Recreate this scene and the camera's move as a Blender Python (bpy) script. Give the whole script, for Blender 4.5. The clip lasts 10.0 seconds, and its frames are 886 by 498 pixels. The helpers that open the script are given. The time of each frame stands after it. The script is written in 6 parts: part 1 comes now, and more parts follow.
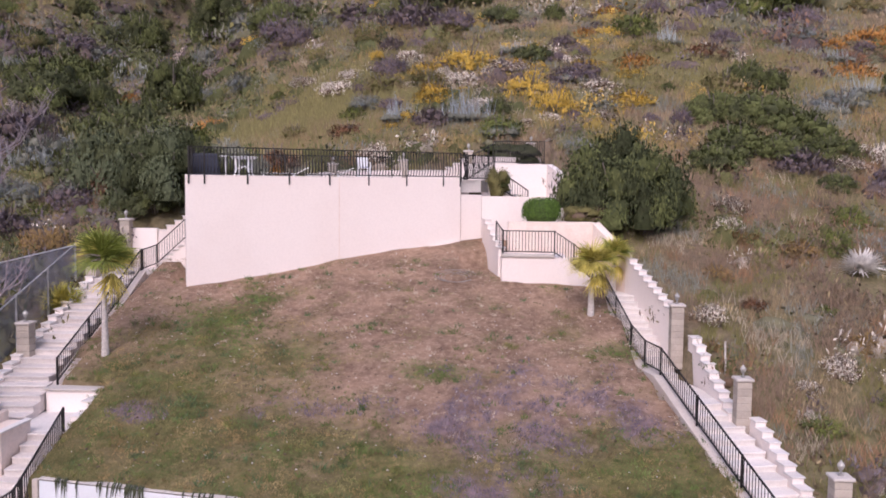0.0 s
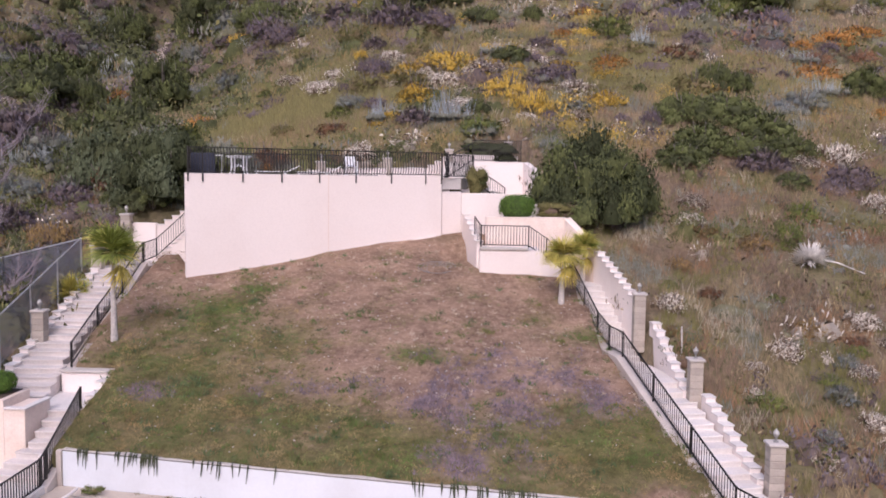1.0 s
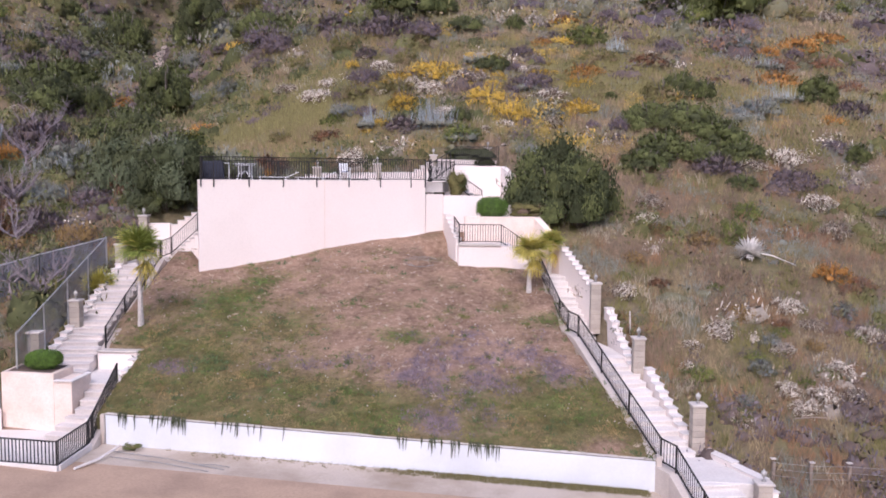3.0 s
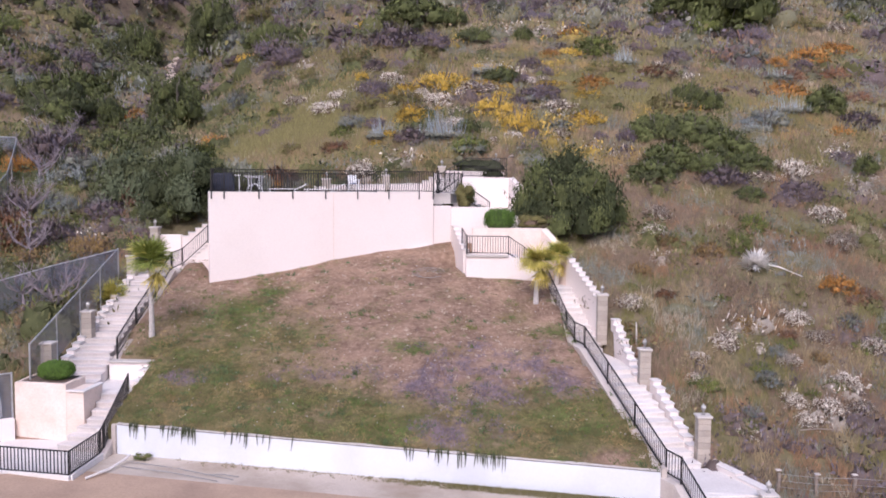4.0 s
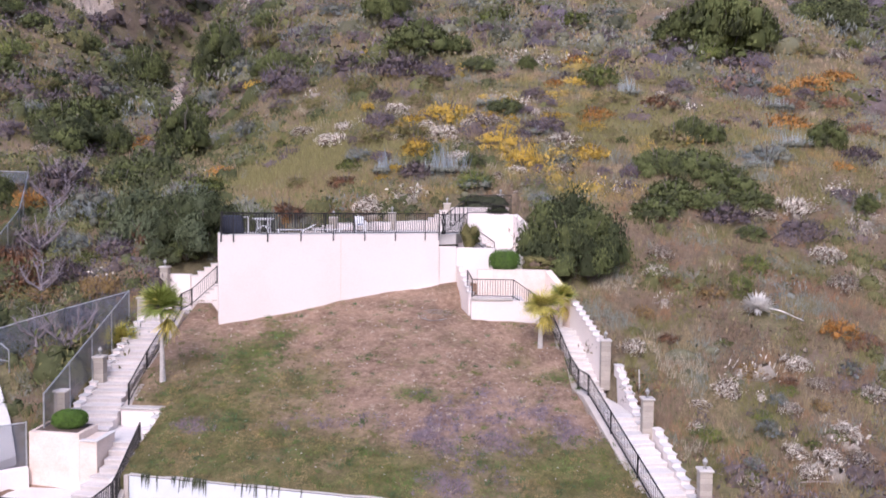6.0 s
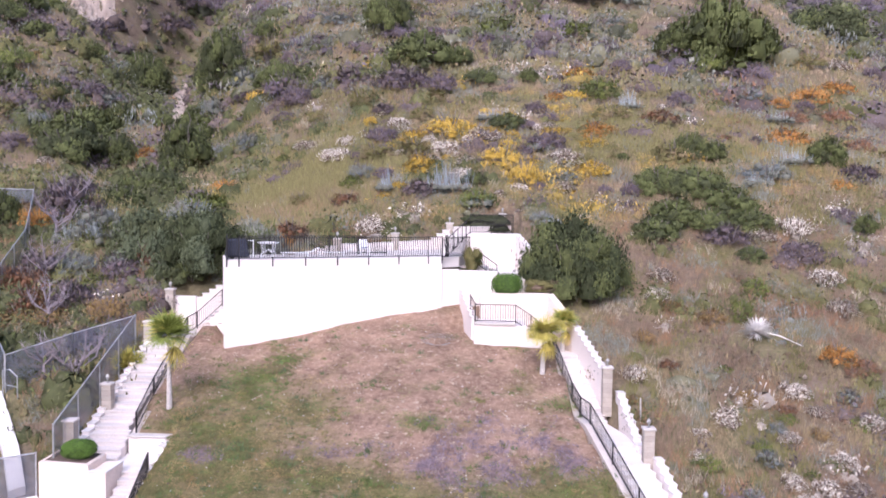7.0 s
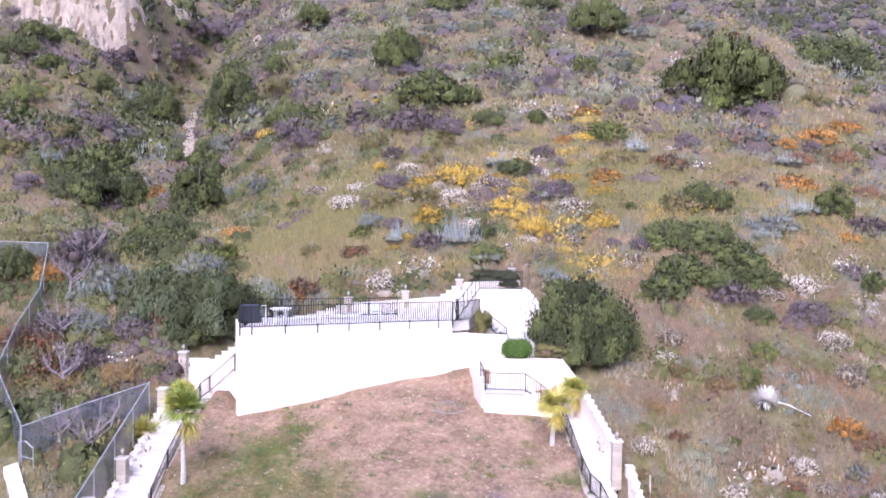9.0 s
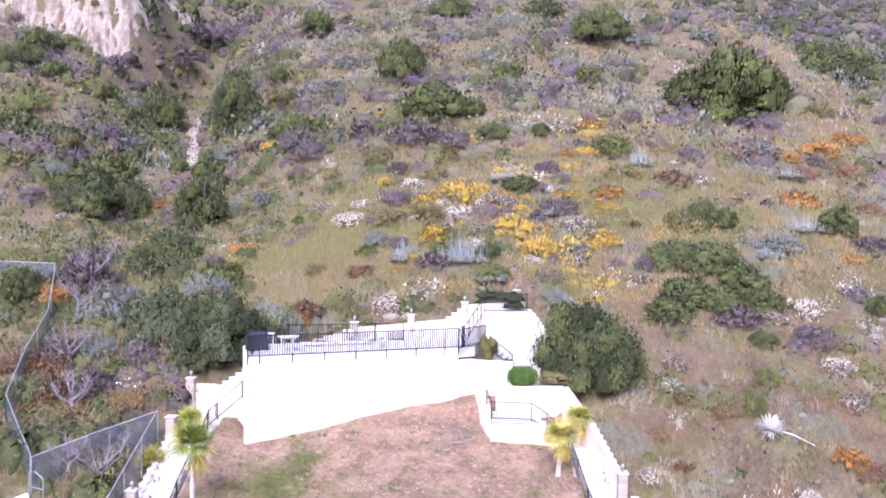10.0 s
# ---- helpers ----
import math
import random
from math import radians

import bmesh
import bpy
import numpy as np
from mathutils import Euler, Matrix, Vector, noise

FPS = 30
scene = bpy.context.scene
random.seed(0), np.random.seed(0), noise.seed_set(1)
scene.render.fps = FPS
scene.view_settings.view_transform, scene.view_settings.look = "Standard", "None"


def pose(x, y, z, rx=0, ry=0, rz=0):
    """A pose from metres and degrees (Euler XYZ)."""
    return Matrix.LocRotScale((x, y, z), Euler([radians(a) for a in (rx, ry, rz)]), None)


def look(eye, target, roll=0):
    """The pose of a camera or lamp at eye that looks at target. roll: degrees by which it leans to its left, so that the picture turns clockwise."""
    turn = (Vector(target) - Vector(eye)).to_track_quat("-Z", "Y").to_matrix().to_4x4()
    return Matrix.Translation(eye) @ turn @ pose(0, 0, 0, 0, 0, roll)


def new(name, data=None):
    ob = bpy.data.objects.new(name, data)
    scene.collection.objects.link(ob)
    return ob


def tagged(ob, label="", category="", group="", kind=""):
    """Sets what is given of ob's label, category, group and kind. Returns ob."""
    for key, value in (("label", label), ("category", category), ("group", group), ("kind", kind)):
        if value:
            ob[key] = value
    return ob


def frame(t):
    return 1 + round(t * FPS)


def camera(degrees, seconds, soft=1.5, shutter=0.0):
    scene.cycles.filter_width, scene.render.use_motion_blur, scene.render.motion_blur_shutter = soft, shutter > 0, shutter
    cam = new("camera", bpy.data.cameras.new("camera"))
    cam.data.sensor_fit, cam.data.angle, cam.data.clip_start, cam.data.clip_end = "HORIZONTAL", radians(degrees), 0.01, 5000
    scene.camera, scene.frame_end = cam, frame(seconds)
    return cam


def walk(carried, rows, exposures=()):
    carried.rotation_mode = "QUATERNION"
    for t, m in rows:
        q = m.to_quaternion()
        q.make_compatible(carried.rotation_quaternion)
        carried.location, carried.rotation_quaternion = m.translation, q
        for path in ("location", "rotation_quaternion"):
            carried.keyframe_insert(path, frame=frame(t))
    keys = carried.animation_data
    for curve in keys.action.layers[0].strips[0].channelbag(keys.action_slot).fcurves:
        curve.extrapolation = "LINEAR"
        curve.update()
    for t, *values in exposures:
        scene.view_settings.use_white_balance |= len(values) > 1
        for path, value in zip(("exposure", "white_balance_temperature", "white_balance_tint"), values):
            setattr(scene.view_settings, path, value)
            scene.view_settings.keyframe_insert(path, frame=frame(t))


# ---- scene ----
cam = camera(55.0, 10.0, soft=1.8)
PATH = [
    (0, (0.001, -2.24, 8.066), (-0.097, -0.248, 7.926), 0.6),
    (0.5, (0.029, -3.227, 8.158), (-0.051, -1.234, 8.012), 0.6),
    (1, (0.075, -4.634, 8.253), (0.021, -2.641, 8.097), 0.7),
    (1.5, (0.213, -6.181, 8.421), (0.177, -4.188, 8.253), 0.6),
    (2, (0.37, -7.694, 8.621), (0.345, -5.702, 8.443), 0.6),
    (3.5, (0.694, -9.316, 8.572), (0.646, -7.322, 8.42), 0.4),
    (4, (0.726, -9.414, 8.707), (0.666, -7.42, 8.565), 0.4),
    (4.5, (0.707, -9.467, 8.823), (0.641, -7.472, 8.696), 0.4),
    (5, (0.704, -9.573, 8.979), (0.634, -7.577, 8.866), 0.5),
    (5.5, (0.674, -9.729, 9.516), (0.605, -7.733, 9.403), 0.5),
    (7, (0.444, -10.239, 11.36), (0.377, -8.244, 11.244), 0.7),
    (7.5, (0.343, -10.33, 11.97), (0.274, -8.334, 11.862), 0.7),
    (8, (0.303, -10.415, 12.627), (0.229, -8.419, 12.527), 0.8),
    (8.5, (0.292, -10.488, 13.247), (0.213, -8.492, 13.154), 0.8),
    (9, (0.213, -10.538, 13.941), (0.131, -8.542, 13.856), 0.8),
    (9.5, (0.061, -10.623, 14.727), (-0.022, -8.627, 14.644), 0.9),
    (10, (-0.054, -10.7, 15.425), (-0.139, -8.704, 15.335), 0.9),
]
EXPOSURES = [(0.0, -0.05, 6100, 28), (1.0, -0.08, 6100, 27), (1.5, -0.07, 6000, 26), (2.0, 0.02, 5950, 26), (4.0, 0.12, 5850, 24), (5.5, 0.14, 5800, 24), (7.0, 0.55, 5650, 25), (7.5, 0.66, 5600, 26), (8.5, 0.78, 5500, 26), (10.0, 1.0, 5400, 27)]
walk(cam, [(t, look(eye, target, roll)) for t, eye, target, roll in PATH], EXPOSURES)

# ---- world, sun ----
SUN_EL, SUN_AZ = 46.0, 189.0
world = bpy.data.worlds.new("sky")
scene.world = world
world.use_nodes = True
wn = world.node_tree
sky = wn.nodes.new("ShaderNodeTexSky")
sky.sky_type = "NISHITA"
sky.sun_disc = False
sky.sun_elevation = radians(SUN_EL)
sky.sun_rotation = radians(SUN_AZ)
sky.dust_density = 4.0
sky.air_density = 1.2
bg = wn.nodes["Background"]
wn.links.new(sky.outputs[0], bg.inputs[0])
bg.inputs[1].default_value = 0.15
sun = new("sun", bpy.data.lights.new("sun", "SUN"))
sun.data.energy, sun.data.angle, sun.data.color = 1.6, radians(30), (1.0, 0.965, 0.94)
saz, sel = radians(SUN_AZ), radians(SUN_EL)
SUN_FROM = Vector((math.sin(saz) * math.cos(sel), math.cos(saz) * math.cos(sel), math.sin(sel)))
sun.matrix_world = look(SUN_FROM * 100, (0, 0, 0))


# ---- materials ----
def material(name, rough=0.8, metal=0.0):
    m = bpy.data.materials.new(name)
    m.use_nodes = True
    b = m.node_tree.nodes["Principled BSDF"]
    b.inputs["Roughness"].default_value = rough
    b.inputs["Metallic"].default_value = metal
    return m, m.node_tree.nodes, m.node_tree.links, b


def noise_node(n, l, scale, detail=5.0, vec=None, rough=0.55):
    t = n.new("ShaderNodeTexNoise")
    t.inputs["Scale"].default_value = scale
    t.inputs["Detail"].default_value = detail
    t.inputs["Roughness"].default_value = rough
    if vec is None:
        g = n.new("ShaderNodeNewGeometry")
        vec = g.outputs["Position"]
    l.new(vec, t.inputs["Vector"])
    return t.outputs["Fac"]


def ramp(n, l, fac, stops):
    r = n.new("ShaderNodeValToRGB")
    e = r.color_ramp.elements
    while len(e) < len(stops):
        e.new(0.5)
    for k, (p, c) in zip(e, stops):
        k.position, k.color = p, (*c, 1)
    l.new(fac, r.inputs[0])
    return r.outputs[0]


def mix(n, l, fac, a, b, how="MIX"):
    x = n.new("ShaderNodeMix")
    x.data_type, x.blend_type = "RGBA", how
    if isinstance(fac, float):
        x.inputs[0].default_value = fac
    else:
        l.new(fac, x.inputs[0])
    for s, v in ((x.inputs[6], a), (x.inputs[7], b)):
        if isinstance(v, tuple):
            s.default_value = (*v, 1)
        else:
            l.new(v, s)
    return x.outputs[2]


def bump(n, l, b, height, strength, dist):
    k = n.new("ShaderNodeBump")
    k.inputs["Strength"].default_value = strength
    k.inputs["Distance"].default_value = dist
    l.new(height, k.inputs["Height"])
    l.new(k.outputs[0], b.inputs["Normal"])


def plaster(name, base, stain, coarse=0.5, rough=0.85, piece=0.0, dirt=0.5, grain=0.25, relief=0.35):
    """Masonry with broad stains, fine grain and, for pieces, a little change from one to the next."""
    m, n, l, b = material(name, rough)
    big = noise_node(n, l, coarse, 6)
    fine = noise_node(n, l, 14.0, 6)
    c = mix(n, l, ramp(n, l, big, [(0.42, (0, 0, 0)), (0.75, (dirt, dirt, dirt))]), base, stain)
    c = mix(n, l, grain, c, ramp(n, l, fine, [(0.3, (0.55, 0.55, 0.55)), (0.6, (1, 1, 1))]), "MULTIPLY")
    if piece:
        o = n.new("ShaderNodeObjectInfo")
        v = n.new("ShaderNodeHueSaturation")
        mr = n.new("ShaderNodeMapRange")
        mr.inputs[3].default_value, mr.inputs[4].default_value = 1 - piece, 1 + piece * 0.6
        l.new(o.outputs["Random"], mr.inputs[0])
        l.new(mr.outputs[0], v.inputs["Value"])
        l.new(c, v.inputs["Color"])
        c = v.outputs[0]
    l.new(c, b.inputs["Base Color"])
    bump(n, l, b, noise_node(n, l, 40.0, 4), relief, 0.01)
    return m


STUCCO = plaster("stucco", (0.87, 0.785, 0.745), (0.75, 0.64, 0.58), 0.35, dirt=0.35, grain=0.1, relief=0.15)
STUCCO_STAINED = plaster("stained_stucco", (0.85, 0.72, 0.64), (0.58, 0.43, 0.33), 0.8, dirt=0.7)
CAPSTONE = plaster("capstone", (0.62, 0.57, 0.53), (0.42, 0.38, 0.34), 1.2, piece=0.12)
STEP = plaster("step_concrete", (0.77, 0.725, 0.695), (0.62, 0.56, 0.52), 0.9, piece=0.10, dirt=0.55)
STEP_OLD = plaster("old_step_concrete", (0.69, 0.63, 0.60), (0.50, 0.455, 0.425), 0.9, piece=0.12, dirt=0.6)
CURB = plaster("curb_concrete", (0.60, 0.53, 0.48), (0.40, 0.33, 0.28), 1.0)
SWALE = plaster("swale_concrete", (0.52, 0.445, 0.375), (0.30, 0.225, 0.16), 0.45, dirt=1.0)
BLOCK = plaster("tan_block", (0.47, 0.41, 0.35), (0.33, 0.28, 0.24), 2.0, piece=0.14)
MORTAR = plaster("mortar", (0.36, 0.32, 0.28), (0.28, 0.24, 0.21), 2.0)
WHITE = plaster("white_paint", (0.73, 0.765, 0.82), (0.56, 0.57, 0.59), 0.5, 0.55, dirt=0.6, grain=0.08, relief=0.12)
DECK = plaster("terrace_concrete", (0.72, 0.67, 0.63), (0.58, 0.52, 0.48), 0.6)
PLASTIC = plaster("white_plastic", (0.82, 0.83, 0.84), (0.70, 0.70, 0.70), 2.0, 0.4)
PIPE = plaster("grey_pipe", (0.30, 0.29, 0.28), (0.2, 0.18, 0.17), 2.0, 0.6)


def plain(name, c, rough, metal=0.0, vary=0.25, scale=6.0):
    m, n, l, b = material(name, rough, metal)
    f = noise_node(n, l, scale, 5)
    lo = tuple(x * (1 - vary) for x in c)
    hi = tuple(min(1, x * (1 + vary)) for x in c)
    l.new(ramp(n, l, f, [(0.3, lo), (0.7, hi)]), b.inputs["Base Color"])
    return m


IRON = plain("black_iron", (0.018, 0.016, 0.016), 0.5, 0.3)
STEEL = plain("galvanised_steel", (0.50, 0.51, 0.53), 0.45, 0.6)
COVER = plain("dark_cover", (0.02, 0.025, 0.045), 0.7)
WOODPOST = plain("weathered_wood", (0.30, 0.24, 0.20), 0.85)
BARK = plain("grey_bark", (0.22, 0.19, 0.17), 0.95, scale=9)
TWIG = plain("bare_twigs", (0.29, 0.245, 0.265), 0.95, scale=9)
PALMTRUNK = plain("pale_palm_trunk", (0.50, 0.46, 0.43), 0.9, scale=12)
GLOBE = plain("lantern_glass", (0.38, 0.37, 0.35), 0.25)
STRAW = plain("bleached_straw", (0.80, 0.77, 0.73), 0.9)


def rock_material():
    """Crumbling earth: pale faces, darker cracks and run-off; the cracks' shade is in the colour."""
    m, n, l, b = material("bare_earth", 0.95)
    u = n.new("ShaderNodeMapping")
    u.inputs["Scale"].default_value = (1.0, 1.0, 0.3)
    g = n.new("ShaderNodeNewGeometry")
    l.new(g.outputs["Position"], u.inputs["Vector"])
    a, f = noise_node(n, l, 0.22, 8, u.outputs[0], 0.7), noise_node(n, l, 0.8, 10, u.outputs[0], 0.75)
    c = ramp(n, l, f, [(0.28, (0.16, 0.115, 0.09)), (0.36, (0.46, 0.355, 0.29)), (0.5, (0.62, 0.505, 0.42)), (0.68, (0.74, 0.64, 0.55))])
    c = mix(n, l, ramp(n, l, a, [(0.52, (0, 0, 0)), (0.60, (0.7, 0.7, 0.7))]), c, ramp(n, l, f, [(0.4, (0.17, 0.13, 0.10)), (0.6, (0.38, 0.295, 0.24))]))
    l.new(c, b.inputs["Base Color"])
    bump(n, l, b, f, 1.0, 1.2)
    return m


CLIFFROCK = rock_material()


def foliage(name, tint=None, rough=0.7, through_light=0.25):
    """Leaves: the plant's own colour from its mesh (or one given), a little change from leaf to leaf."""
    m, n, l, b = material(name, rough)
    g = n.new("ShaderNodeNewGeometry")
    if tint is None:
        a = n.new("ShaderNodeAttribute")
        a.attribute_name = "leafcolour"
        c = a.outputs["Color"]
    else:
        rgb = n.new("ShaderNodeRGB")
        rgb.outputs[0].default_value = (*tint, 1)
        c = rgb.outputs[0]
    h = n.new("ShaderNodeHueSaturation")
    mr = n.new("ShaderNodeMapRange")
    mr.inputs[3].default_value, mr.inputs[4].default_value = 0.82, 1.18
    l.new(g.outputs["Random Per Island"], mr.inputs[0])
    l.new(mr.outputs[0], h.inputs["Value"])
    l.new(c, h.inputs["Color"])
    grain = noise_node(n, l, 5.0, 6, rough=0.75)
    leafy = mix(n, l, 0.4, h.outputs[0], ramp(n, l, grain, [(0.33, (0.5, 0.5, 0.5)), (0.5, (1, 1, 1)), (0.66, (1.4, 1.4, 1.4))]), "MULTIPLY")
    l.new(leafy, b.inputs["Base Color"])
    b.inputs["Specular IOR Level"].default_value = 0.1
    bump(n, l, b, grain, 0.15, 0.08)
    return m


LEAF = foliage("leaves")


# chain link: a woven grid of thin wire, clear between
def chain_material():
    m, n, l, b = material("chain_link", 0.5, 0.4)
    b.inputs["Base Color"].default_value = (0.30, 0.33, 0.40, 1)
    f = noise_node(n, l, 3.0, 4)
    l.new(ramp(n, l, f, [(0.35, (0.15, 0.165, 0.21)), (0.7, (0.27, 0.295, 0.36))]), b.inputs["Base Color"])
    return m


CHAIN = chain_material()


# ---- mesh helpers ----
def part(name, bm, mat, parent=None, label=""):
    if isinstance(bm, bmesh.types.BMesh):
        me = bpy.data.meshes.new(name)
        bm.to_mesh(me)
        bm.free()
    else:
        me = bm
    if mat and not me.materials:
        me.materials.append(mat)
    ob = new(name, me)
    ob.parent = parent
    if label:
        ob["label"] = label
    return ob


def thing(name, at=(0, 0, 0), label="", category="", group="", kind=""):
    ob = new(name)
    ob.location = at
    ob.empty_display_size = 0.2
    return tagged(ob, label, category, group, kind)


def fill(verts, faces):
    bm = bmesh.new()
    vs = [bm.verts.new(v) for v in verts]
    for f in faces:
        bm.faces.new([vs[i] for i in f])
    bmesh.ops.recalc_face_normals(bm, faces=bm.faces)
    return bm


def prism(poly, z0, z1, bevel=0.0):
    """An upright prism over a plan polygon. z0 and z1 are heights, or functions of x and y."""
    lo = z0 if callable(z0) else (lambda x, y: z0)
    hi = z1 if callable(z1) else (lambda x, y: z1)
    k = len(poly)
    v = [(x, y, lo(x, y)) for x, y in poly] + [(x, y, hi(x, y)) for x, y in poly]
    f = [tuple(reversed(range(k))), tuple(range(k, 2 * k))]
    f += [(i, (i + 1) % k, k + (i + 1) % k, k + i) for i in range(k)]
    bm = fill(v, f)
    if bevel:
        bmesh.ops.bevel(bm, geom=list(bm.edges), offset=bevel, segments=1, affect="EDGES")
    return bm


def strip(p, q, thick, side=0.0):
    """Plan rectangle along p-q; side moves it to the left (+) or right (-) in thicknesses."""
    p, q = Vector(p[:2]), Vector(q[:2])
    d = (q - p).normalized()
    nrm = Vector((-d.y, d.x)) * thick
    a, b = nrm * (side - 0.5), nrm * (side + 0.5)
    return [tuple(p + a), tuple(q + a), tuple(q + b), tuple(p + b)]


def beam(p, q, w, h, bevel=0.0):
    """A bar from p to q, w wide and h deep."""
    p, q = Vector(p), Vector(q)
    d = (q - p).normalized()
    up = Vector((0, 0, 1)) if abs(d.z) < 0.95 else Vector((0, 1, 0))
    s = d.cross(up).normalized() * (w / 2)
    u = s.normalized().cross(d).normalized() * (h / 2)
    v = [p - s - u, p + s - u, p + s + u, p - s + u, q - s - u, q + s - u, q + s + u, q - s + u]
    bm = fill(v, [(3, 2, 1, 0), (4, 5, 6, 7), (0, 1, 5, 4), (1, 2, 6, 5), (2, 3, 7, 6), (3, 0, 4, 7)])
    if bevel:
        bmesh.ops.bevel(bm, geom=list(bm.edges), offset=bevel, segments=1, affect="EDGES")
    return bm


def tube(points, radii, sides=8):
    """A round bar through points, tapering by radii."""
    bm = bmesh.new()
    rings = []
    for i, p in enumerate(points):
        a = Vector(points[max(i - 1, 0)])
        b = Vector(points[min(i + 1, len(points) - 1)])
        d = (b - a).normalized()
        up = Vector((0, 0, 1)) if abs(d.z) < 0.9 else Vector((1, 0, 0))
        s = d.cross(up).normalized()
        u = s.cross(d)
        rings.append([bm.verts.new(Vector(p) + (s * math.cos(k * math.tau / sides) + u * math.sin(k * math.tau / sides)) * radii[i]) for k in range(sides)])
    for r, t in zip(rings, rings[1:]):
        for k in range(sides):
            bm.faces.new((r[k], r[(k + 1) % sides], t[(k + 1) % sides], t[k]))
    bm.faces.new(list(reversed(rings[0])))
    bm.faces.new(rings[-1])
    return bm


def lathe(profile, sides=14):
    """A turned shape from (radius, height) pairs."""
    bm = bmesh.new()
    rings = [[bm.verts.new((r * math.cos(k * math.tau / sides), r * math.sin(k * math.tau / sides), z)) for k in range(sides)] for r, z in profile]
    for r, t in zip(rings, rings[1:]):
        for k in range(sides):
            bm.faces.new((r[k], r[(k + 1) % sides], t[(k + 1) % sides], t[k]))
    bm.faces.new(list(reversed(rings[0])))
    bm.faces.new(rings[-1])
    return bm


def join(*bms):
    out = bmesh.new()
    for b in bms:
        me = bpy.data.meshes.new("join")
        b.to_mesh(me)
        b.free()
        out.from_mesh(me)
        bpy.data.meshes.remove(me)
    return out


def raw_mesh(name, verts, faces, colours=None, normals=None):
    """A mesh from numpy arrays; colours are one RGB for every vertex, normals the soft normals of leafy heaps."""
    me = bpy.data.meshes.new(name)
    verts, faces = np.asarray(verts, dtype=np.float32), np.asarray(faces, dtype=np.int32)
    k = faces.shape[1]
    me.vertices.add(len(verts))
    me.vertices.foreach_set("co", verts.ravel())
    me.loops.add(faces.size)
    me.loops.foreach_set("vertex_index", faces.ravel())
    me.polygons.add(len(faces))
    me.polygons.foreach_set("loop_start", np.arange(0, faces.size, k, dtype=np.int32))
    me.polygons.foreach_set("loop_total", np.full(len(faces), k, dtype=np.int32))
    if colours is not None:
        a = me.color_attributes.new("leafcolour", "FLOAT_COLOR", "POINT")
        c = np.ones((len(verts), 4), dtype=np.float32)
        c[:, :3] = colours
        a.data.foreach_set("color", c.ravel())
    if normals is not None:
        a = me.attributes.new("custom_normal", "FLOAT_VECTOR", "POINT")
        a.data.foreach_set("vector", np.asarray(normals, dtype=np.float32).ravel())
    me.update()
    me.validate()
    return me


# ---- the lie of the land ----
def step01(v, a, b):
    t = np.clip((v - a) / (b - a), 0, 1)
    return t * t * (3 - 2 * t)


def front_line(x):
    """The front wall's line: y at x."""
    return 16.94 - 0.0967 * (x + 10.45)


def lawn(x, y):
    rise = 0.33 * step01(y, 24.5, 30.0) * step01(x, -9.0, -4.0)
    return 0.75 - 0.0414 * (x + 2) + 0.307 * (y - front_line(x)) + rise


def stair_left(y):
    """The right edge of the left-hand steps: x at y."""
    return np.where(y < 20.5, -10.75, np.interp(y, [20.5, 21.2, 21.5, 24.2, 29.0], [-10.8, -10.8, -12.2, -12.6, -12.75]))


def stair_right(y):
    """The left edge of the right-hand steps: x at y."""
    return np.interp(y, [14.7, 15.4, 17.65, 19.95, 22.25, 23.3, 25.0, 28.4], [6.9, 6.6, 6.1, 5.6, 5.1, 4.85, 4.72, 4.2])


def fbm(x, y, size, seed, octaves=4):
    """Smooth lumps from a few hundred turned sines, about size metres across."""
    r = np.random.RandomState(seed)
    out, amp = 0.0, 1.0
    for o in range(octaves):
        for k in range(5):
            a, p = r.rand() * math.tau, r.rand() * math.tau
            f = math.tau / (size * (0.7 + 0.6 * r.rand())) * 2 ** o
            out = out + amp * np.sin((x * math.cos(a) + y * math.sin(a)) * f + p)
        amp *= 0.5
    return out / 4.5


def hill(x, y):
    z = 8.5 + 0.4 * (y - 38)
    axis = np.where(y < 90, -14 - 0.45 * (y - 40), -36.5 - 0.30 * (y - 90))
    depth = np.interp(y, [38, 44, 85, 100, 135, 170], [0, 1.5, 10.0, 12.0, 18.0, 18.0])
    z = z - depth * np.exp(-((x - axis) / (8.5 + 0.035 * np.maximum(y - 40, 0) - 1.5 * step01(y, 92, 110))) ** 2)
    z = z - 4.0 * step01(axis - 1 - x, 0, 7) * step01(y, 46, 60) * (1 - step01(y, 150, 200))
    z = z + 0.21 * np.minimum(np.maximum(axis - 12 - x, 0), 40) * step01(y, 60, 110)
    cliff = np.exp(-((x + 79) / 22.0) ** 6)
    z = z + 17.0 * cliff * step01(y, 130, 141) * (1 - step01(y, 160, 240))
    right = np.maximum(x - 8, 0) * step01(y, 45, 75)
    z = z - 0.15 * right
    beyond = np.clip((x - 52) * 0.75 + (y - 118) * 0.55, 0, 34)
    z = z - 0.62 * beyond * step01(x, 15, 40)
    crest = (x - 52) * 0.75 + (y - 118) * 0.55
    z = z + np.clip((56.5 - x) * 0.37, 0, 6.6) * step01(crest, -38, 0) * step01(x, 5, 32)
    z = z + 0.55 * np.maximum(y - 190, 0) * step01(x, 20, 60)
    z = z + 0.3 * fbm(x, y, 9, 3) * step01(y, 38, 60) + 0.7 * fbm(x, y, 34, 5) * step01(y, 55, 90)
    return z


def pad(x, y):
    return 0.12 - 0.04 * (np.clip(x, -18, 30) + 10.45)


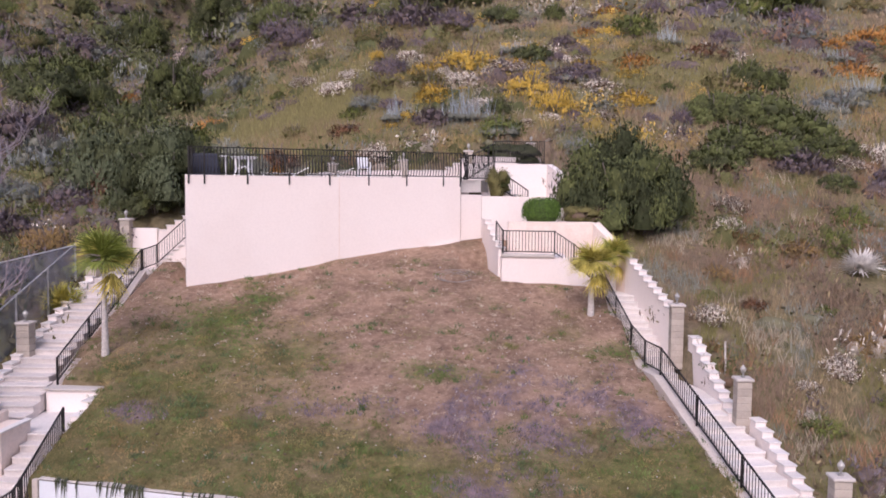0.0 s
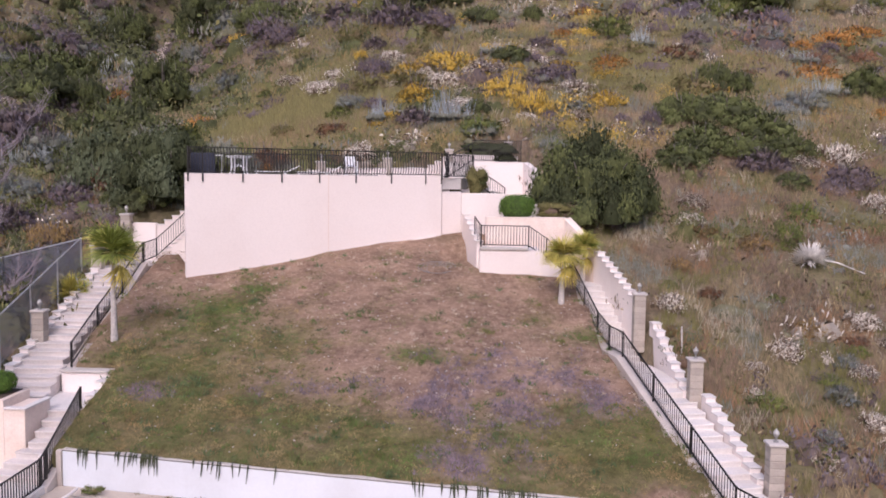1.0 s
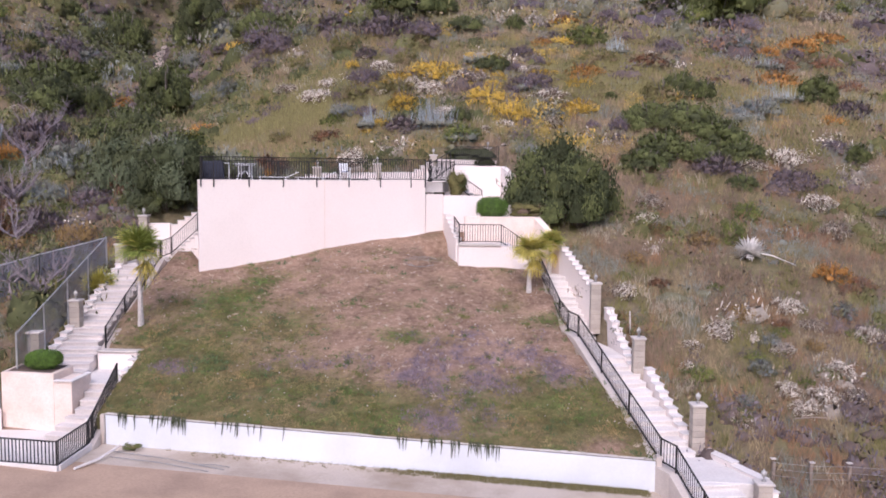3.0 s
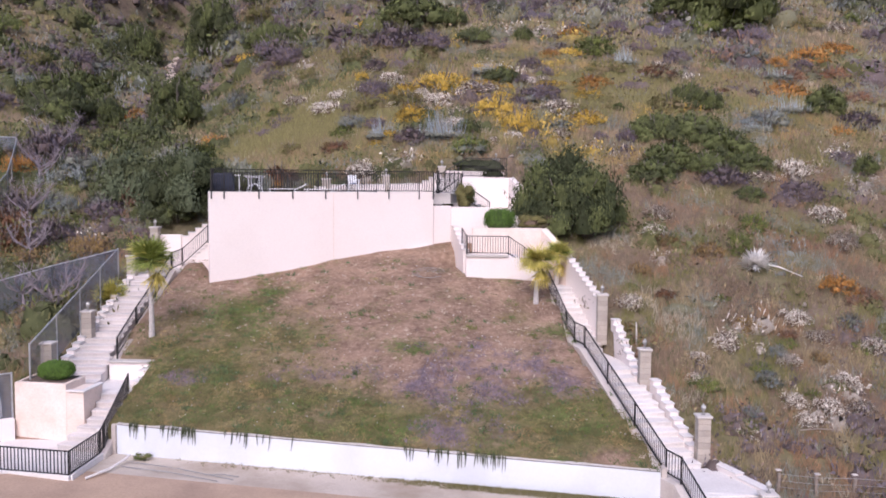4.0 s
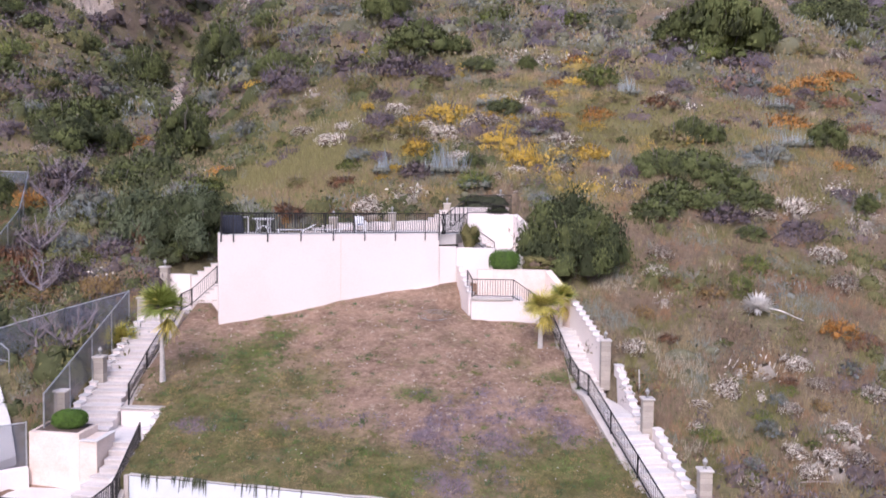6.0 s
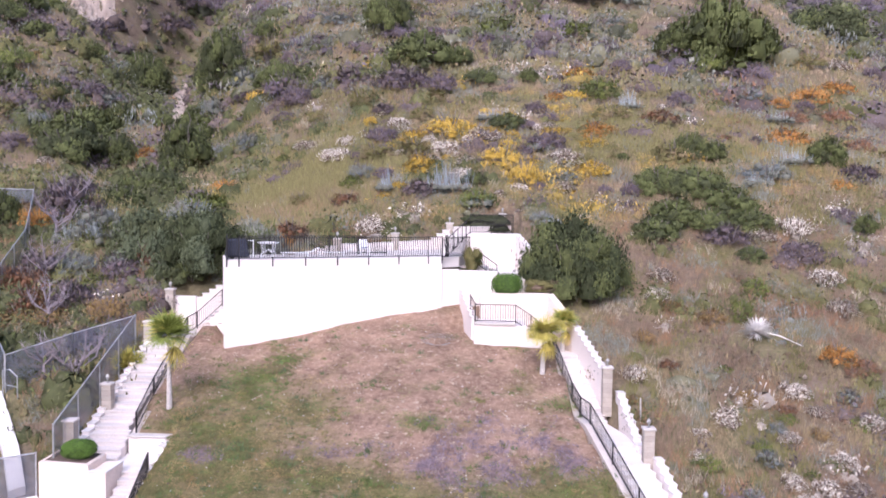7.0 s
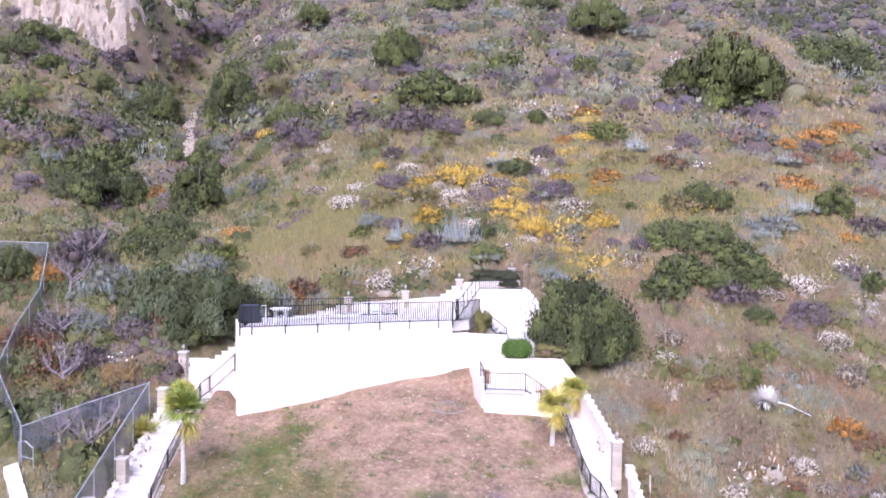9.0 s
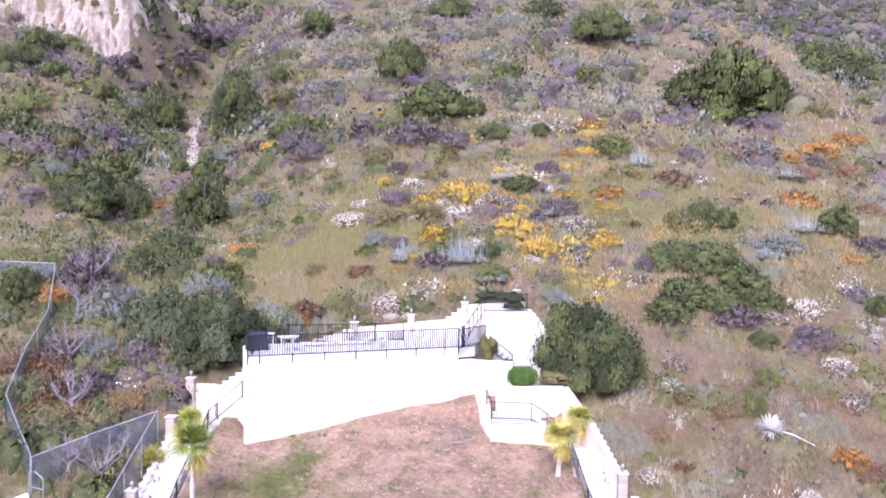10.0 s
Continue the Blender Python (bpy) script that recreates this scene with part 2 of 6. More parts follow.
def ground(x, y):
    """Height of the earth at x, y (arrays)."""
    x, y = np.asarray(x, float), np.asarray(y, float)
    base = hill(x, y)
    p = pad(x, y)
    z = np.maximum(base, p - 0.6) + 0.0
    flat = p + 0.03 * fbm(x, y, 4, 8)
    # bare yard in front of the low wall and below the steps
    z = np.where((y < front_line(x) + 0.09) & (x > -15.2) & (x < 7.2), flat, z)
    z = np.where((y < 12) & (x >= 7.2), np.minimum(z, flat - 0.7), z)
    z = np.where((y < 17.5) & (x <= -15.2), flat, z)
    inside = (y >= front_line(x) + 0.09) & (y < np.where(x < -10.6, 30.4, 34)) & (x > stair_left(y)) & (x < stair_right(y))
    z = np.where(inside, lawn(x, y) + 0.04 * fbm(x, y, 2.5, 4), z)
    # earth stays under the left-hand steps and landing
    left = (x <= stair_left(y)) & (x > -14.6) & (y > 14) & (y < 32.2)
    z = np.where(left, np.interp(y, [14, 17.2, 19.5, 21.4, 24.2, 28.2, 33], [-0.2, -0.1, 0.9, 1.6, 2.4, 4.2, 4.6]), z)
    turn = (x > -14.6) & (x < -10.8) & (y >= 30.4) & (y < 33.3)
    z = np.where(turn, np.interp(x, [-12.6, -10.8], [4.3, 4.9]), z)
    # and under the right-hand steps
    cheek = np.interp(y, [12, 17.1, 21.2, 25.3, 29.0, 31], [9.2, 8.1, 7.0, 6.15, 5.25, 5.0])
    under = (x >= stair_right(y)) & (x < cheek + 0.25) & (y > 12) & (y < 31)
    z = np.where(under, np.interp(y, [12, 14.6, 16.4, 22.3, 24.6, 28.5, 31], [-1.4, -0.6, -0.4, 1.5, 1.6, 3.7, 4.2]), z)
    # under the terrace and the sunk landing beside it
    face = 27.89 + 0.4247 * (x + 10.76)
    deck = (x > -11.6) & (x < -0.9) & (y > face + 0.1) & (y < 33.0 + 0.68 * (x + 11.5))
    z = np.where(deck, np.minimum(z, np.interp(x, [-11.6, -10.5, -7.0], [4.4, 5.0, 7.8])), z)
    sunk = (x > -1.0) & (x < 4.0) & (y > 28.6) & (y < 41.0)
    z = np.where(sunk, np.minimum(z, np.interp(y, [28.6, 30.8, 31.5, 33.0, 41], [4.9, 5.0, 6.2, 7.2, 7.3])), z)
    top = (x > -1.2) & (x < 3.5) & (y > 40.6) & (y < 43.0)
    return np.where(top, np.minimum(z, 9.0), z)


def ground_at(x, y):
    return float(ground(np.array([x]), np.array([y]))[0])


# ---- ground: one sheet to the horizon ----
def spaced(lo, a, b, hi, fine, grow, near):
    v = list(np.arange(a, b, fine))
    s, x = fine, a
    while x > lo:
        s = min(s * grow, 1.5) if x > a - near else s * grow
        x -= s
        v.insert(0, x)
    s, x = fine, v[-1]
    while x < hi:
        s = min(s * grow, 1.5) if x < b + near else s * grow
        x += s
        v.append(x)
    return np.array(v)


def blob(x, y, cx, cy, rx, ry):
    return np.exp(-(((x - cx) / rx) ** 2 + ((y - cy) / ry) ** 2))


def greenness(x, y):
    """Where the lawn is green (1) or bare and dry (0)."""
    far = y - front_line(x)
    g = 0.85 * step01(far, 5.5, 2.0) + 0.85 * blob(x, y, -9.2, 22.3, 3.0, 3.0) + 0.8 * blob(x, y, -8.8, 25.3, 1.3, 1.0) + 0.9 * blob(x, y, -7.7, 27.0, 0.8, 0.7)
    g = g + 0.6 * blob(x, y, -6.0, 23.0, 1.5, 1.5) + 0.95 * blob(x, y, -1.3, 22.4, 0.9, 0.6) + 0.8 * blob(x, y, 4.2, 23.9, 0.9, 0.6) + 0.5 * blob(x, y, 2.4, 25.1, 0.8, 0.5)
    g = g + 0.5 * blob(x, y, 4.5, 18.5, 2.0, 1.5) + 0.7 * blob(x, y, -1.7, 17.1, 1.2, 0.6)
    g = g - 0.5 * blob(x, y, -0.8, 20.0, 1.5, 1.2) - 0.9 * blob(x, y, -1.8, 20.8, 0.5, 0.4) - 0.9 * blob(x, y, 5.1, 15.9, 0.8, 0.4) - 0.4 * blob(x, y, 0.3, 17.0, 1.2, 0.8)
    return np.clip(g + 0.28 * fbm(x, y, 2.2, 11), 0, 1)


def lush(x, y):
    """Where the turf is freshest."""
    g = blob(x, y, -8.8, 25.3, 1.3, 0.9) + blob(x, y, -7.7, 27.0, 0.8, 0.6) + blob(x, y, -8.1, 24.1, 0.9, 0.7) + blob(x, y, -1.3, 22.4, 0.9, 0.5)
    return g + blob(x, y, 4.2, 23.9, 0.8, 0.5) + 0.8 * blob(x, y, -1.7, 17.1, 1.2, 0.6) + 0.5 * blob(x, y, 4.6, 18.4, 1.2, 0.9)


def mauve(x, y):
    """Where the small purple flowers grow."""
    m = 0.95 * blob(x, y, -9.3, 19.9, 0.7, 0.4) + 0.6 * blob(x, y, -5.9, 20.1, 0.45, 0.3) + 0.5 * blob(x, y, -3.9, 20.5, 1.6, 0.5) + 0.9 * blob(x, y, -0.6, 19.6, 1.3, 1.0)
    m = m + 0.7 * blob(x, y, 0.8, 21.0, 1.2, 0.7) + 0.95 * blob(x, y, 0.3, 17.1, 1.3, 0.8) + 0.8 * blob(x, y, 1.8, 19.2, 1.0, 0.8) + 0.5 * blob(x, y, 3.0, 21.3, 1.0, 0.5)
    m = m + 0.8 * blob(x, y, 3.9, 20.6, 0.9, 0.5) + 0.7 * blob(x, y, 4.4, 19.8, 0.8, 0.5) + 0.3 * blob(x, y, 1.0, 22.3, 3.0, 1.0)
    return np.clip(m * (0.75 + 1.1 * fbm(x, y, 1.7, 12)) - 0.08, 0, 1)


def on_lawn(x, y):
    return (y >= front_line(x)) & (y < 33) & (x > stair_left(y)) & (x < stair_right(y))


gx = spaced(-420, -24, 24, 420, 0.34, 1.05, 64)
gy = spaced(-260, 9, 46, 620, 0.34, 1.04, 85)
gy = np.array(sorted([v for v in gy if abs(v - 16.1) > 0.2] + [15.98, 16.03, 16.15, 16.3]))
GX, GY = np.meshgrid(gx, gy)
GY = GY + (front_line(np.clip(GX, -22, 22)) - 15.93) * np.interp(GY, [8, 14, 18, 24], [0, 1, 1, 0])
GZ = ground(GX, GY)
nx, ny = len(gx), len(gy)
ids = np.arange(nx * ny).reshape(ny, nx)
quads = np.stack([ids[:-1, :-1], ids[:-1, 1:], ids[1:, 1:], ids[1:, :-1]], axis=-1).reshape(-1, 4)
# green share, mauve share and wild-slope share of every spot
zone = np.zeros((nx * ny, 3))
fx, fy = GX.ravel(), GY.ravel()
isl = on_lawn(fx, fy)
zone[:, 0] = np.where(isl, greenness(fx, fy), 0)
zone[:, 1] = np.where(isl, mauve(fx, fy), 0)
wild = (~isl) & ((fy > 18.5) | (fx > 8.8))
zone[:, 2] = wild
# the farthest slopes lie under dark brush
far_brush = wild * np.maximum(step01(fy, 150, 165) * step01(fx, 45, 56), 0.5 * step01(fy, 165, 190))
zone[:, 0] = np.maximum(zone[:, 0], far_brush)
zone[:, 1] = np.maximum(zone[:, 1], 0.4 * far_brush)
zone[:, 2] = zone[:, 2] - far_brush
ground_mesh = raw_mesh("ground", np.stack([fx, fy, GZ.ravel()], 1), quads, zone)


def earth_material():
    m, n, l, b = material("earth", 0.95)
    a = n.new("ShaderNodeAttribute")
    a.attribute_name = "leafcolour"
    s = n.new("ShaderNodeSeparateColor")
    l.new(a.outputs["Color"], s.inputs[0])
    n1, n2, n3 = noise_node(n, l, 0.7, 8, rough=0.65), noise_node(n, l, 5.0, 8, rough=0.7), noise_node(n, l, 0.16, 6)
    dirt = ramp(n, l, n2, [(0.28, (0.15, 0.094, 0.066)), (0.5, (0.265, 0.174, 0.124)), (0.70, (0.40, 0.29, 0.215))])
    dirt = mix(n, l, ramp(n, l, n1, [(0.4, (0, 0, 0)), (0.7, (0.6, 0.6, 0.6))]), dirt, (0.345, 0.238, 0.17))
    grass = ramp(n, l, n2, [(0.3, (0.085, 0.09, 0.034)), (0.5, (0.13, 0.122, 0.05)), (0.72, (0.19, 0.15, 0.075))])
    purple = ramp(n, l, n2, [(0.35, (0.145, 0.108, 0.112)), (0.65, (0.25, 0.18, 0.215))])
    wildc = ramp(n, l, n2, [(0.28, (0.115, 0.087, 0.067)), (0.5, (0.19, 0.142, 0.103)), (0.75, (0.29, 0.22, 0.16))])
    wildc = mix(n, l, ramp(n, l, n3, [(0.4, (0, 0, 0)), (0.6, (0.85, 0.85, 0.85))]), wildc, ramp(n, l, n2, [(0.3, (0.10, 0.10, 0.045)), (0.7, (0.21, 0.185, 0.095))]))
    c = mix(n, l, s.outputs[0], dirt, grass)
    c = mix(n, l, s.outputs[1], c, purple)
    c = mix(n, l, s.outputs[2], c, wildc)
    c = mix(n, l, 0.8, c, ramp(n, l, n1, [(0.36, (0.72, 0.72, 0.72)), (0.52, (1, 1, 1)), (0.66, (1.22, 1.22, 1.2))]), "MULTIPLY")
    l.new(c, b.inputs["Base Color"])
    b.inputs["Specular IOR Level"].default_value = 0.1
    bump(n, l, b, n2, 0.6, 0.08)
    return m


tagged(part("ground", ground_mesh, earth_material()), "sloping dry earth with patchy grass below a scrubby hillside", "ground", kind="structure")


# ---- masonry ----
def solid(name, label, category, poly, z0, z1, mat, bevel=0.015):
    return tagged(part(name, prism(poly, z0, z1, bevel), mat), label, category, kind="structure")


WL, WR = (-10.76, 27.89), (-1.0, 32.03)
TOP = 8.5
big = solid("wall_terrace", "tall cream stucco retaining wall under an iron fence", "wall", strip(WL, WR, 0.34, 0.5), 2.5, TOP, STUCCO)
tagged(part("footing", prism(strip((-5.6, 30.078), (-1.25, 31.923), 0.07, -0.5), 3.5, lambda x, y: 5.0 + 0.235 * (x + 5.6), 0.01), STUCCO, big), "smooth footing band along the wall base")
tagged(part("control_joint", prism(strip((-5.59, 30.083), (-5.565, 30.094), 0.012, -0.5), 3.0, TOP - 0.01), STUCCO_STAINED, big), "thin vertical joint in the stucco")
solid("wall_terrace_left", "cream stucco side of the terrace wall", "wall", strip((-10.76, 28.04), (-11.88, 31.5), 0.3, -0.5), 3.0, TOP - 0.03, STUCCO)
# terrace floor behind the wall
solid("terrace_floor", "pale concrete terrace behind the iron fence", "terrace",
      [(-10.55, 28.35), (-1.0, 32.33), (-0.2, 33.0), (0.1, 34.6), (-0.9, 39.7), (-3.9, 37.7), (-6.9, 35.7), (-6.9, 33.55), (-11.3, 32.1)], 7.95, 8.46, DECK, 0.0)

# walls that step round beside the big wall
solid("wall_step_in", "cream stucco wall set back beside the terrace", "wall", strip((-1.0, 32.14), (-0.15, 32.5), 0.3, 0.5), 3.5, 7.86, STUCCO)
solid("wall_planter", "cream stucco planter wall with a flat cap", "wall", strip((-0.15, 32.5), (1.75, 32.3), 0.3, 0.5), 4.0, 7.8, STUCCO)
solid("planter_soil", "pale gravelly soil in the upper planter", "soil", [(-0.9, 32.5), (-0.1, 32.85), (1.5, 32.62), (1.5, 33.9), (-0.2, 33.9)], 7.0, 7.68, plain("gravel", (0.50, 0.43, 0.37), 0.95), 0.0)
plain("soil", (0.12, 0.085, 0.065), 0.95)
solid("wall_lower_planter", "cream stucco planter wall with brown run-off stains", "wall", strip((0.9, 30.75), (4.25, 31.05), 0.3, 0.5), 3.8, 6.85, STUCCO_STAINED)
solid("lower_planter_soil", "dry soil in the lower planter", "soil", [(1.75, 31.0), (4.3, 31.3), (5.0, 32.9), (1.8, 32.6)], 5.6, 6.72, plain("dry_soil", (0.42, 0.34, 0.27), 0.95), 0.0)
solid("landing_sunk", "pale concrete landing between stucco walls", "landing", [(1.6, 33.0), (5.2, 33.2), (4.5, 35.5), (3.2, 40.4), (0.4, 40.4), (0.2, 34.0)], 6.6, 7.35, DECK, 0.0)
solid("wall_upper", "cream stucco wall below the highest landing", "wall", strip((-0.2, 40.3), (3.05, 40.6), 0.3, 0.5), 6.9, 9.36, STUCCO)
solid("wall_upper_return", "cream stucco wall returning beside the sunk landing", "wall", strip((3.05, 40.6), (3.75, 36.8), 0.3, 0.5), 6.5, lambda x, y: 9.36 - 0.22 * (40.6 - y), STUCCO)
solid("wall_upper_low", "low cream stucco wall beyond the wooden post", "wall", strip((3.75, 36.8), (5.2, 35.6), 0.3, 0.5), 6.0, 8.15, STUCCO)
solid("landing_top", "pale concrete top landing behind iron rails", "landing", [(-0.9, 40.3), (3.2, 40.8), (3.4, 43.0), (-0.9, 42.6)], 8.6, 9.32, DECK, 0.0)
solid("wall_back_top", "low cream stucco wall at the back of the top landing", "wall", strip((-0.7, 40.6), (2.9, 43.1), 0.25, 0.5), 8.4, 9.75, STUCCO)


def stepped_wall(name, label, p, q, z_lo, z_hi, steps, drop, thick, mat, cap=True, group=""):
    """A wall whose top climbs from p to q in steps, each with its own cap slab. drop: how far it goes below its top."""
    p, q = Vector(p[:2]), Vector(q[:2])
    th = tagged(thing(name, (p.x, p.y, z_lo)), label, "wall", group, "structure")
    w0 = Matrix.Translation(-th.location)
    for i in range(steps):
        a, b = p.lerp(q, i / steps), p.lerp(q, (i + 1) / steps)
        z = z_lo + (z_hi - z_lo) * (i + 0.5) / steps
        bm = prism(strip(a, b, thick), z - drop, z, 0.008)
        bm.transform(w0)
        part("wall_section", bm, mat, th)
        if cap:
            d = (b - a).normalized() * 0.03
            bm = prism(strip(a - d, b + d, thick + 0.05), z + 0.003, z + 0.045, 0.012)
            bm.transform(w0)
            part("cap", bm, STEP, th)
    return th


def stairs(name, label, low, high, z_lo, z_hi, steps, width, mat=STEP, thick=0.5, flare=0.0, group=""):
    """A flight from low to high (middle of the treads), one solid step after another."""
    low, high = Vector(low[:2]), Vector(high[:2])
    th = tagged(thing(name, (low.x, low.y, z_lo)), label, "stairs", group, "structure")
    d = (high - low) / steps
    rise = (z_hi - z_lo) / steps
    w0 = Matrix.Translation(-th.location)
    nose = d.normalized() * 0.03
    for i in range(steps):
        a, b = low + d * i, low + d * (i + 1.12)
        z = z_lo + rise * (i + 1)
        w = width + flare * i / steps
        tread = prism(strip(a - nose, b, w), z - 0.06, z, 0.012)
        riser = prism(strip(a, b, w - 0.01), z - thick, z - 0.061)
        for bm in (tread, riser):
            bm.transform(w0)
        part("tread", tread, mat, th)
        part("riser", riser, mat, th)
    return th


# right-hand way up: lower flight, landing, middle flight, corner, short flight to the box landing
stairs("stairs_right_bottom", "pale concrete steps descending past the low wall", (8.3, 11.2), (7.75, 14.7), -1.3, 0.1, 8, 1.6)
solid("landing_right_low", "pale concrete landing beside the block pillars", "landing", [(6.85, 14.62), (9.1, 14.3), (9.15, 15.3), (8.3, 16.65), (6.35, 16.5), (6.6, 15.4)], -0.9, 0.12, STEP)
stairs("stairs_right_lower", "long flight of pale concrete steps", (7.25, 16.5), (6.1, 22.35), 0.1, 2.08, 11, 1.5)
solid("landing_right_mid", "pale concrete landing halfway up the steps", "landing", [(5.1, 22.25), (6.95, 22.5), (6.25, 25.0), (4.75, 24.75), (4.85, 23.3)], 1.2, 2.09, STEP)
stairs("stairs_right_middle", "pale concrete steps beside a tall stepped wall", (5.5, 24.7), (4.85, 28.45), 2.09, 4.35, 12, 1.4)
solid("landing_right_corner", "pale concrete corner landing behind the palm", "landing", [(4.1, 28.45), (5.5, 28.4), (5.3, 30.9), (4.1, 30.9)], 3.6, 4.36, STEP)
stairs("stairs_right_upper", "short pale concrete flight to the fenced landing", (4.25, 29.6), (2.55, 29.6), 4.36, 5.675, 7, 1.9)
box = solid("wall_landing_box", "cream stucco box landing above the bare slope", "wall", [(0.62, 28.42), (3.0, 28.32), (3.0, 30.6), (0.3, 30.6)], 3.4, 5.66, STUCCO)
solid("wall_landing_flank", "cream stucco flank stepping down under the rail", "wall", strip((3.0, 28.44), (4.25, 28.3), 0.24), 3.4, lambda x, y: 5.55 - 0.78 * (x - 3.0), STUCCO)
solid("box_curb", "pale stone curb along the box landing", "curb", strip((0.6, 28.48), (2.5, 28.4), 0.24), 5.66, 5.78, CAPSTONE)
stepped_wall("wall_steps_left_of_box", "stepped cream stucco curb climbing beside the box landing", (0.62, 28.75), (0.02, 32.2), 5.85, 6.95, 6, 2.2, 0.26, STUCCO)
stepped_wall("wall_cheek_upper", "tall cream stucco wall with stepped capstones", (6.15, 25.5), (5.28, 29.1), 4.2, 5.66, 9, 3.0, 0.3, STUCCO)
solid("wall_cheek_end", "cream stucco wall at the turn of the steps", "wall", strip((5.28, 29.1), (4.3, 31.1), 0.3), 3.4, lambda x, y: 5.68 + 0.58 * max(y - 29.1, 0.0), STUCCO_STAINED)
stepped_wall("wall_cheek_middle", "stepped cream stucco wall down the steps", (6.98, 21.35), (6.68, 25.05), 1.85, 3.55, 9, 1.9, 0.3, STUCCO)
stepped_wall("wall_cheek_lower", "stepped cream stucco wall down the steps", (7.93, 17.35), (7.4, 21.0), 0.5, 2.0, 9, 1.9, 0.3, STUCCO)
stepped_wall("wall_cheek_landing", "low cream curb round the lower landing", (9.35, 14.5), (8.4, 16.9), 0.14, 0.3, 2, 1.0, 0.26, STUCCO)
stepped_wall("wall_cheek_bottom", "stepped cream curb below the landing", (10.0, 11.6), (9.3, 14.4), -1.1, 0.1, 6, 1.2, 0.28, STUCCO)


def run(name, label, pts, width, rise, drop, mat):
    """A curb under a rail, following pts."""
    th = tagged(thing(name, pts[0]), label, "curb", "", "structure")
    for p, q in zip(pts, pts[1:]):
        p, q = Vector(p), Vector(q)
        L = max((q - p).xy.length, 0.01)
        k = (q.z - p.z) / L
        d = (q - p).xy.normalized()
        top = lambda x, y: p.z + k * ((x - p.x) * d.x + (y - p.y) * d.y) + rise
        bm = prism(strip(p, q + Vector((*d * 0.06, 0)), width), lambda x, y: top(x, y) - drop, top, 0.012)
        bm.transform(Matrix.Translation(-th.location))
        part("curb_section", bm, mat, th)
    return th


RIGHT_RAIL = [(7.55, 11.3, -1.1), (6.9, 14.75, 0.3), (6.62, 15.42, 0.32), (5.1, 22.25, 2.84), (4.85, 23.3, 2.86), (4.72, 25.0, 3.06), (4.22, 28.4, 4.48)]
run("curb_right", "weathered concrete curb between steps and lawn", RIGHT_RAIL, 0.42, -0.06, 1.1, CURB)

# left-hand way up
solid("landing_left_low", "pale concrete landing behind the iron fence", "landing", [(-14.9, 15.2), (-10.7, 14.42), (-10.62, 16.45), (-11.0, 17.3), (-12.5, 17.98), (-14.3, 18.1), (-15.9, 17.0)], -0.5, 0.26, STEP)
stairs("stairs_left_foot", "wide pale concrete steps spreading round the planter corner", (-11.68, 16.85), (-11.5, 17.92), 0.26, 0.834, 3, 1.45, STEP_OLD, flare=-0.6)
stairs("stairs_left_lower", "pale concrete steps beside the iron rail", (-11.4, 17.9), (-11.42, 19.4), 0.834, 1.6, 4, 0.9, STEP_OLD)
solid("landing_left_turn", "pale concrete turning landing", "landing", [(-13.9, 18.95), (-11.0, 19.25), (-11.0, 21.2), (-12.4, 21.25), (-13.8, 21.0)], 0.4, 1.61, STEP)
stairs("stairs_left_middle", "pale concrete steps between pillar and wall", (-13.15, 19.9), (-13.3, 21.7), 1.61, 2.32, 4, 1.5, STEP_OLD)
stairs("stairs_left_upper", "long pale concrete flight along the chain fence", (-13.35, 21.7), (-13.55, 28.3), 2.32, 4.72, 14, 1.35, STEP_OLD)
solid("landing_left_top", "pale concrete landing at the turn of the steps", "landing", [(-14.4, 28.2), (-12.75, 28.2), (-12.6, 30.5), (-12.6, 31.8), (-14.4, 31.8)], 3.6, 4.75, STEP_OLD)
stairs("stairs_left_terrace", "pale concrete steps rising behind the terrace", (-12.7, 31.35), (-6.8, 34.6), 4.75, 8.46, 20, 1.25)
stepped_wall("wall_left_flank", "cream stucco side of the turning steps, stepped along its top", (-12.85, 30.45), (-11.4, 30.75), 4.95, 6.15, 7, 1.6, 0.24, STUCCO)
solid("wall_left_tee", "cream stucco wall with a flat stone cap", "wall", [(-12.45, 21.1), (-11.0, 21.08), (-10.85, 21.35), (-12.4, 21.4)], 0.6, 2.24, STUCCO)
solid("cap_left_tee", "flat stone cap on the stucco wall", "cap", [(-12.5, 21.02), (-10.98, 21.0), (-10.78, 21.42), (-12.45, 21.47)], 2.244, 2.31, CAPSTONE)
stepped_wall("wall_left_lawn", "stepped cream stucco wall edging the lawn", (-10.98, 17.1), (-10.9, 21.1), 0.75, 2.2, 6, 1.6, 0.34, STUCCO)
stepped_wall("wall_left_cheek", "stepped cream stucco curb up the long steps", (-14.1, 19.8), (-14.3, 28.2), 1.78, 4.83, 18, 0.9, 0.28, STUCCO)
stepped_wall("wall_left_back", "stepped cream stucco wall behind the turning steps", (-13.4, 32.05), (-11.3, 33.0), 6.15, 7.5, 7, 3.0, 0.28, STUCCO)
stepped_wall("wall_back_flight", "stepped cream stucco wall behind the terrace", (-11.3, 33.0), (-6.95, 36.0), 7.6, 8.8, 9, 3.0, 0.28, STUCCO)
stepped_wall("wall_back_low", "low cream stucco wall between the pillars", (-6.85, 36.1), (-3.95, 37.95), 8.82, 8.9, 3, 1.5, 0.26, STUCCO)
stepped_wall("wall_back_level", "low cream stucco wall behind the terrace", (-3.85, 38.05), (-1.9, 39.4), 8.9, 8.96, 2, 1.5, 0.26, STUCCO)
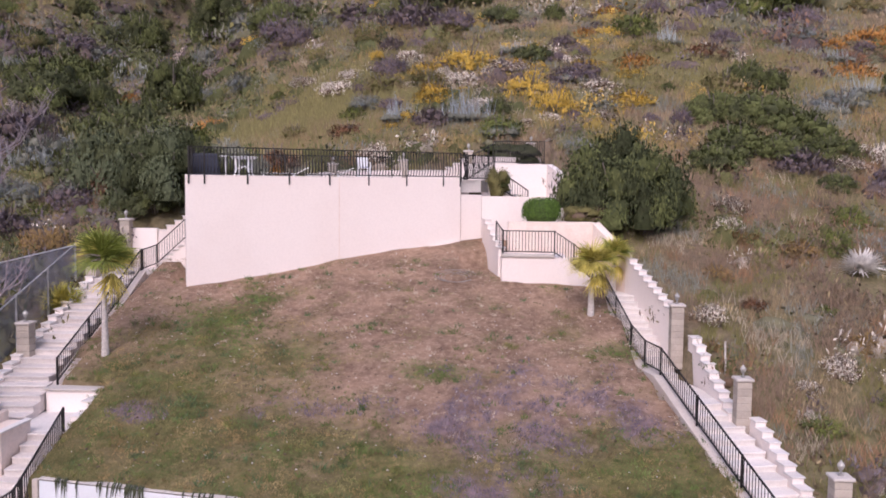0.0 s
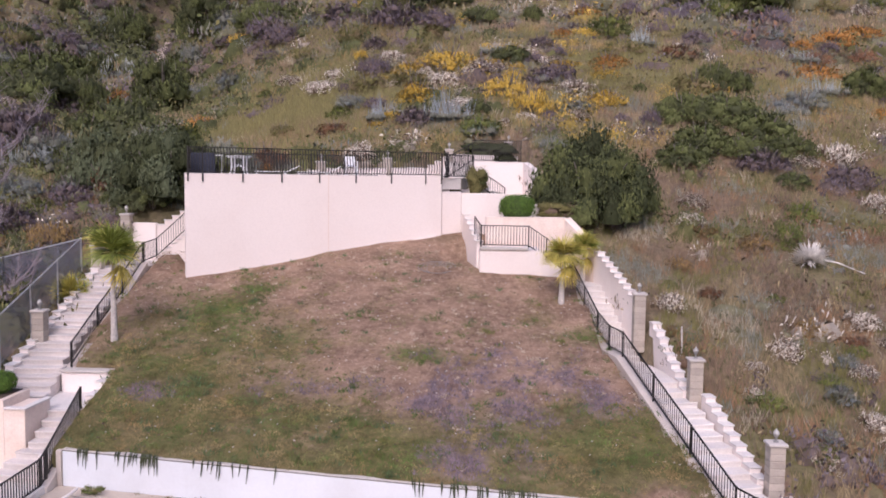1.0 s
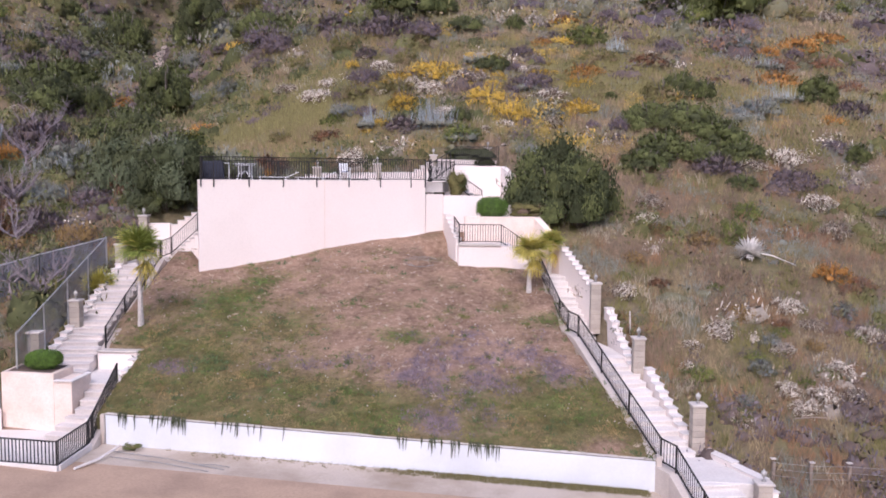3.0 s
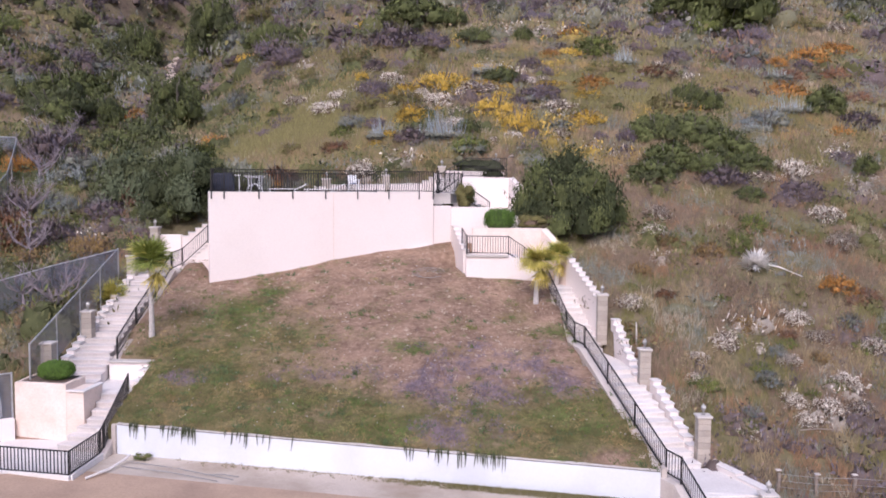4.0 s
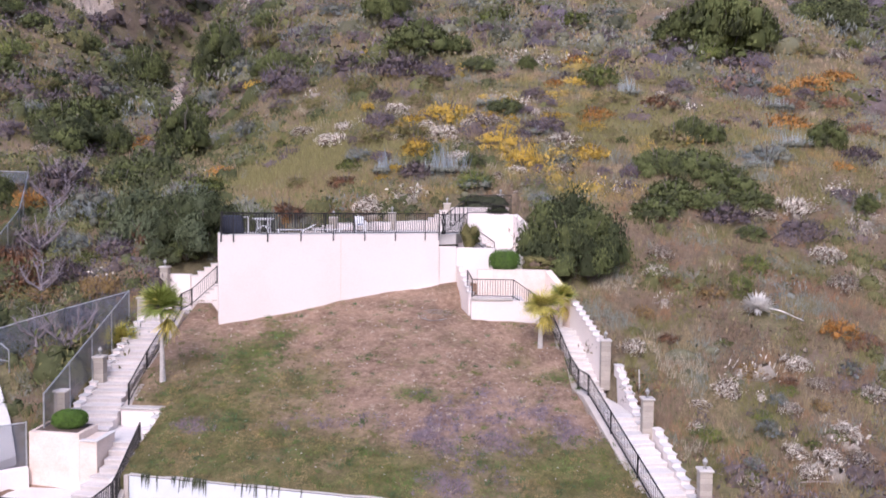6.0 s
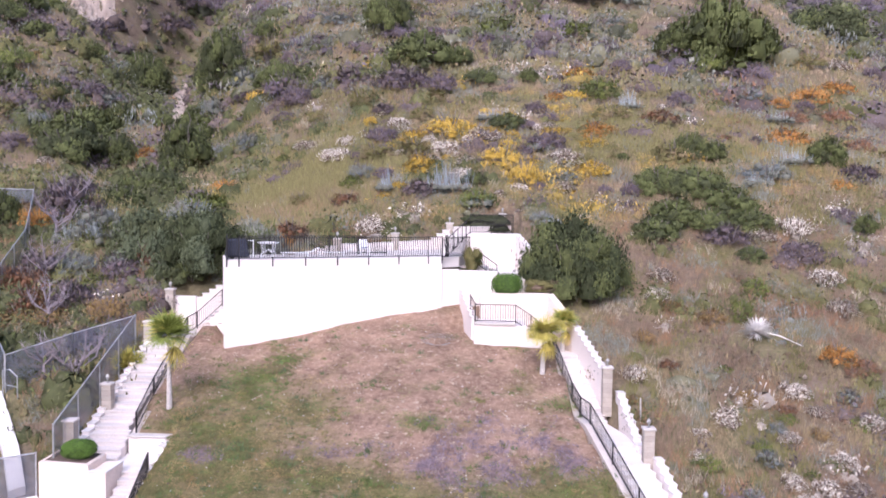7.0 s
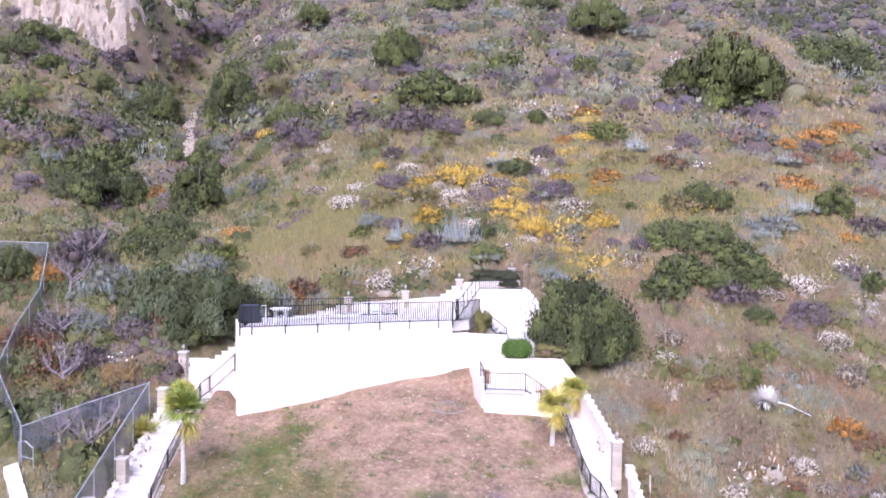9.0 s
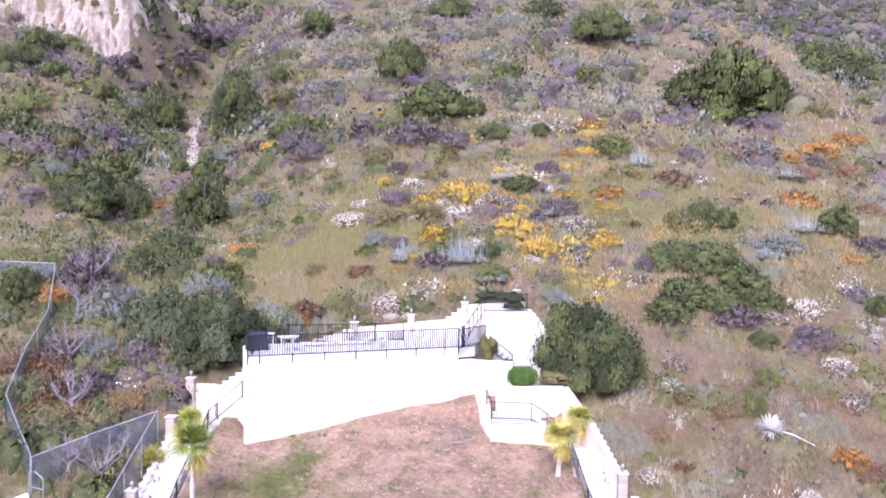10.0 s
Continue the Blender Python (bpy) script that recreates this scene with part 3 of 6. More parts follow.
stepped_wall("wall_back_climb", "stepped cream stucco wall climbing to the top landing", (-1.88, 39.42), (-0.9, 40.1), 9.0, 9.65, 3, 1.8, 0.26, STUCCO)
solid("wall_left_corner", "cream stucco wall behind the pillar", "wall", strip((-14.7, 32.05), (-13.4, 32.05), 0.26), 3.6, 6.35, STUCCO)
solid("wall_left_planter", "cream stucco retaining wall of the shrub planter", "wall", [(-14.4, 18.17), (-12.55, 17.95), (-12.5, 19.3), (-14.4, 19.6)], -0.6, 2.15, STUCCO_STAINED)
solid("wall_left_planter_low", "cream stucco planter wall stepping down", "wall", [(-12.547, 17.95), (-11.93, 17.9), (-11.86, 19.2), (-12.497, 19.2)], -0.6, 1.9, STUCCO_STAINED)
solid("planter_coping", "flat stone coping on the planter", "cap", [(-12.54, 17.9), (-11.88, 17.85), (-11.81, 19.2), (-12.0, 19.2), (-12.07, 18.08), (-12.53, 18.12)], 1.904, 1.96, STEP)
solid("planter_soil_left", "dark soil in the shrub planter", "soil", [(-14.25, 18.35), (-12.7, 18.12), (-12.65, 19.2), (-14.25, 19.45)], 1.9, 2.165, bpy.data.materials["soil"], 0.0)
solid("wall_left_boundary", "cream stucco wall under the chain-link fence", "wall", strip((-14.4, 18.1), (-17.5, 15.8), 0.3), -0.6, 0.95, STUCCO)

LEFT_RAIL_LOW = [(-13.75, 14.95, 0.26), (-10.82, 14.45, 0.26), (-10.75, 16.35, 0.3), (-10.74, 16.65, 0.45), (-10.93, 19.1, 1.5)]
run("curb_left_low", "pale concrete curb under the iron fence", LEFT_RAIL_LOW[:3], 0.22, 0.06, 0.5, STEP)
run("curb_left_lawn", "weathered concrete curb beside the iron rail", LEFT_RAIL_LOW[2:], 0.34, 0.0, 0.9, CURB)
LEFT_RAIL_UP = [(-12.28, 21.45, 2.36), (-12.63, 24.2, 3.12), (-12.68, 26.5, 4.02), (-12.75, 28.7, 4.98)]
run("curb_left_up", "concrete blocks edging the steps and lawn", LEFT_RAIL_UP, 0.34, -0.05, 0.8, CURB)

# low white wall at the foot of the lawn, and the drain in front of it
FL, FR = (-10.45, 16.94), (6.45, 15.30)
low = tagged(part("wall_low_white", prism(strip(FL, FR, 0.22, 0.5), lambda x, y: pad(x, y) - 0.4, lambda x, y: 1.1 - 0.0414 * (x + 10.45), 0.012), WHITE),
             "low white painted wall at the foot of the lawn", "wall", kind="structure")
tagged(part("coping", prism(strip((-10.47, 16.955), (6.47, 15.315), 0.27, 0.5), lambda x, y: 1.1 - 0.0414 * (x + 10.45) + 0.003, lambda x, y: 1.145 - 0.0414 * (x + 10.45), 0.008), CAPSTONE, low), "dull grey coping strip")
solid("low_wall_end_post", "grey concrete post ending the low wall", "post", strip((6.47, 15.3), (6.62, 15.28), 0.3, 0.4), -1.0, 0.55, CURB)
solid("low_wall_end_post_left", "grey concrete post ending the low wall", "post", strip((-10.62, 16.96), (-10.47, 16.94), 0.3, 0.4), -0.4, 1.12, CURB)
solid("drain", "stained concrete drain at the foot of the low wall", "drain", strip((-10.6, 16.94), (6.6, 15.28), 1.7, -0.5), lambda x, y: pad(x, y) - 0.3, lambda x, y: float(pad(x, y)) + 0.05, SWALE, 0.0)

solid("yard_ground", "bare orange-brown dirt of the yard below the drain", "yard", [(-15.0, -6.0), (9.0, -6.0), (8.0, 13.55), (6.5, 13.62), (-10.7, 15.28), (-15.0, 14.0)],
      lambda x, y: pad(x, y) - 0.3, lambda x, y: float(pad(x, y)) + 0.044, plaster("yard_dirt", (0.46, 0.325, 0.23), (0.30, 0.205, 0.15), 0.6, dirt=0.8, grain=0.4), 0.0)


# ---- block pillars with lanterns ----
def pillar(at, height, lantern=True, label="tan concrete block pillar with a cap and lantern"):
    th = thing("pillar", at, label, "pillar", "block pillars", "structure")
    courses = max(3, round(height / 0.2))
    ch = height / courses
    for i in range(courses):
        bm = prism([(-0.2, -0.2), (0.2, -0.2), (0.2, 0.2), (-0.2, 0.2)], i * ch + 0.006, (i + 1) * ch - 0.006, 0.012)
        part("block", bm, BLOCK, th)
    part("core", prism([(-0.188, -0.188), (0.188, -0.188), (0.188, 0.188), (-0.188, 0.188)], 0, height - 0.01), MORTAR, th)
    part("cap", prism([(-0.245, -0.245), (0.245, -0.245), (0.245, 0.245), (-0.245, 0.245)], height, height + 0.075, 0.018), CAPSTONE, th)
    if lantern:
        la = part("lantern", lathe([(0.07, height + 0.075), (0.07, height + 0.1), (0.028, height + 0.12), (0.028, height + 0.2), (0.06, height + 0.215), (0.06, height + 0.23)], 10), PIPE, th, "grey metal lantern base")
        part("globe", lathe([(0.05, height + 0.232), (0.075, height + 0.27), (0.085, height + 0.32), (0.06, height + 0.37), (0.03, height + 0.39), (0.015, height + 0.43)], 12), GLOBE, la, "frosted glass globe")
    return th


for px, py, zt, hh in ((6.2, 25.3, 4.47, 2.1), (7.1, 21.1, 3.02, 1.72), (8.14, 17.1, 1.68, 1.62), (9.15, 14.05, 0.3, 1.4), (-14.02, 22.95, 3.89, 1.5), (-14.1, 19.94, 3.2, 1.5),
                       (-14.62, 31.78, 6.75, 2.3), (-6.9, 36.05, 9.2, 0.95), (-3.9, 38.0, 9.45, 1.1), (-0.87, 40.16, 10.0, 1.5), (2.35, 42.9, 10.55, 1.3), (-14.3, 28.1, 5.65, 1.4)):
    pillar((px, py, zt - hh), hh - 0.075, lantern=px not in (-14.1, -14.3))


# ---- iron fences and rails ----
PICKETS = {}


def picket_mesh(h, bow, w=0.025):
    key = (round(h, 2), bow, w)
    if key not in PICKETS:
        if bow:
            prof = [(0, 0.0), (0.06, 0.10), (0.11, 0.22), (0.10, 0.36), (0.04, 0.55), (0.0, 0.75), (0.0, 1.0)]
            bms = [beam((0, -y0 * 1.0, z0 * h), (0, -y1 * 1.0, z1 * h), 0.030, 0.022) for (y0, z0), (y1, z1) in zip(prof, prof[1:])]
            bm = join(*bms)
        else:
            bm = beam((0, 0, 0), (0, 0, h), w, w)
        me = bpy.data.meshes.new("picket")
        bm.to_mesh(me)
        bm.free()
        me.materials.append(IRON)
        PICKETS[key] = me
    return PICKETS[key]


def iron_fence(name, label, pts, height, gap=0.12, bow=False, bracket=0.0, post_gap=1.53, ends=True, group="iron fences"):
    """Posts, two rails and upright bars along pts (feet of the fence)."""
    th = thing(name, pts[0], label, "fence", group)
    o = Vector(pts[0])
    clear = 0.07
    done = set()
    for p, q in zip(pts, pts[1:]):
        p, q = Vector(p) - o, Vector(q) - o
        L = (q - p).length
        for z in (clear, height):
            bm = beam(p + Vector((0, 0, z)), q + Vector((0, 0, z)), 0.036, 0.036)
            part("rail", bm, IRON, th)
        m = max(1, round(L / post_gap))
        for i in range(m + 1):
            a = p.lerp(q, i / m)
            k = tuple(round(c, 2) for c in a)
            if k in done:
                continue
            done.add(k)
            part("post", beam(a - Vector((0, 0, bracket + 0.05)), a + Vector((0, 0, 0.12 if bow and 0 < i < m else height + 0.03)), 0.05, 0.05), IRON, th)
        c = max(2, round(L / gap))
        ang = math.atan2(q.y - p.y, q.x - p.x)
        for i in range(1, c):
            a = p.lerp(q, i / c) + Vector((0, 0, clear))
            b = new("picket", picket_mesh(height - clear, bow, 0.016 if name == "handrail" else 0.025))
            b.parent = th
            b.location, b.rotation_euler = a, (0, 0, ang)
    return th


off = Vector((0.4, -0.917, 0)) * 0.03
P0, P7 = Vector((-10.155, 28.233 - 0.085, TOP)) + off, Vector((-1.05, 32.03, TOP)) + off
pd = (P7 - P0).normalized()
fa = P0 - pd * 0.55
iron_fence("terrace_fence", "black iron fence with bowed bars on the terrace wall", [fa, P0, P0 + pd * 9.2, P7 + pd * 0.02], 1.0, 0.115, True, 0.27, 1.53)
iron_fence("terrace_side_fence", "black iron fence turning round the terrace corner", [P7 + Vector((0.05, 0.02, -0.05)), Vector((0.35, 33.75, 8.46))], 1.0, 0.115, True, 0.05)
iron_fence("terrace_end_fence", "black iron fence at the narrow end of the terrace", [fa + Vector((0, 0.05, 0)), Vector((-11.6, 31.3, TOP))], 1.0, 0.115, False)
iron_fence("back_fence", "black iron fence along the back of the terrace", [Vector((-11.2, 32.0, 8.46)), Vector((-4.04, 34.4, 8.46))], 0.95, 0.13, False)
iron_fence("top_fence", "black iron fence on the highest wall", [Vector((0.35, 40.5, 9.38)), Vector((2.9, 40.72, 9.38))], 1.1, 0.115, True)
iron_fence("handrail", "black iron handrail climbing to the top landing", [Vector((-0.75, 33.4, 8.46)), Vector((0.35, 40.45, 9.38))], 0.95, 2.0, False)
stairs("stairs_top", "pale concrete steps to the highest landing", (-0.7, 37.2), (-0.45, 40.3), 8.46, 9.32, 5, 1.2)
iron_fence("handrail", "black iron handrail down to the sunk landing", [Vector((0.6, 33.95, 8.1)), Vector((1.75, 33.2, 7.3))], 0.75, 0.14, False)
stairs("stairs_sunk", "pale concrete steps down to the sunk landing", (1.7, 34.2), (0.3, 34.5), 7.35, 8.46, 6, 1.1)
iron_fence("planter_fence", "black iron fence behind the lower planter", [Vector((3.3, 33.1, 6.95)), Vector((5.4, 33.3, 6.95))], 0.75, 0.13, False)
iron_fence("box_fence", "black iron fence round the box landing", [Vector((0.66, 28.5, 5.78)), Vector((2.5, 28.42, 5.78)), Vector((3.2, 28.42, 5.32)), Vector((4.2, 28.35, 4.5))], 0.82, 0.115, False)
iron_fence("handrail", "short black iron rail beside the box landing", [Vector((0.42, 29.9, 6.05)), Vector((0.65, 28.56, 5.78))], 0.82, 0.35, False)
iron_fence("handrail", "long black iron handrail beside the lawn", RIGHT_RAIL, 0.74, 0.14, False, 0.0, 2.35)
iron_fence("landing_fence", "black iron fence round the lower landing", LEFT_RAIL_LOW, 0.76, 0.12, False, 0.05, 2.6)
iron_fence("handrail", "black iron handrail up the steps beside the lawn", LEFT_RAIL_UP, 0.74, 0.17, False, 0.0, 2.3)
iron_fence("handrail", "black iron handrail on the turning steps", [Vector((-12.9, 29.2, 4.9)), Vector((-12.8, 30.35, 5.0)), Vector((-11.6, 30.42, 6.1))], 0.78, 0.14, False)


# ---- plants ----
def unit(v):
    return v / (np.linalg.norm(v, axis=-1, keepdims=True) + 1e-9)


def leaf_quads(pos, out, length, width, r, stand=0.2):
    """Leaves at pos as four-cornered blades: most lie over the heap's surface, a share of them stands upright.
    Returns corners and normals, both (N, 4, 3); the normals follow the heap, as a mass of leaves scatters light."""
    n = len(pos)
    o = unit(out)
    up = r.uniform(0, 1, n) < stand
    face = unit(o + r.normal(0, 0.5, (n, 3)))
    a = r.uniform(-1.3, 1.3, n)
    face[up] = np.stack([np.sin(a), -np.cos(a), np.full(n, 0.25)], 1)[up]
    d = r.normal(0, 1, (n, 3)) + np.array([0, 0, 0.7])
    d[up] = r.normal(0, 0.3, (up.sum(), 3)) + np.array([0, 0, 1.0]) + 0.4 * o[up]
    d = unit(d - face * (d * face).sum(1)[:, None])
    s = np.cross(d, face)
    L, W = length[:, None] * np.where(up, 1.5, 1.0)[:, None], width[:, None] * np.where(up, 0.55, 1.0)[:, None]
    q = np.stack([pos - d * L * 0.5, pos + s * W * 0.5 + d * L * 0.12, pos + d * L * 0.5, pos - s * W * 0.5 + d * L * 0.12], 1)
    return q, np.repeat(unit(0.5 * o + 0.5 * face)[:, None, :], 4, 1)


def cloud(centres, radii, count, size, colours, r, slim=0.5, lift=0.0, vary=0.2, core=0.8, second=None, share=0.0, middle=None, stand=0.2, inside=None):
    """Leafy heaps: for each centre count leaves round a rough inner dome; a share of the leaves may have a second colour.
    middle: the middle of the whole crown, where the heaps make one. Returns vertices, faces, colours, normals."""
    n = len(centres)
    u = r.normal(0, 1, (n, count, 3))
    u[:, :, 2] = np.abs(u[:, :, 2]) - 0.25 + lift
    u = unit(u)
    k = 1.16 - 0.5 * r.uniform(0, 1, (n, count, 1)) ** 1.6
    lump = 1 + 0.2 * np.sin(u[:, :, :1] * 5.0 + np.arange(n)[:, None, None]) * np.cos(u[:, :, 1:2] * 4.0 + 2.0 * np.arange(n)[:, None, None])
    pos = centres[:, None, :] + u * k * lump * radii[:, None, :]
    ln = (size[:, None] * r.uniform(0.6, 1.4, (n, count))).reshape(-1)
    out = unit(u / radii[:, None, :])
    if middle is not None:
        out = unit(out + 0.8 * unit(pos - middle))
    q, qn = leaf_quads(pos.reshape(-1, 3), out.reshape(-1, 3) + np.array([0, 0, 0.12]), ln, ln * slim, r, np.repeat(np.broadcast_to(stand, (n,)), count))
    c = np.repeat(colours, count, 0)
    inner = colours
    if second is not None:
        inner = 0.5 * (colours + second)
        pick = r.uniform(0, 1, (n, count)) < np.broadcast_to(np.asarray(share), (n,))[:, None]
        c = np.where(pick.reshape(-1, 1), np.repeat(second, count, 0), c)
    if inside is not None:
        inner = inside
    c = c * r.uniform(1 - vary, 1 + vary, (n * count, 1))
    v = q.reshape(-1, 3)
    f, c = np.arange(len(v)).reshape(-1, 4), np.repeat(c, 4, 0)
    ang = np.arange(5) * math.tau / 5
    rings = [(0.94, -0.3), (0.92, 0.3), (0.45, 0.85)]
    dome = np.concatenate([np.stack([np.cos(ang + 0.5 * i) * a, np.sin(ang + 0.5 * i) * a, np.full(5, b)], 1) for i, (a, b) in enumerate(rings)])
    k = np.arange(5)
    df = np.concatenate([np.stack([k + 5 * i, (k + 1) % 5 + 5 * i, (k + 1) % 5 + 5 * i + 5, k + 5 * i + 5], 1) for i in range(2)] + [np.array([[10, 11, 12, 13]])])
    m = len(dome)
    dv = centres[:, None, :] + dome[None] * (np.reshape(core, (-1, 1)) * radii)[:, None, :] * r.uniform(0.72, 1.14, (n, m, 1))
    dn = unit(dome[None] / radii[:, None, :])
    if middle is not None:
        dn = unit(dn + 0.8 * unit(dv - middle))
    # Dome colour cut to 0.8: the shade between leaves is put into it.
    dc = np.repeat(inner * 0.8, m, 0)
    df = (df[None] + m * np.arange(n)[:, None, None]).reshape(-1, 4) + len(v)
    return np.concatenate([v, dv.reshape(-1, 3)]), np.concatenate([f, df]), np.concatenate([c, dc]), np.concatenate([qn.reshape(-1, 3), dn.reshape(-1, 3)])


def blades(centres, height, count, colours, r, lean=0.35, wide=0.02, spread=0.08, vary=0.14):
    """Tufts of upright tapering blades. Returns vertices, faces (triangles), colours, normals."""
    n = len(centres)
    a = r.uniform(0, math.tau, (n, count))
    base = centres[:, None, :] + np.stack([np.cos(a), np.sin(a), np.zeros_like(a)], 2) * (spread * r.uniform(0, 1, (n, count)))[:, :, None]
    h = height[:, None] * r.uniform(0.55, 1.15, (n, count))
    b = r.uniform(0, math.tau, (n, count))
    tip = base + np.stack([np.cos(b) * lean * h, np.sin(b) * lean * h, h], 2)
    turn = r.uniform(-1.2, 1.2, (n, count))
    side = np.stack([np.cos(turn), np.sin(turn), np.zeros_like(a)], 2) * wide * 0.5
    v = np.stack([base - side, base + side, tip], 2).reshape(-1, 3)
    c = np.repeat(colours, count, 0) * r.uniform(1 - vary, 1 + vary, (n * count, 1))
    nrm = unit(np.stack([0.4 * np.sin(turn), -0.4 * np.cos(turn), np.ones_like(a)], 2) + r.normal(0, 0.12, (n, count, 3)))
    return v, np.arange(len(v)).reshape(-1, 3), np.repeat(c, 3, 0), np.repeat(nrm.reshape(-1, 3), 3, 0)


PALETTE = {
    "dark": (0.076, 0.086, 0.040), "olive": (0.172, 0.156, 0.062), "tan": (0.268, 0.207, 0.118), "brown": (0.175, 0.125, 0.092),
    "yellow": (0.60, 0.40, 0.075), "orange": (0.52, 0.255, 0.075), "rust": (0.225, 0.118, 0.068), "white": (0.68, 0.62, 0.53),
    "purple": (0.145, 0.120, 0.142), "sage": (0.205, 0.21, 0.168), "green": (0.118, 0.134, 0.050), "bluish": (0.20, 0.22, 0.212), "straw": (0.37, 0.315, 0.225),
    "ochre": (0.275, 0.185, 0.075), "mauve": (0.150, 0.124, 0.152), "laurel": (0.098, 0.116, 0.064), "leafy": (0.155, 0.175, 0.05), "far": (0.098, 0.100, 0.082), "evergreen": (0.056, 0.066, 0.030)}


CROWNS = {}


def crown_mesh(name, seed, colour, lobes, leaves, leaf, tall=0.85, second=None, slim=0.5):
    """The leafy part of a shrub one metre in radius: several lobes of leaves over one uneven dome."""
    r = np.random.RandomState(seed)
    a = np.arange(lobes) * 2.4 + r.uniform(-0.5, 0.5, lobes)
    d = 0.78 * np.sqrt((np.arange(lobes) + r.uniform(0, 1, lobes)) / lobes)
    c = np.stack([np.cos(a) * d, np.sin(a) * d, tall * (-0.04 + 0.66 * np.sqrt(np.maximum(1 - (d / 0.86) ** 2, 0)) * r.uniform(0.72, 1.15, lobes))], 1)
    rad = np.stack([r.uniform(0.20, 0.38, lobes) * (16 / lobes) ** 0.3] * 3, 1) * np.array([1, 1, 0.85 * tall])
    base = np.array(PALETTE[colour])
    col = np.tile(base, (lobes, 1)) * r.uniform(0.82, 1.2, (lobes, 1))
    if second:
        pick = r.uniform(0, 1, lobes) < 0.35
        col[pick] = np.array(PALETTE[second]) * r.uniform(0.8, 1.2, (pick.sum(), 1))
    speckled = second and colour in ("white", "yellow", "ochre", "mauve", "orange")
    if speckled:
        col = np.tile(base, (lobes, 1)) * r.uniform(0.8, 1.2, (lobes, 1))
    other = np.tile(np.array(PALETTE[second]), (lobes, 1)) if speckled else None
    # Yellow and orange inner domes carry a further 0.85 of that shade in colour.
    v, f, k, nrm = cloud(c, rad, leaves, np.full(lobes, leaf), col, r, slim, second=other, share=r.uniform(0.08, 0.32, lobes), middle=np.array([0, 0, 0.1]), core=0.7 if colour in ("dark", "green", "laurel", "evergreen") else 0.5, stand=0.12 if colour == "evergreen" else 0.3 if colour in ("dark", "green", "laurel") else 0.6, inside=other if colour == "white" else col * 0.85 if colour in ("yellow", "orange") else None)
    v[:, 2] = np.maximum(v[:, 2], -0.32)
    me = raw_mesh(name, v, f, k, nrm)
    me.materials.append(LEAF)
    CROWNS[me.name] = (v, f, k, nrm)
    return me


def stem_mesh(seed, count=5, tall=0.7, bottom=0.05):
    r = random.Random(seed)
    bms = []
    for i in range(count):
        a = i * math.tau / count + r.uniform(-0.4, 0.4)
        s = r.uniform(0.25, 0.5)
        bms.append(tube([(0, 0, -0.3), (math.cos(a) * s * 0.4, math.sin(a) * s * 0.4, tall * 0.4), (math.cos(a) * s, math.sin(a) * s, tall)], [bottom, bottom * 0.6, bottom * 0.25], 5))
    bm = join(*bms)
    me = bpy.data.meshes.new("stems")
    bm.to_mesh(me)
    bm.free()
    me.materials.append(BARK)
    return me


STEMS = [stem_mesh(k) for k in range(3)]
KINDS = {
    "dark": ("dense dark green shrub on the hillside", [crown_mesh("crown", 10 + k, "dark", 44, 76, 0.066, 0.85, "green") for k in range(3)]),
    "green": ("dense olive-green shrub on the hillside", [crown_mesh("crown", 20 + k, "green", 44, 76, 0.066, 0.85, "dark") for k in range(4)]),
    "bright": ("bright green leafy shrub on the slope", [crown_mesh("crown", 30 + k, "leafy", 22, 64, 0.075, 0.8, "green") for k in range(3)]),
    "olive": ("soft olive-brown shrub on the hillside", [crown_mesh("crown", 35 + k, "olive", 22, 54, 0.075, 0.7, "tan") for k in range(2)]),
    "yellow": ("yellow flowering shrub on the hillside", [crown_mesh("crown", 40 + k, "yellow", 22, 54, 0.07, 0.6, "olive") for k in range(3)]),
    "orange": ("orange tangled dodder over a low shrub", [crown_mesh("crown", 50 + k, "orange", 22, 54, 0.075, 0.65, "olive") for k in range(2)]),
    "white": ("low shrub covered in pale seed heads", [crown_mesh("crown", 60 + k, "white", 22, 60, 0.06, 0.7, "brown", 0.7) for k in range(3)]),
    "purple": ("grey-purple leafless looking shrub", [crown_mesh("crown", 70 + k, "mauve", 22, 60, 0.08, 0.75, "brown", 0.4) for k in range(3)]),
    "ochre": ("ochre-brown dry shrub on the slope", [crown_mesh("crown", 90 + k, "ochre", 22, 54, 0.08, 0.6, "brown") for k in range(2)]),
    "rust": ("rusty brown dry shrub on the slope", [crown_mesh("crown", 95 + k, "rust", 22, 54, 0.08, 0.65, "brown") for k in range(2)]),
    "sage": ("pale grey-green sage bush with upright stems", [crown_mesh("crown", 80 + k, "sage", 22, 54, 0.09, 0.8, "bluish", 0.3) for k in range(3)])}
turn_of = random.Random(4)


def thicket(name, label, spots):
    """Small shrubs sown too thickly to count, as one mesh. spots: kind, x, y, radius, height."""
    vs, fs, cs, ns, at = [], [], [], [], 0
    for kind, x, y, r, squash in spots:
        v, f, c, n = CROWNS[turn_of.choice(KINDS[kind][1]).name]
        a = turn_of.uniform(0, math.tau)
        m = np.array(Matrix.Rotation(radians(19), 3, "X") @ Matrix.Rotation(a, 3, "Z"))
        vs.append((v * np.array([r, r, r * squash * 1.25])) @ m.T + np.array([x, y, ground_at(x, y) - 0.06 * r]))
        fs.append(f + at)
        cs.append(c)
        ns.append(n @ m.T)
        at += len(v)
    me = raw_mesh(name, np.concatenate(vs), np.concatenate(fs), np.concatenate(cs), np.concatenate(ns))
    return tagged(part(name, me, LEAF), label, "shrubs", kind="stuff")


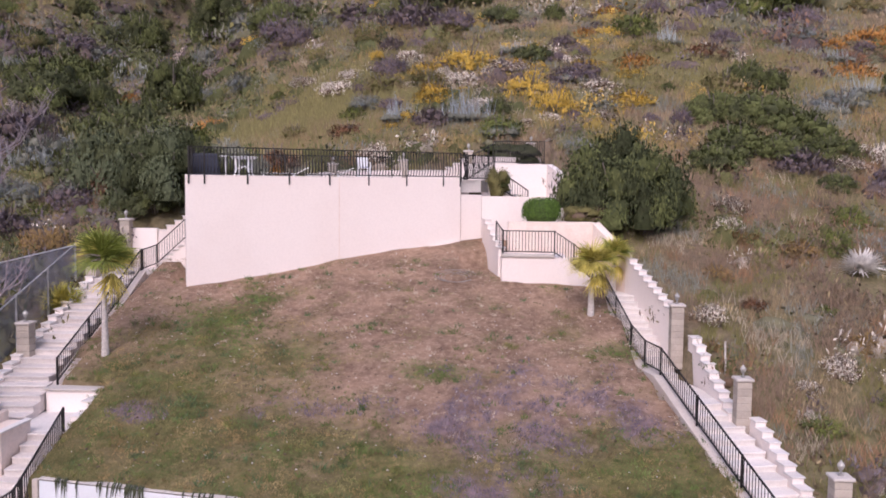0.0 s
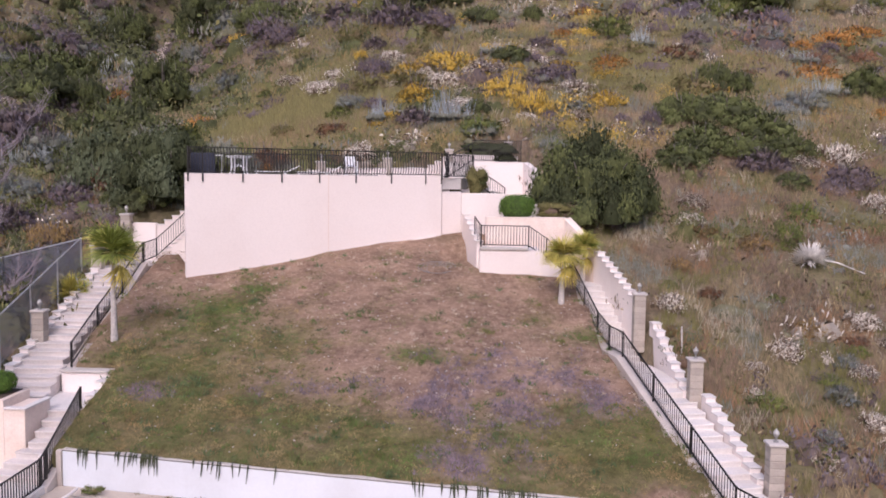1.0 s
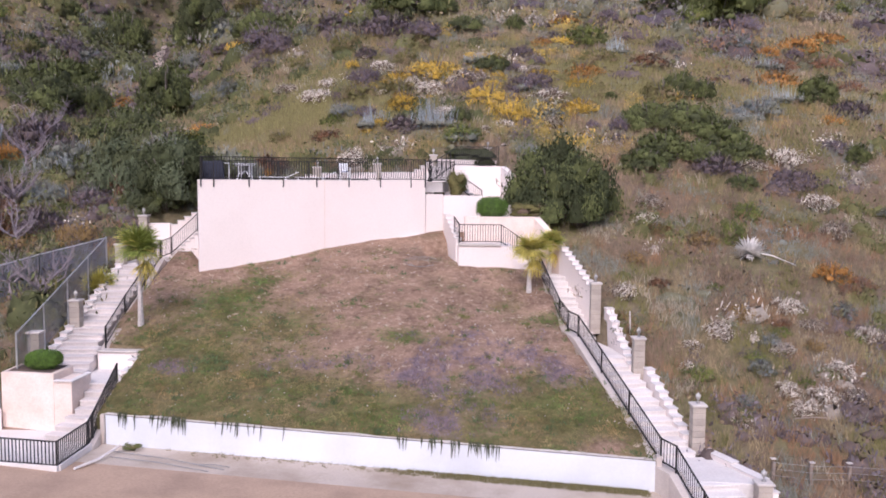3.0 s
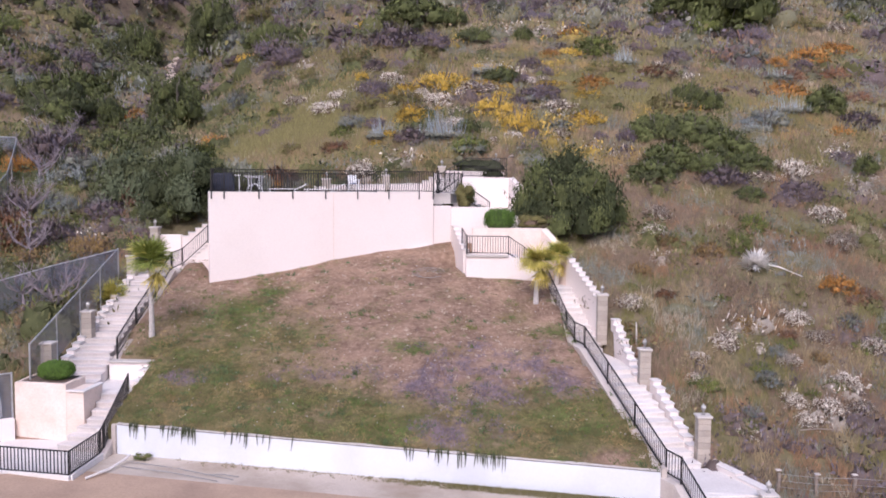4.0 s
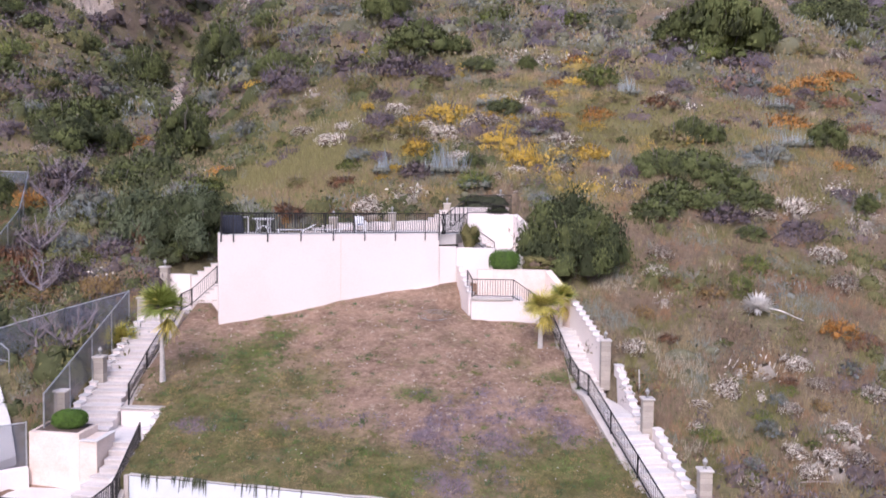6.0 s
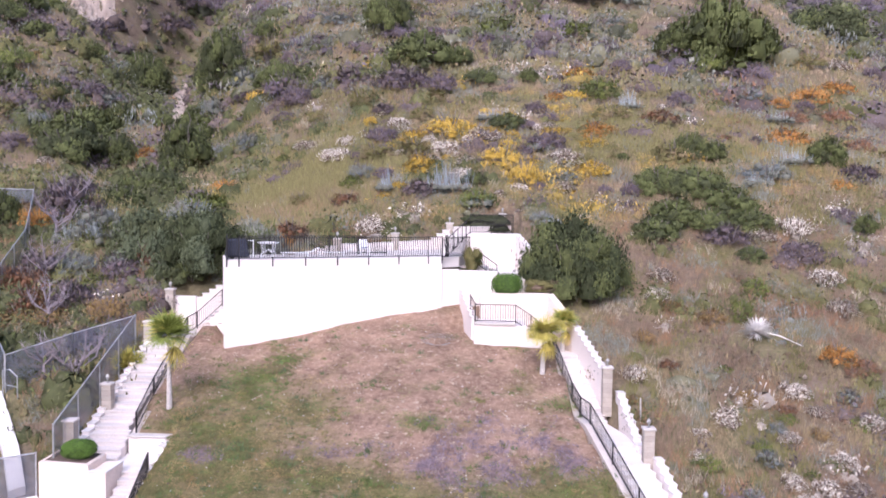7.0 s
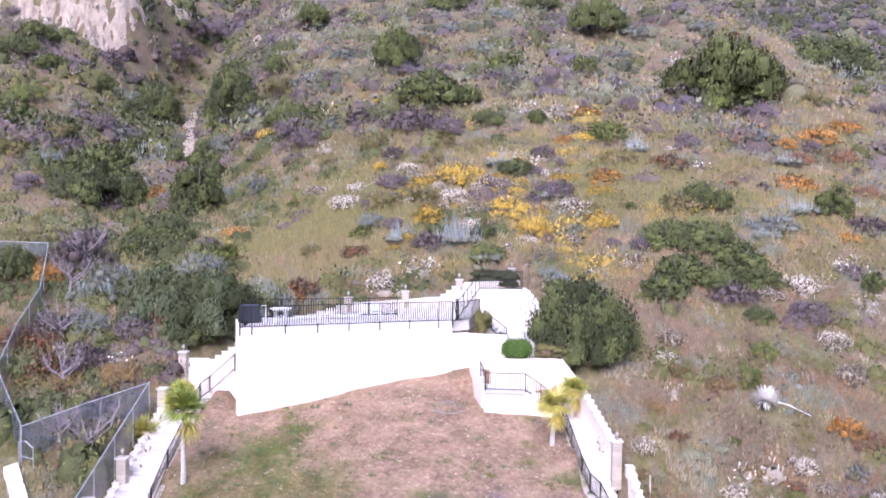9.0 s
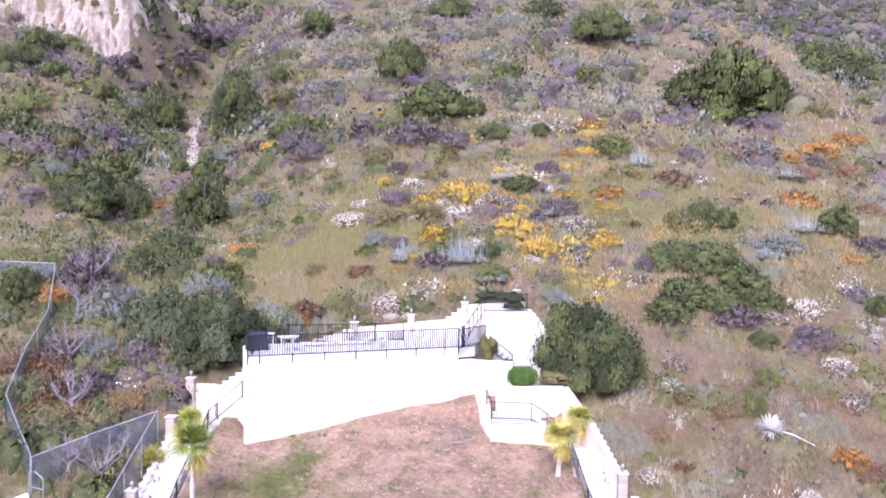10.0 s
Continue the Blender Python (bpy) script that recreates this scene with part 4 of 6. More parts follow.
def shrub(kind, x, y, r, squash=1.0, sink=0.06):
    label, meshes = KINDS[kind]
    th = thing("shrub", (x, y, ground_at(x, y) - sink * r), label, "shrub", kind + " shrubs")
    for nm, me in (("trunk", turn_of.choice(STEMS)), ("crown", turn_of.choice(meshes))):
        ob = new(nm, me)
        ob.parent = th
        ob.scale = (r * turn_of.uniform(0.92, 1.08), r, r * squash * 1.25)
        ob.rotation_mode = "ZYX"
        ob.rotation_euler = (radians(19), 0, turn_of.uniform(0, math.tau))
    return th


SHRUBS = []
# hillside above the terrace: x, y, radius, height
SHRUBS.append(("dark", [(-65.6, 108.4, 3.9, 1.01), (-52.4, 127.2, 4.7, 1.5), (-30.6, 96.5, 3.7, 1.82), (-49.8, 123.9, 2.8, 1.1), (-43.4, 95.0, 2.3, 1.46), (-25.2, 65.9, 2.7, 1.9), (-25.4, 62.7, 1.5, 1.37), (-37.7, 69.1, 3.9, 0.93), (-37.8, 79.7, 2.2, 1.33), (-5.6, 141.5, 5.0, 0.9), (10.5, 143.0, 4.5, 0.9), (1.0, 73.1, 1.9, 0.9), (49.4, 111.4, 6.3, 0.9), (3.2, 59.5, 1.8, 0.9), (0.6, 47.4, 1.1, 1.23), (-23.8, 53.5, 3.0, 1.1), (-22.9, 46.4, 1.6, 1.15), (-27.8, 79.2, 1.8, 1.57), (-51.0, 123.2, 4.2, 1.57), (-32.2, 96.4, 2.7, 1.9), (-25.4, 67.9, 2.4, 1.82), (-38.8, 71.4, 3.3, 1.4)]))
SHRUBS.append(("dark", [(-14.3, 34.0, 1.3, 1.15), (-15.6, 34.4, 1.2, 1.1), (-12.9, 34.8, 1.2, 1.3), (-14.5, 35.8, 1.5, 1.2)]))
SHRUBS.append(("dark", [(-34.8, 72.6, 2.7, 1.5), (-48.6, 87.1, 2.7, 1.15), (-27.5, 92.7, 2.0, 1.5)]))
SHRUBS.append(("green", [(-67.4, 118.1, 3.0, 1.4), (-59.8, 107.3, 2.6, 1.1), (-54.5, 112.6, 2.1, 1.4), (-35.1, 113.9, 3.3, 1.3), (-26.2, 100.6, 2.2, 1.37), (-53.0, 84.7, 3.1, 1.01), (-40.9, 80.5, 4.4, 1.04), (-40.1, 70.5, 2.3, 1.15), (-30.2, 84.0, 2.5, 1.4), (-19.4, 77.2, 2.8, 1.4), (-26.4, 124.5, 3.4, 1.37), (-9.9, 93.6, 3.5, 1.75), (-5.0, 81.0, 4.5, 0.98), (-1.4, 82.2, 2.1, 1.16), (-16.4, 76.7, 2.0, 1.34), (5.8, 73.8, 1.1, 1.7), (17.6, 120.6, 5.5, 1.13), (29.3, 92.3, 6.4, 1.42), (24.1, 91.6, 3.0, 1.68), (33.5, 93.3, 3.2, 1.9), (28.3, 91.2, 4.0, 1.23), (16.5, 54.0, 1.8, 1.42)]))
SHRUBS.append(("green", [(18.2, 53.8, 1.2, 1.47), (12.9, 46.7, 2.2, 0.97), (15.3, 46.5, 2.4, 0.9), (16.5, 43.2, 2.0, 1.06), (17.2, 41.4, 1.6, 0.9), (12.7, 41.9, 2.1, 0.9), (11.1, 39.9, 1.6, 0.9), (14.6, 41.1, 1.6, 0.9), (26.2, 53.1, 1.7, 1.48), (5.1, 39.9, 1.2, 0.95), (15.9, 37.4, 1.0, 0.9), (23.7, 40.9, 0.8, 1.72), (82.0, 209.7, 4.6, 1.1), (-28.4, 40.9, 1.5, 1.7)]))
SHRUBS.append(("bright", [(30.1, 90.5, 4.2, 0.9), (26.4, 87.6, 2.3, 1.16), (12.2, 70.6, 2.4, 1.03), (26.7, 51.9, 0.7, 1.4), (-55.8, 93.7, 3.0, 0.9), (-19.4, 38.9, 0.9, 1.66), (-27.8, 80.4, 1.2, 1.5), (-19.4, 125.5, 1.8, 1.4), (3.2, 95.5, 2.6, 1.06), (-7.9, 48.9, 1.0, 1.1), (0.8, 44.3, 1.6, 0.9), (-17.8, 47.1, 2.1, 1.06), (-20.8, 39.1, 1.4, 1.2), (12.9, 98.0, 2.5, 0.93), (14.9, 33.6, 0.9, 1.19), (13.6, 31.4, 0.7, 1.57)]))
SHRUBS.append(("olive", [(-47.4, 84.1, 2.4, 1.23), (-47.5, 75.3, 2.3, 1.01), (-30.3, 45.8, 1.1, 1.04), (-9.3, 66.1, 1.6, 1.46), (-6.8, 53.4, 1.6, 0.9), (-3.9, 53.9, 1.6, 1.0), (-3.9, 62.5, 1.2, 1.28), (-8.4, 110.8, 2.5, 1.27), (-23.6, 89.9, 2.5, 1.69), (-13.3, 65.5, 1.5, 0.9), (-11.2, 47.3, 1.1, 0.9), (39.6, 91.8, 2.3, 0.9), (15.2, 53.5, 2.1, 0.9), (12.2, 64.1, 1.9, 0.9), (-9.5, 64.9, 1.1, 1.9), (-15.8, 73.1, 1.5, 1.1)]))
SHRUBS.append(("yellow", [(-1.4, 58.4, 2.5, 0.9), (-3.2, 50.3, 1.5, 1.31), (2.7, 51.7, 2.2, 0.9), (4.0, 47.9, 1.5, 1.5), (-4.3, 57.5, 1.5, 0.9), (-8.1, 60.9, 0.7, 1.77), (8.8, 49.9, 1.6, 0.9), (9.6, 55.6, 1.3, 0.9), (-10.5, 81.0, 1.2, 1.2), (9.7, 69.9, 1.4, 0.9), (-22.4, 79.6, 1.5, 1.13), (-0.0, 58.6, 1.2, 0.98), (6.8, 58.2, 1.2, 0.9)]))
SHRUBS.append(("orange", [(11.0, 78.6, 2.0, 0.9), (10.2, 58.6, 1.7, 0.9), (26.2, 61.2, 2.3, 0.9), (35.0, 79.5, 2.7, 0.9), (39.7, 84.0, 2.2, 0.9), (-18.6, 55.2, 1.3, 1.03), (-31.2, 71.9, 1.2, 1.9), (-10.9, 38.8, 0.8, 1.4), (25.2, 47.8, 1.1, 0.9), (-25.6, 40.3, 0.9, 1.73), (-44.8, 117.5, 0.9, 1.9), (31.1, 77.2, 1.4, 1.23), (7.7, 68.1, 1.2, 0.9)]))
SHRUBS.append(("white", [(-9.5, 56.9, 1.0, 0.98), (-10.0, 54.7, 1.4, 0.9), (-13.1, 59.1, 1.1, 0.98), (-1.7, 54.6, 1.3, 0.9), (1.3, 56.3, 1.6, 0.9), (0.0, 51.3, 1.1, 0.9), (7.1, 52.4, 1.7, 0.9), (-5.8, 41.0, 0.9, 1.05), (19.3, 40.8, 1.3, 1.16), (17.3, 39.7, 1.0, 0.9), (43.1, 92.2, 2.0, 0.9), (-37.3, 63.9, 0.9, 1.02), (3.5, 46.7, 0.8, 0.9), (-4.9, 58.8, 0.9, 0.9), (-57.2, 106.9, 1.7, 0.9), (-7.4, 62.9, 0.6, 1.23), (-2.5, 52.1, 0.8, 0.9), (9.8, 32.8, 0.8, 1.28)]))
SHRUBS.append(("purple", [(-6.1, 71.6, 3.2, 0.9), (-2.8, 70.8, 2.3, 0.9), (-9.1, 91.8, 2.0, 1.1), (-16.5, 71.3, 2.1, 1.15), (-17.8, 91.2, 1.7, 1.21), (-12.7, 86.1, 1.4, 0.99), (-7.2, 63.2, 1.2, 1.1), (-4.4, 92.6, 1.7, 0.9), (7.9, 88.9, 1.2, 1.46), (37.3, 94.6, 1.2, 1.9), (31.7, 87.3, 2.6, 0.9), (15.6, 90.4, 2.0, 1.1), (33.3, 76.3, 1.2, 1.3), (20.0, 72.5, 1.6, 1.1), (-6.7, 56.7, 1.6, 1.06), (6.1, 55.4, 1.9, 0.9), (5.8, 64.2, 1.4, 1.1), (10.7, 45.8, 0.8, 1.9), (10.3, 43.8, 0.9, 1.05), (13.2, 41.9, 1.2, 0.96), (15.2, 39.3, 1.6, 0.9), (27.0, 49.4, 1.6, 1.06)]))
SHRUBS.append(("purple", [(-41.5, 66.8, 1.5, 1.05), (-35.3, 71.0, 2.3, 0.9), (-3.0, 46.2, 1.5, 0.9), (18.8, 37.6, 1.5, 0.9), (-18.3, 34.5, 1.2, 1.06), (-56.0, 170.5, 4.7, 1.22), (-56.7, 151.4, 4.4, 1.15), (-58.4, 163.1, 3.6, 1.5), (-61.5, 129.7, 3.9, 0.9), (-45.5, 158.3, 4.0, 0.93), (-48.6, 98.4, 2.6, 0.9), (-45.1, 81.9, 2.4, 0.9), (-78.7, 131.2, 2.1, 1.1), (-16.9, 68.1, 1.3, 0.98), (-18.6, 126.7, 1.3, 1.19), (23.1, 42.8, 1.1, 0.9), (-18.3, 75.1, 2.9, 0.99), (-11.6, 73.0, 2.3, 0.9), (-26.0, 44.2, 1.4, 1.4)]))
SHRUBS.append(("sage", [(3.6, 129.4, 2.4, 0.98), (-0.3, 102.0, 2.2, 1.1), (27.6, 76.3, 2.7, 0.9), (20.7, 49.1, 1.9, 0.98), (-25.6, 87.3, 1.8, 1.9), (-29.5, 86.9, 1.8, 1.9), (-14.0, 73.0, 1.4, 1.28), (-7.5, 50.4, 1.3, 0.96), (4.6, 41.5, 0.9, 1.33), (-21.3, 34.9, 1.2, 1.27), (-19.1, 64.5, 1.3, 1.59), (-22.2, 66.4, 1.1, 1.54), (-46.9, 99.7, 3.1, 0.9), (-43.8, 74.4, 2.2, 0.9), (6.6, 47.7, 1.4, 0.9), (32.8, 117.5, 2.6, 0.9), (23.0, 117.7, 2.5, 0.9), (-17.1, 99.3, 2.2, 0.9), (-4.8, 121.0, 2.2, 0.9), (-55.0, 123.2, 2.2, 0.9), (20.1, 109.6, 1.9, 0.9)]))
SHRUBS.append(("rust", [(-10.3, 39.9, 1.3, 1.27), (-17.2, 35.8, 1.1, 1.66), (-24.5, 33.3, 1.5, 1.03), (-22.2, 32.9, 1.2, 1.27), (31.7, 60.1, 1.4, 1.19), (16.5, 63.7, 2.1, 0.9), (-7.9, 45.9, 1.2, 0.9), (35.3, 74.4, 2.1, 0.9), (31.0, 73.2, 1.7, 0.9)]))
# near slopes beside the steps and the fences
SHRUBS.append(("bright", [(14.7, 33.1, 0.8, 0.7), (13.4, 31, 0.6, 0.7), (11.5, 26.8, 0.5, 0.7), (12.9, 20.5, 0.4, 0.7), (9.2, 20.9, 0.75, 0.7), (10.0, 18.6, 0.7, 0.7), (13.9, 20.9, 0.6, 0.7), (11.6, 22.0, 0.5, 0.7), (15.8, 23.3, 0.6, 0.7), (13.1, 23.6, 0.5, 0.7), (-21.4, 34.1, 0.8, 0.7), (-19.3, 33.6, 0.9, 0.7), (-18.2, 42.5, 1.4, 0.7), (-8.3, 42.8, 0.9, 0.7), (-16, 36, 1.2, 0.7)]))
SHRUBS.append(("orange", [(16.7, 27.6, 1.0, 1.2), (-10.4, 38.4, 0.75, 1.2), (-26.2, 40.8, 1.2, 1.3)]))
SHRUBS.append(("white", [(-5.6, 40.8, 1.0, 1.3), (7.5, 26.2, 0.7, 1.2), (10.6, 23.4, 0.7, 1.2), (13.9, 25.2, 0.7, 1.2), (14.4, 23.9, 0.5, 1.2), (12.7, 22.3, 0.55, 1.2), (18.6, 31.7, 0.9, 1.2), (10.5, 34.8, 0.8, 1.2), (19.0, 34.8, 0.9, 1.2), (13.1, 19.7, 0.6, 1.2), (12.0, 20.0, 0.55, 1.2), (9.9, 18.6, 0.45, 1.2), (8.9, 21.2, 0.4, 1.2), (14.3, 21.1, 0.55, 1.2), (14.2, 19.6, 0.55, 1.2), (9.4, 22.5, 0.45, 1.2), (16.3, 23.3, 0.65, 1.2), (12.2, 19.0, 0.5, 1.2), (10.3, 18.2, 0.45, 1.2)]))
SHRUBS.append(("purple", [(-24.9, 42.6, 2.3, 1.2), (-22.5, 34.2, 1.5, 1.2), (-26.3, 46.6, 1.6, 1.2), (-17.1, 27.8, 1.0, 1.2), (-19.5, 31.5, 1.4, 1.2)]))
SHRUBS.append(("sage", [(16.0, 24.8, 0.6, 1.3), (12.4, 22.8, 0.5, 1.3), (10.4, 19.2, 0.5, 1.3), (-21.1, 34.6, 1.0, 1.3), (-18.7, 35.3, 1.0, 1.3), (-22.3, 41.0, 1.2, 1.3), (-20.5, 34.8, 1.0, 1.3), (-21.4, 38.9, 1.9, 1.3), (-17.5, 43.0, 1.8, 1.3), (22.0, 33.6, 0.7, 1.3), (18.3, 22.8, 0.7, 1.3), (11.5, 21.0, 0.6, 1.3)]))
SHRUBS.append(("ochre", [(-17.2, 30.4, 1.2, 1.3), (-19.8, 30.0, 1.2, 0.9), (-21.4, 30.0, 1.1, 0.9), (-27.0, 41.9, 1.2, 1.3), (-27.8, 42.7, 0.9, 1.3), (12.0, 24.7, 0.7, 1.2), (14.0, 22.6, 0.5, 1.2), (7.2, 24.6, 0.4, 1.2), (8.5, 29.2, 0.6, 1.2), (12.0, 30.8, 0.9, 1.2), (10.2, 31.9, 0.7, 1.2)]))
SHRUBS.append(("rust", [(-17.6, 36.9, 1.2, 1.3), (-22.5, 32.9, 1.3, 1.3), (-21.2, 30.9, 1.2, 1.3), (16.9, 26.6, 0.5, 1.2), (13.2, 24.0, 0.5, 1.2), (9.2, 27.0, 0.5, 1.2), (17.6, 27.0, 0.8, 1.0)]))
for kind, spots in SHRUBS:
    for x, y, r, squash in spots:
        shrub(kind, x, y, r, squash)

# flowering shrubs crowded above the terrace, small shrubs sown between the large ones
some = random.Random(77)
flowers, sown = [], []
for i in range(64):
    x, y = some.gauss(2.5, 5.0), 54 + some.gauss(0, 5.0)
    if y < 45.5 or x < -8:
        continue
    kind = some.choice(("yellow", "yellow", "white", "white", "purple", "olive"))
    flowers.append((kind, x, y, some.uniform(0.45, 1.0), some.uniform(1.0, 1.5)))
taken = [(x, y, r) for kind, spots in SHRUBS for x, y, r, squash in spots]
for i in range(170):
    y = 46 + 100 * some.random() ** 1.2
    x = some.uniform(-0.56, 0.56) * (y + 8)
    r = (0.5 + 0.6 * some.random() ** 1.5) * (0.7 + y / 120)
    if math.hypot((x + 11.5) / 7, (y - 49) / 9) < 1 or any(math.hypot(x - a, y - b) < c + r for a, b, c in taken):
        continue
    taken.append((x, y, r))
    kind = some.choice(("purple", "purple", "sage", "sage", "olive", "olive", "bright", "white", "green", "ochre", "rust" if x > 15 else "purple"))
    sown.append((kind, x, y, r * (0.75 if kind == "white" else 1.0), some.uniform(1.1, 1.6)))
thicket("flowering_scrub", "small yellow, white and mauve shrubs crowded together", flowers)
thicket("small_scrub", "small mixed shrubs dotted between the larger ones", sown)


def tree(name, label, at, r, height, colour, second, lobes, leaves, leaf, seed, trunk_h, tall=1.0):
    """A broad bush or tree: forked trunk, limbs and a crown of many lobes."""
    th = thing(name, at, label, name.split("_")[-1])
    rr = random.Random(seed)
    part("trunk", tube([(0, 0, -0.3), (0.05, 0.02, trunk_h * 0.5), (0.0, 0.05, trunk_h)], [0.16, 0.12, 0.1], 8), BARK, th)
    for i in range(6):
        a = i * math.tau / 6 + rr.uniform(-0.3, 0.3)
        part("limb", tube([(0, 0.05, trunk_h * 0.8), (math.cos(a) * r * 0.3, math.sin(a) * r * 0.3, height * 0.4), (math.cos(a) * r * 0.6, math.sin(a) * r * 0.6, height * 0.62)], [0.09, 0.06, 0.025], 6), BARK, th)
    me = crown_mesh("crown", seed, colour, lobes, leaves, leaf, tall, second)
    ob = new("crown", me)
    ob.parent = th
    ob.scale = (r, r, height / (0.95 * tall))
    return th


tree("round_tree", "large round dark green evergreen beside the stucco walls", (5.75, 34.1, 5.1), 3.45, 6.6, "evergreen", "green", 90, 250, 0.036, 101, 1.0)
tree("evergreen_tree", "dark green evergreen crowding the end of the terrace", (-13.9, 34.8, 6.2), 2.8, 5.3, "evergreen", "laurel", 70, 230, 0.038, 102, 1.0)
tree("evergreen_tree", "dark green evergreen behind the terrace steps", (-17.6, 37.0, 6.8), 2.6, 4.4, "laurel", "dark", 50, 150, 0.065, 103, 0.8)
tree("evergreen_tree", "grey-green tree behind the turning steps", (-11.6, 36.6, 7.0), 1.9, 3.6, "sage", "green", 36, 170, 0.065, 104, 0.8)


def clipped_bush(label, at, rx, ry, h, seed):
    """A bush clipped to one dense rounded body."""
    th = thing("clipped_bush", at, label, "bush")
    r = np.random.RandomState(seed)
    u = r.normal(0, 1, (4200, 3))
    u[:, 2] = np.abs(u[:, 2]) - 0.35
    u /= np.linalg.norm(u, axis=1)[:, None]
    body = np.sign(u) * np.abs(u) ** 0.8
    pos = body * np.array([rx, ry, h * 0.55]) * r.uniform(0.86, 1.03, (4200, 1)) + np.array([0, 0, h * 0.45])
    v, nrm = (q.reshape(-1, 3) for q in leaf_quads(pos, u + np.array([0, 0, 0.2]), r.uniform(0.035, 0.07, 4200), r.uniform(0.025, 0.045, 4200), r))
    v[:, 2] = np.maximum(v[:, 2], 0.01)
    k = np.repeat(np.array(PALETTE["hedge"]) * r.uniform(0.75, 1.25, (4200, 1)), 4, 0)
    a = (v, np.arange(len(v)).reshape(-1, 4), k)
    bm = lathe([(0.02, 0.0), (0.62, 0.02), (0.84, 0.3), (0.84, 0.62), (0.6, 0.86), (0.02, 0.95)], 14)
    bmesh.ops.scale(bm, vec=(rx, ry, h), verts=bm.verts)
    part("inner_foliage", bm, plain("dark_foliage", (0.05, 0.085, 0.02), 0.9), th)
    part("crown", raw_mesh("crown", v, a[1], a[2], nrm), LEAF, th)
    part("trunk", join(*[tube([(0.02 * i, 0, -0.05), (rx * 0.4 * math.cos(i * 1.6), ry * 0.4 * math.sin(i * 1.6), h * 0.6)], [0.025, 0.01], 5) for i in range(4)]), BARK, th)
    return th


def hedge_bush(name, label, at, rx, ry, h, colour, second, seed, lobes=34, leaves=110, leaf=0.05, category="bush"):
    """A clipped bush, rounded at the corners."""
    th = thing(name, at, label, category)
    r = np.random.RandomState(seed)
    g = r.uniform(-1, 1, (lobes, 3))
    c = np.stack([g[:, 0] * rx * 0.68, g[:, 1] * ry * 0.68, h * 0.45 + g[:, 2] * h * 0.3], 1)
    col = np.tile(np.array(PALETTE[colour]), (lobes, 1)) * r.uniform(0.8, 1.25, (lobes, 1))
    pick = r.uniform(0, 1, lobes) < 0.35
    col[pick] = np.array(PALETTE[second])
    v, f, k, nrm = cloud(c, np.tile(np.array([rx * 0.42, ry * 0.42, h * 0.30]), (lobes, 1)), leaves, np.full(lobes, leaf), col, r, 0.6, middle=np.array([0, 0, h * 0.3]))
    v[:, 2] = np.maximum(v[:, 2], 0.01)
    me = raw_mesh("crown", v, f, k, nrm)
    part("crown", me, LEAF, th)
    part("trunk", join(*[tube([(0.02 * i, 0, -0.05), (rx * 0.4 * math.cos(i * 1.6), ry * 0.4 * math.sin(i * 1.6), h * 0.6)], [0.025, 0.01], 5) for i in range(4)]), BARK, th)
    return th


PALETTE["hedge"] = (0.095, 0.165, 0.032)
clipped_bush("clipped bright green bush on the lower planter", (2.2, 31.35, 6.72), 0.76, 0.52, 1.08, 111)
clipped_bush("clipped green bush filling the low planter", (-13.22, 18.72, 2.165), 0.58, 0.46, 0.62, 112)
hedge_bush("planter_bush", "tall loose olive-green bush in the upper planter", (0.5, 33.3, 7.68), 0.56, 0.5, 1.35, "olive", "green", 113)
hedge_bush("planter_bush", "small dark bush at the planter corner", (1.62, 33.05, 7.36), 0.28, 0.25, 0.5, "dark", "brown", 114, 12, 60)
hedge_bush("planter_bush", "brownish low spreading bush in the lower planter", (4.0, 31.95, 6.72), 0.95, 0.45, 0.75, "olive", "brown", 115)
hedge_bush("dark_hedge", "dark clipped hedge behind the highest fence", (1.2, 42.3, 9.3), 1.75, 0.45, 1.2, "evergreen", "dark", 118)
hedge_bush("planter_bush", "leggy pale shrub on the block coping", (-13.5, 20.05, 2.0), 0.2, 0.2, 0.3, "olive", "brown", 116, 8, 40)


# ---- wild cover on the slopes, too much to count ----
def spread(n, y0, y1, half, keep, seed, power=1.0):
    """Random spots in a wedge that opens with distance."""
    r = np.random.RandomState(seed)
    y = y0 + (y1 - y0) * r.uniform(0, 1, n) ** power
    x = r.uniform(-1, 1, n) * (half * (y + 14)) + 0.0
    ok = keep(x, y)
    return x[ok], y[ok]


def off_site(x, y):
    """True on the wild slopes, away from lawn, steps, terrace and yard."""
    cheek = np.interp(y, [12, 17.1, 21.2, 25.3, 29.0, 31, 33, 37, 41, 43.2], [10.2, 8.6, 7.5, 6.75, 5.8, 5.6, 5.6, 4.3, 3.6, 3.4])
    left = np.interp(y, [14, 18, 28, 33, 36.3, 38.2, 40.5, 43], [-15.4, -14.9, -14.9, -15.0, -7.5, -4.2, -1.2, -1.2])
    right_ok = (x > cheek) & (y > 13.5)
    left_ok = (x < left) & (y > 19.0 + 0.0 * x)
    bare = ((np.abs(x + 79) < 19 + 2 * np.sin(y * 1.7)) & (y > 130.5) & (y < 143) & (np.sin(x * 1.3 + 2 * y) < 0.75)) | ((np.abs(x + 40.2 + 0.32 * (y - 108)) < 1.6) & (y > 92) & (y < 142))
    near_rosette = (x - 13.75) ** 2 + ((y - 29.0) * 0.7) ** 2 < 1.3
    channel = (np.abs((x + 17.4) - 0.72 * (21.5 - y)) < 0.8) & (y < 24.6) & (x < -14)
    return (right_ok | left_ok | (y > 43.2)) & ~bare & ~near_rosette & ~channel


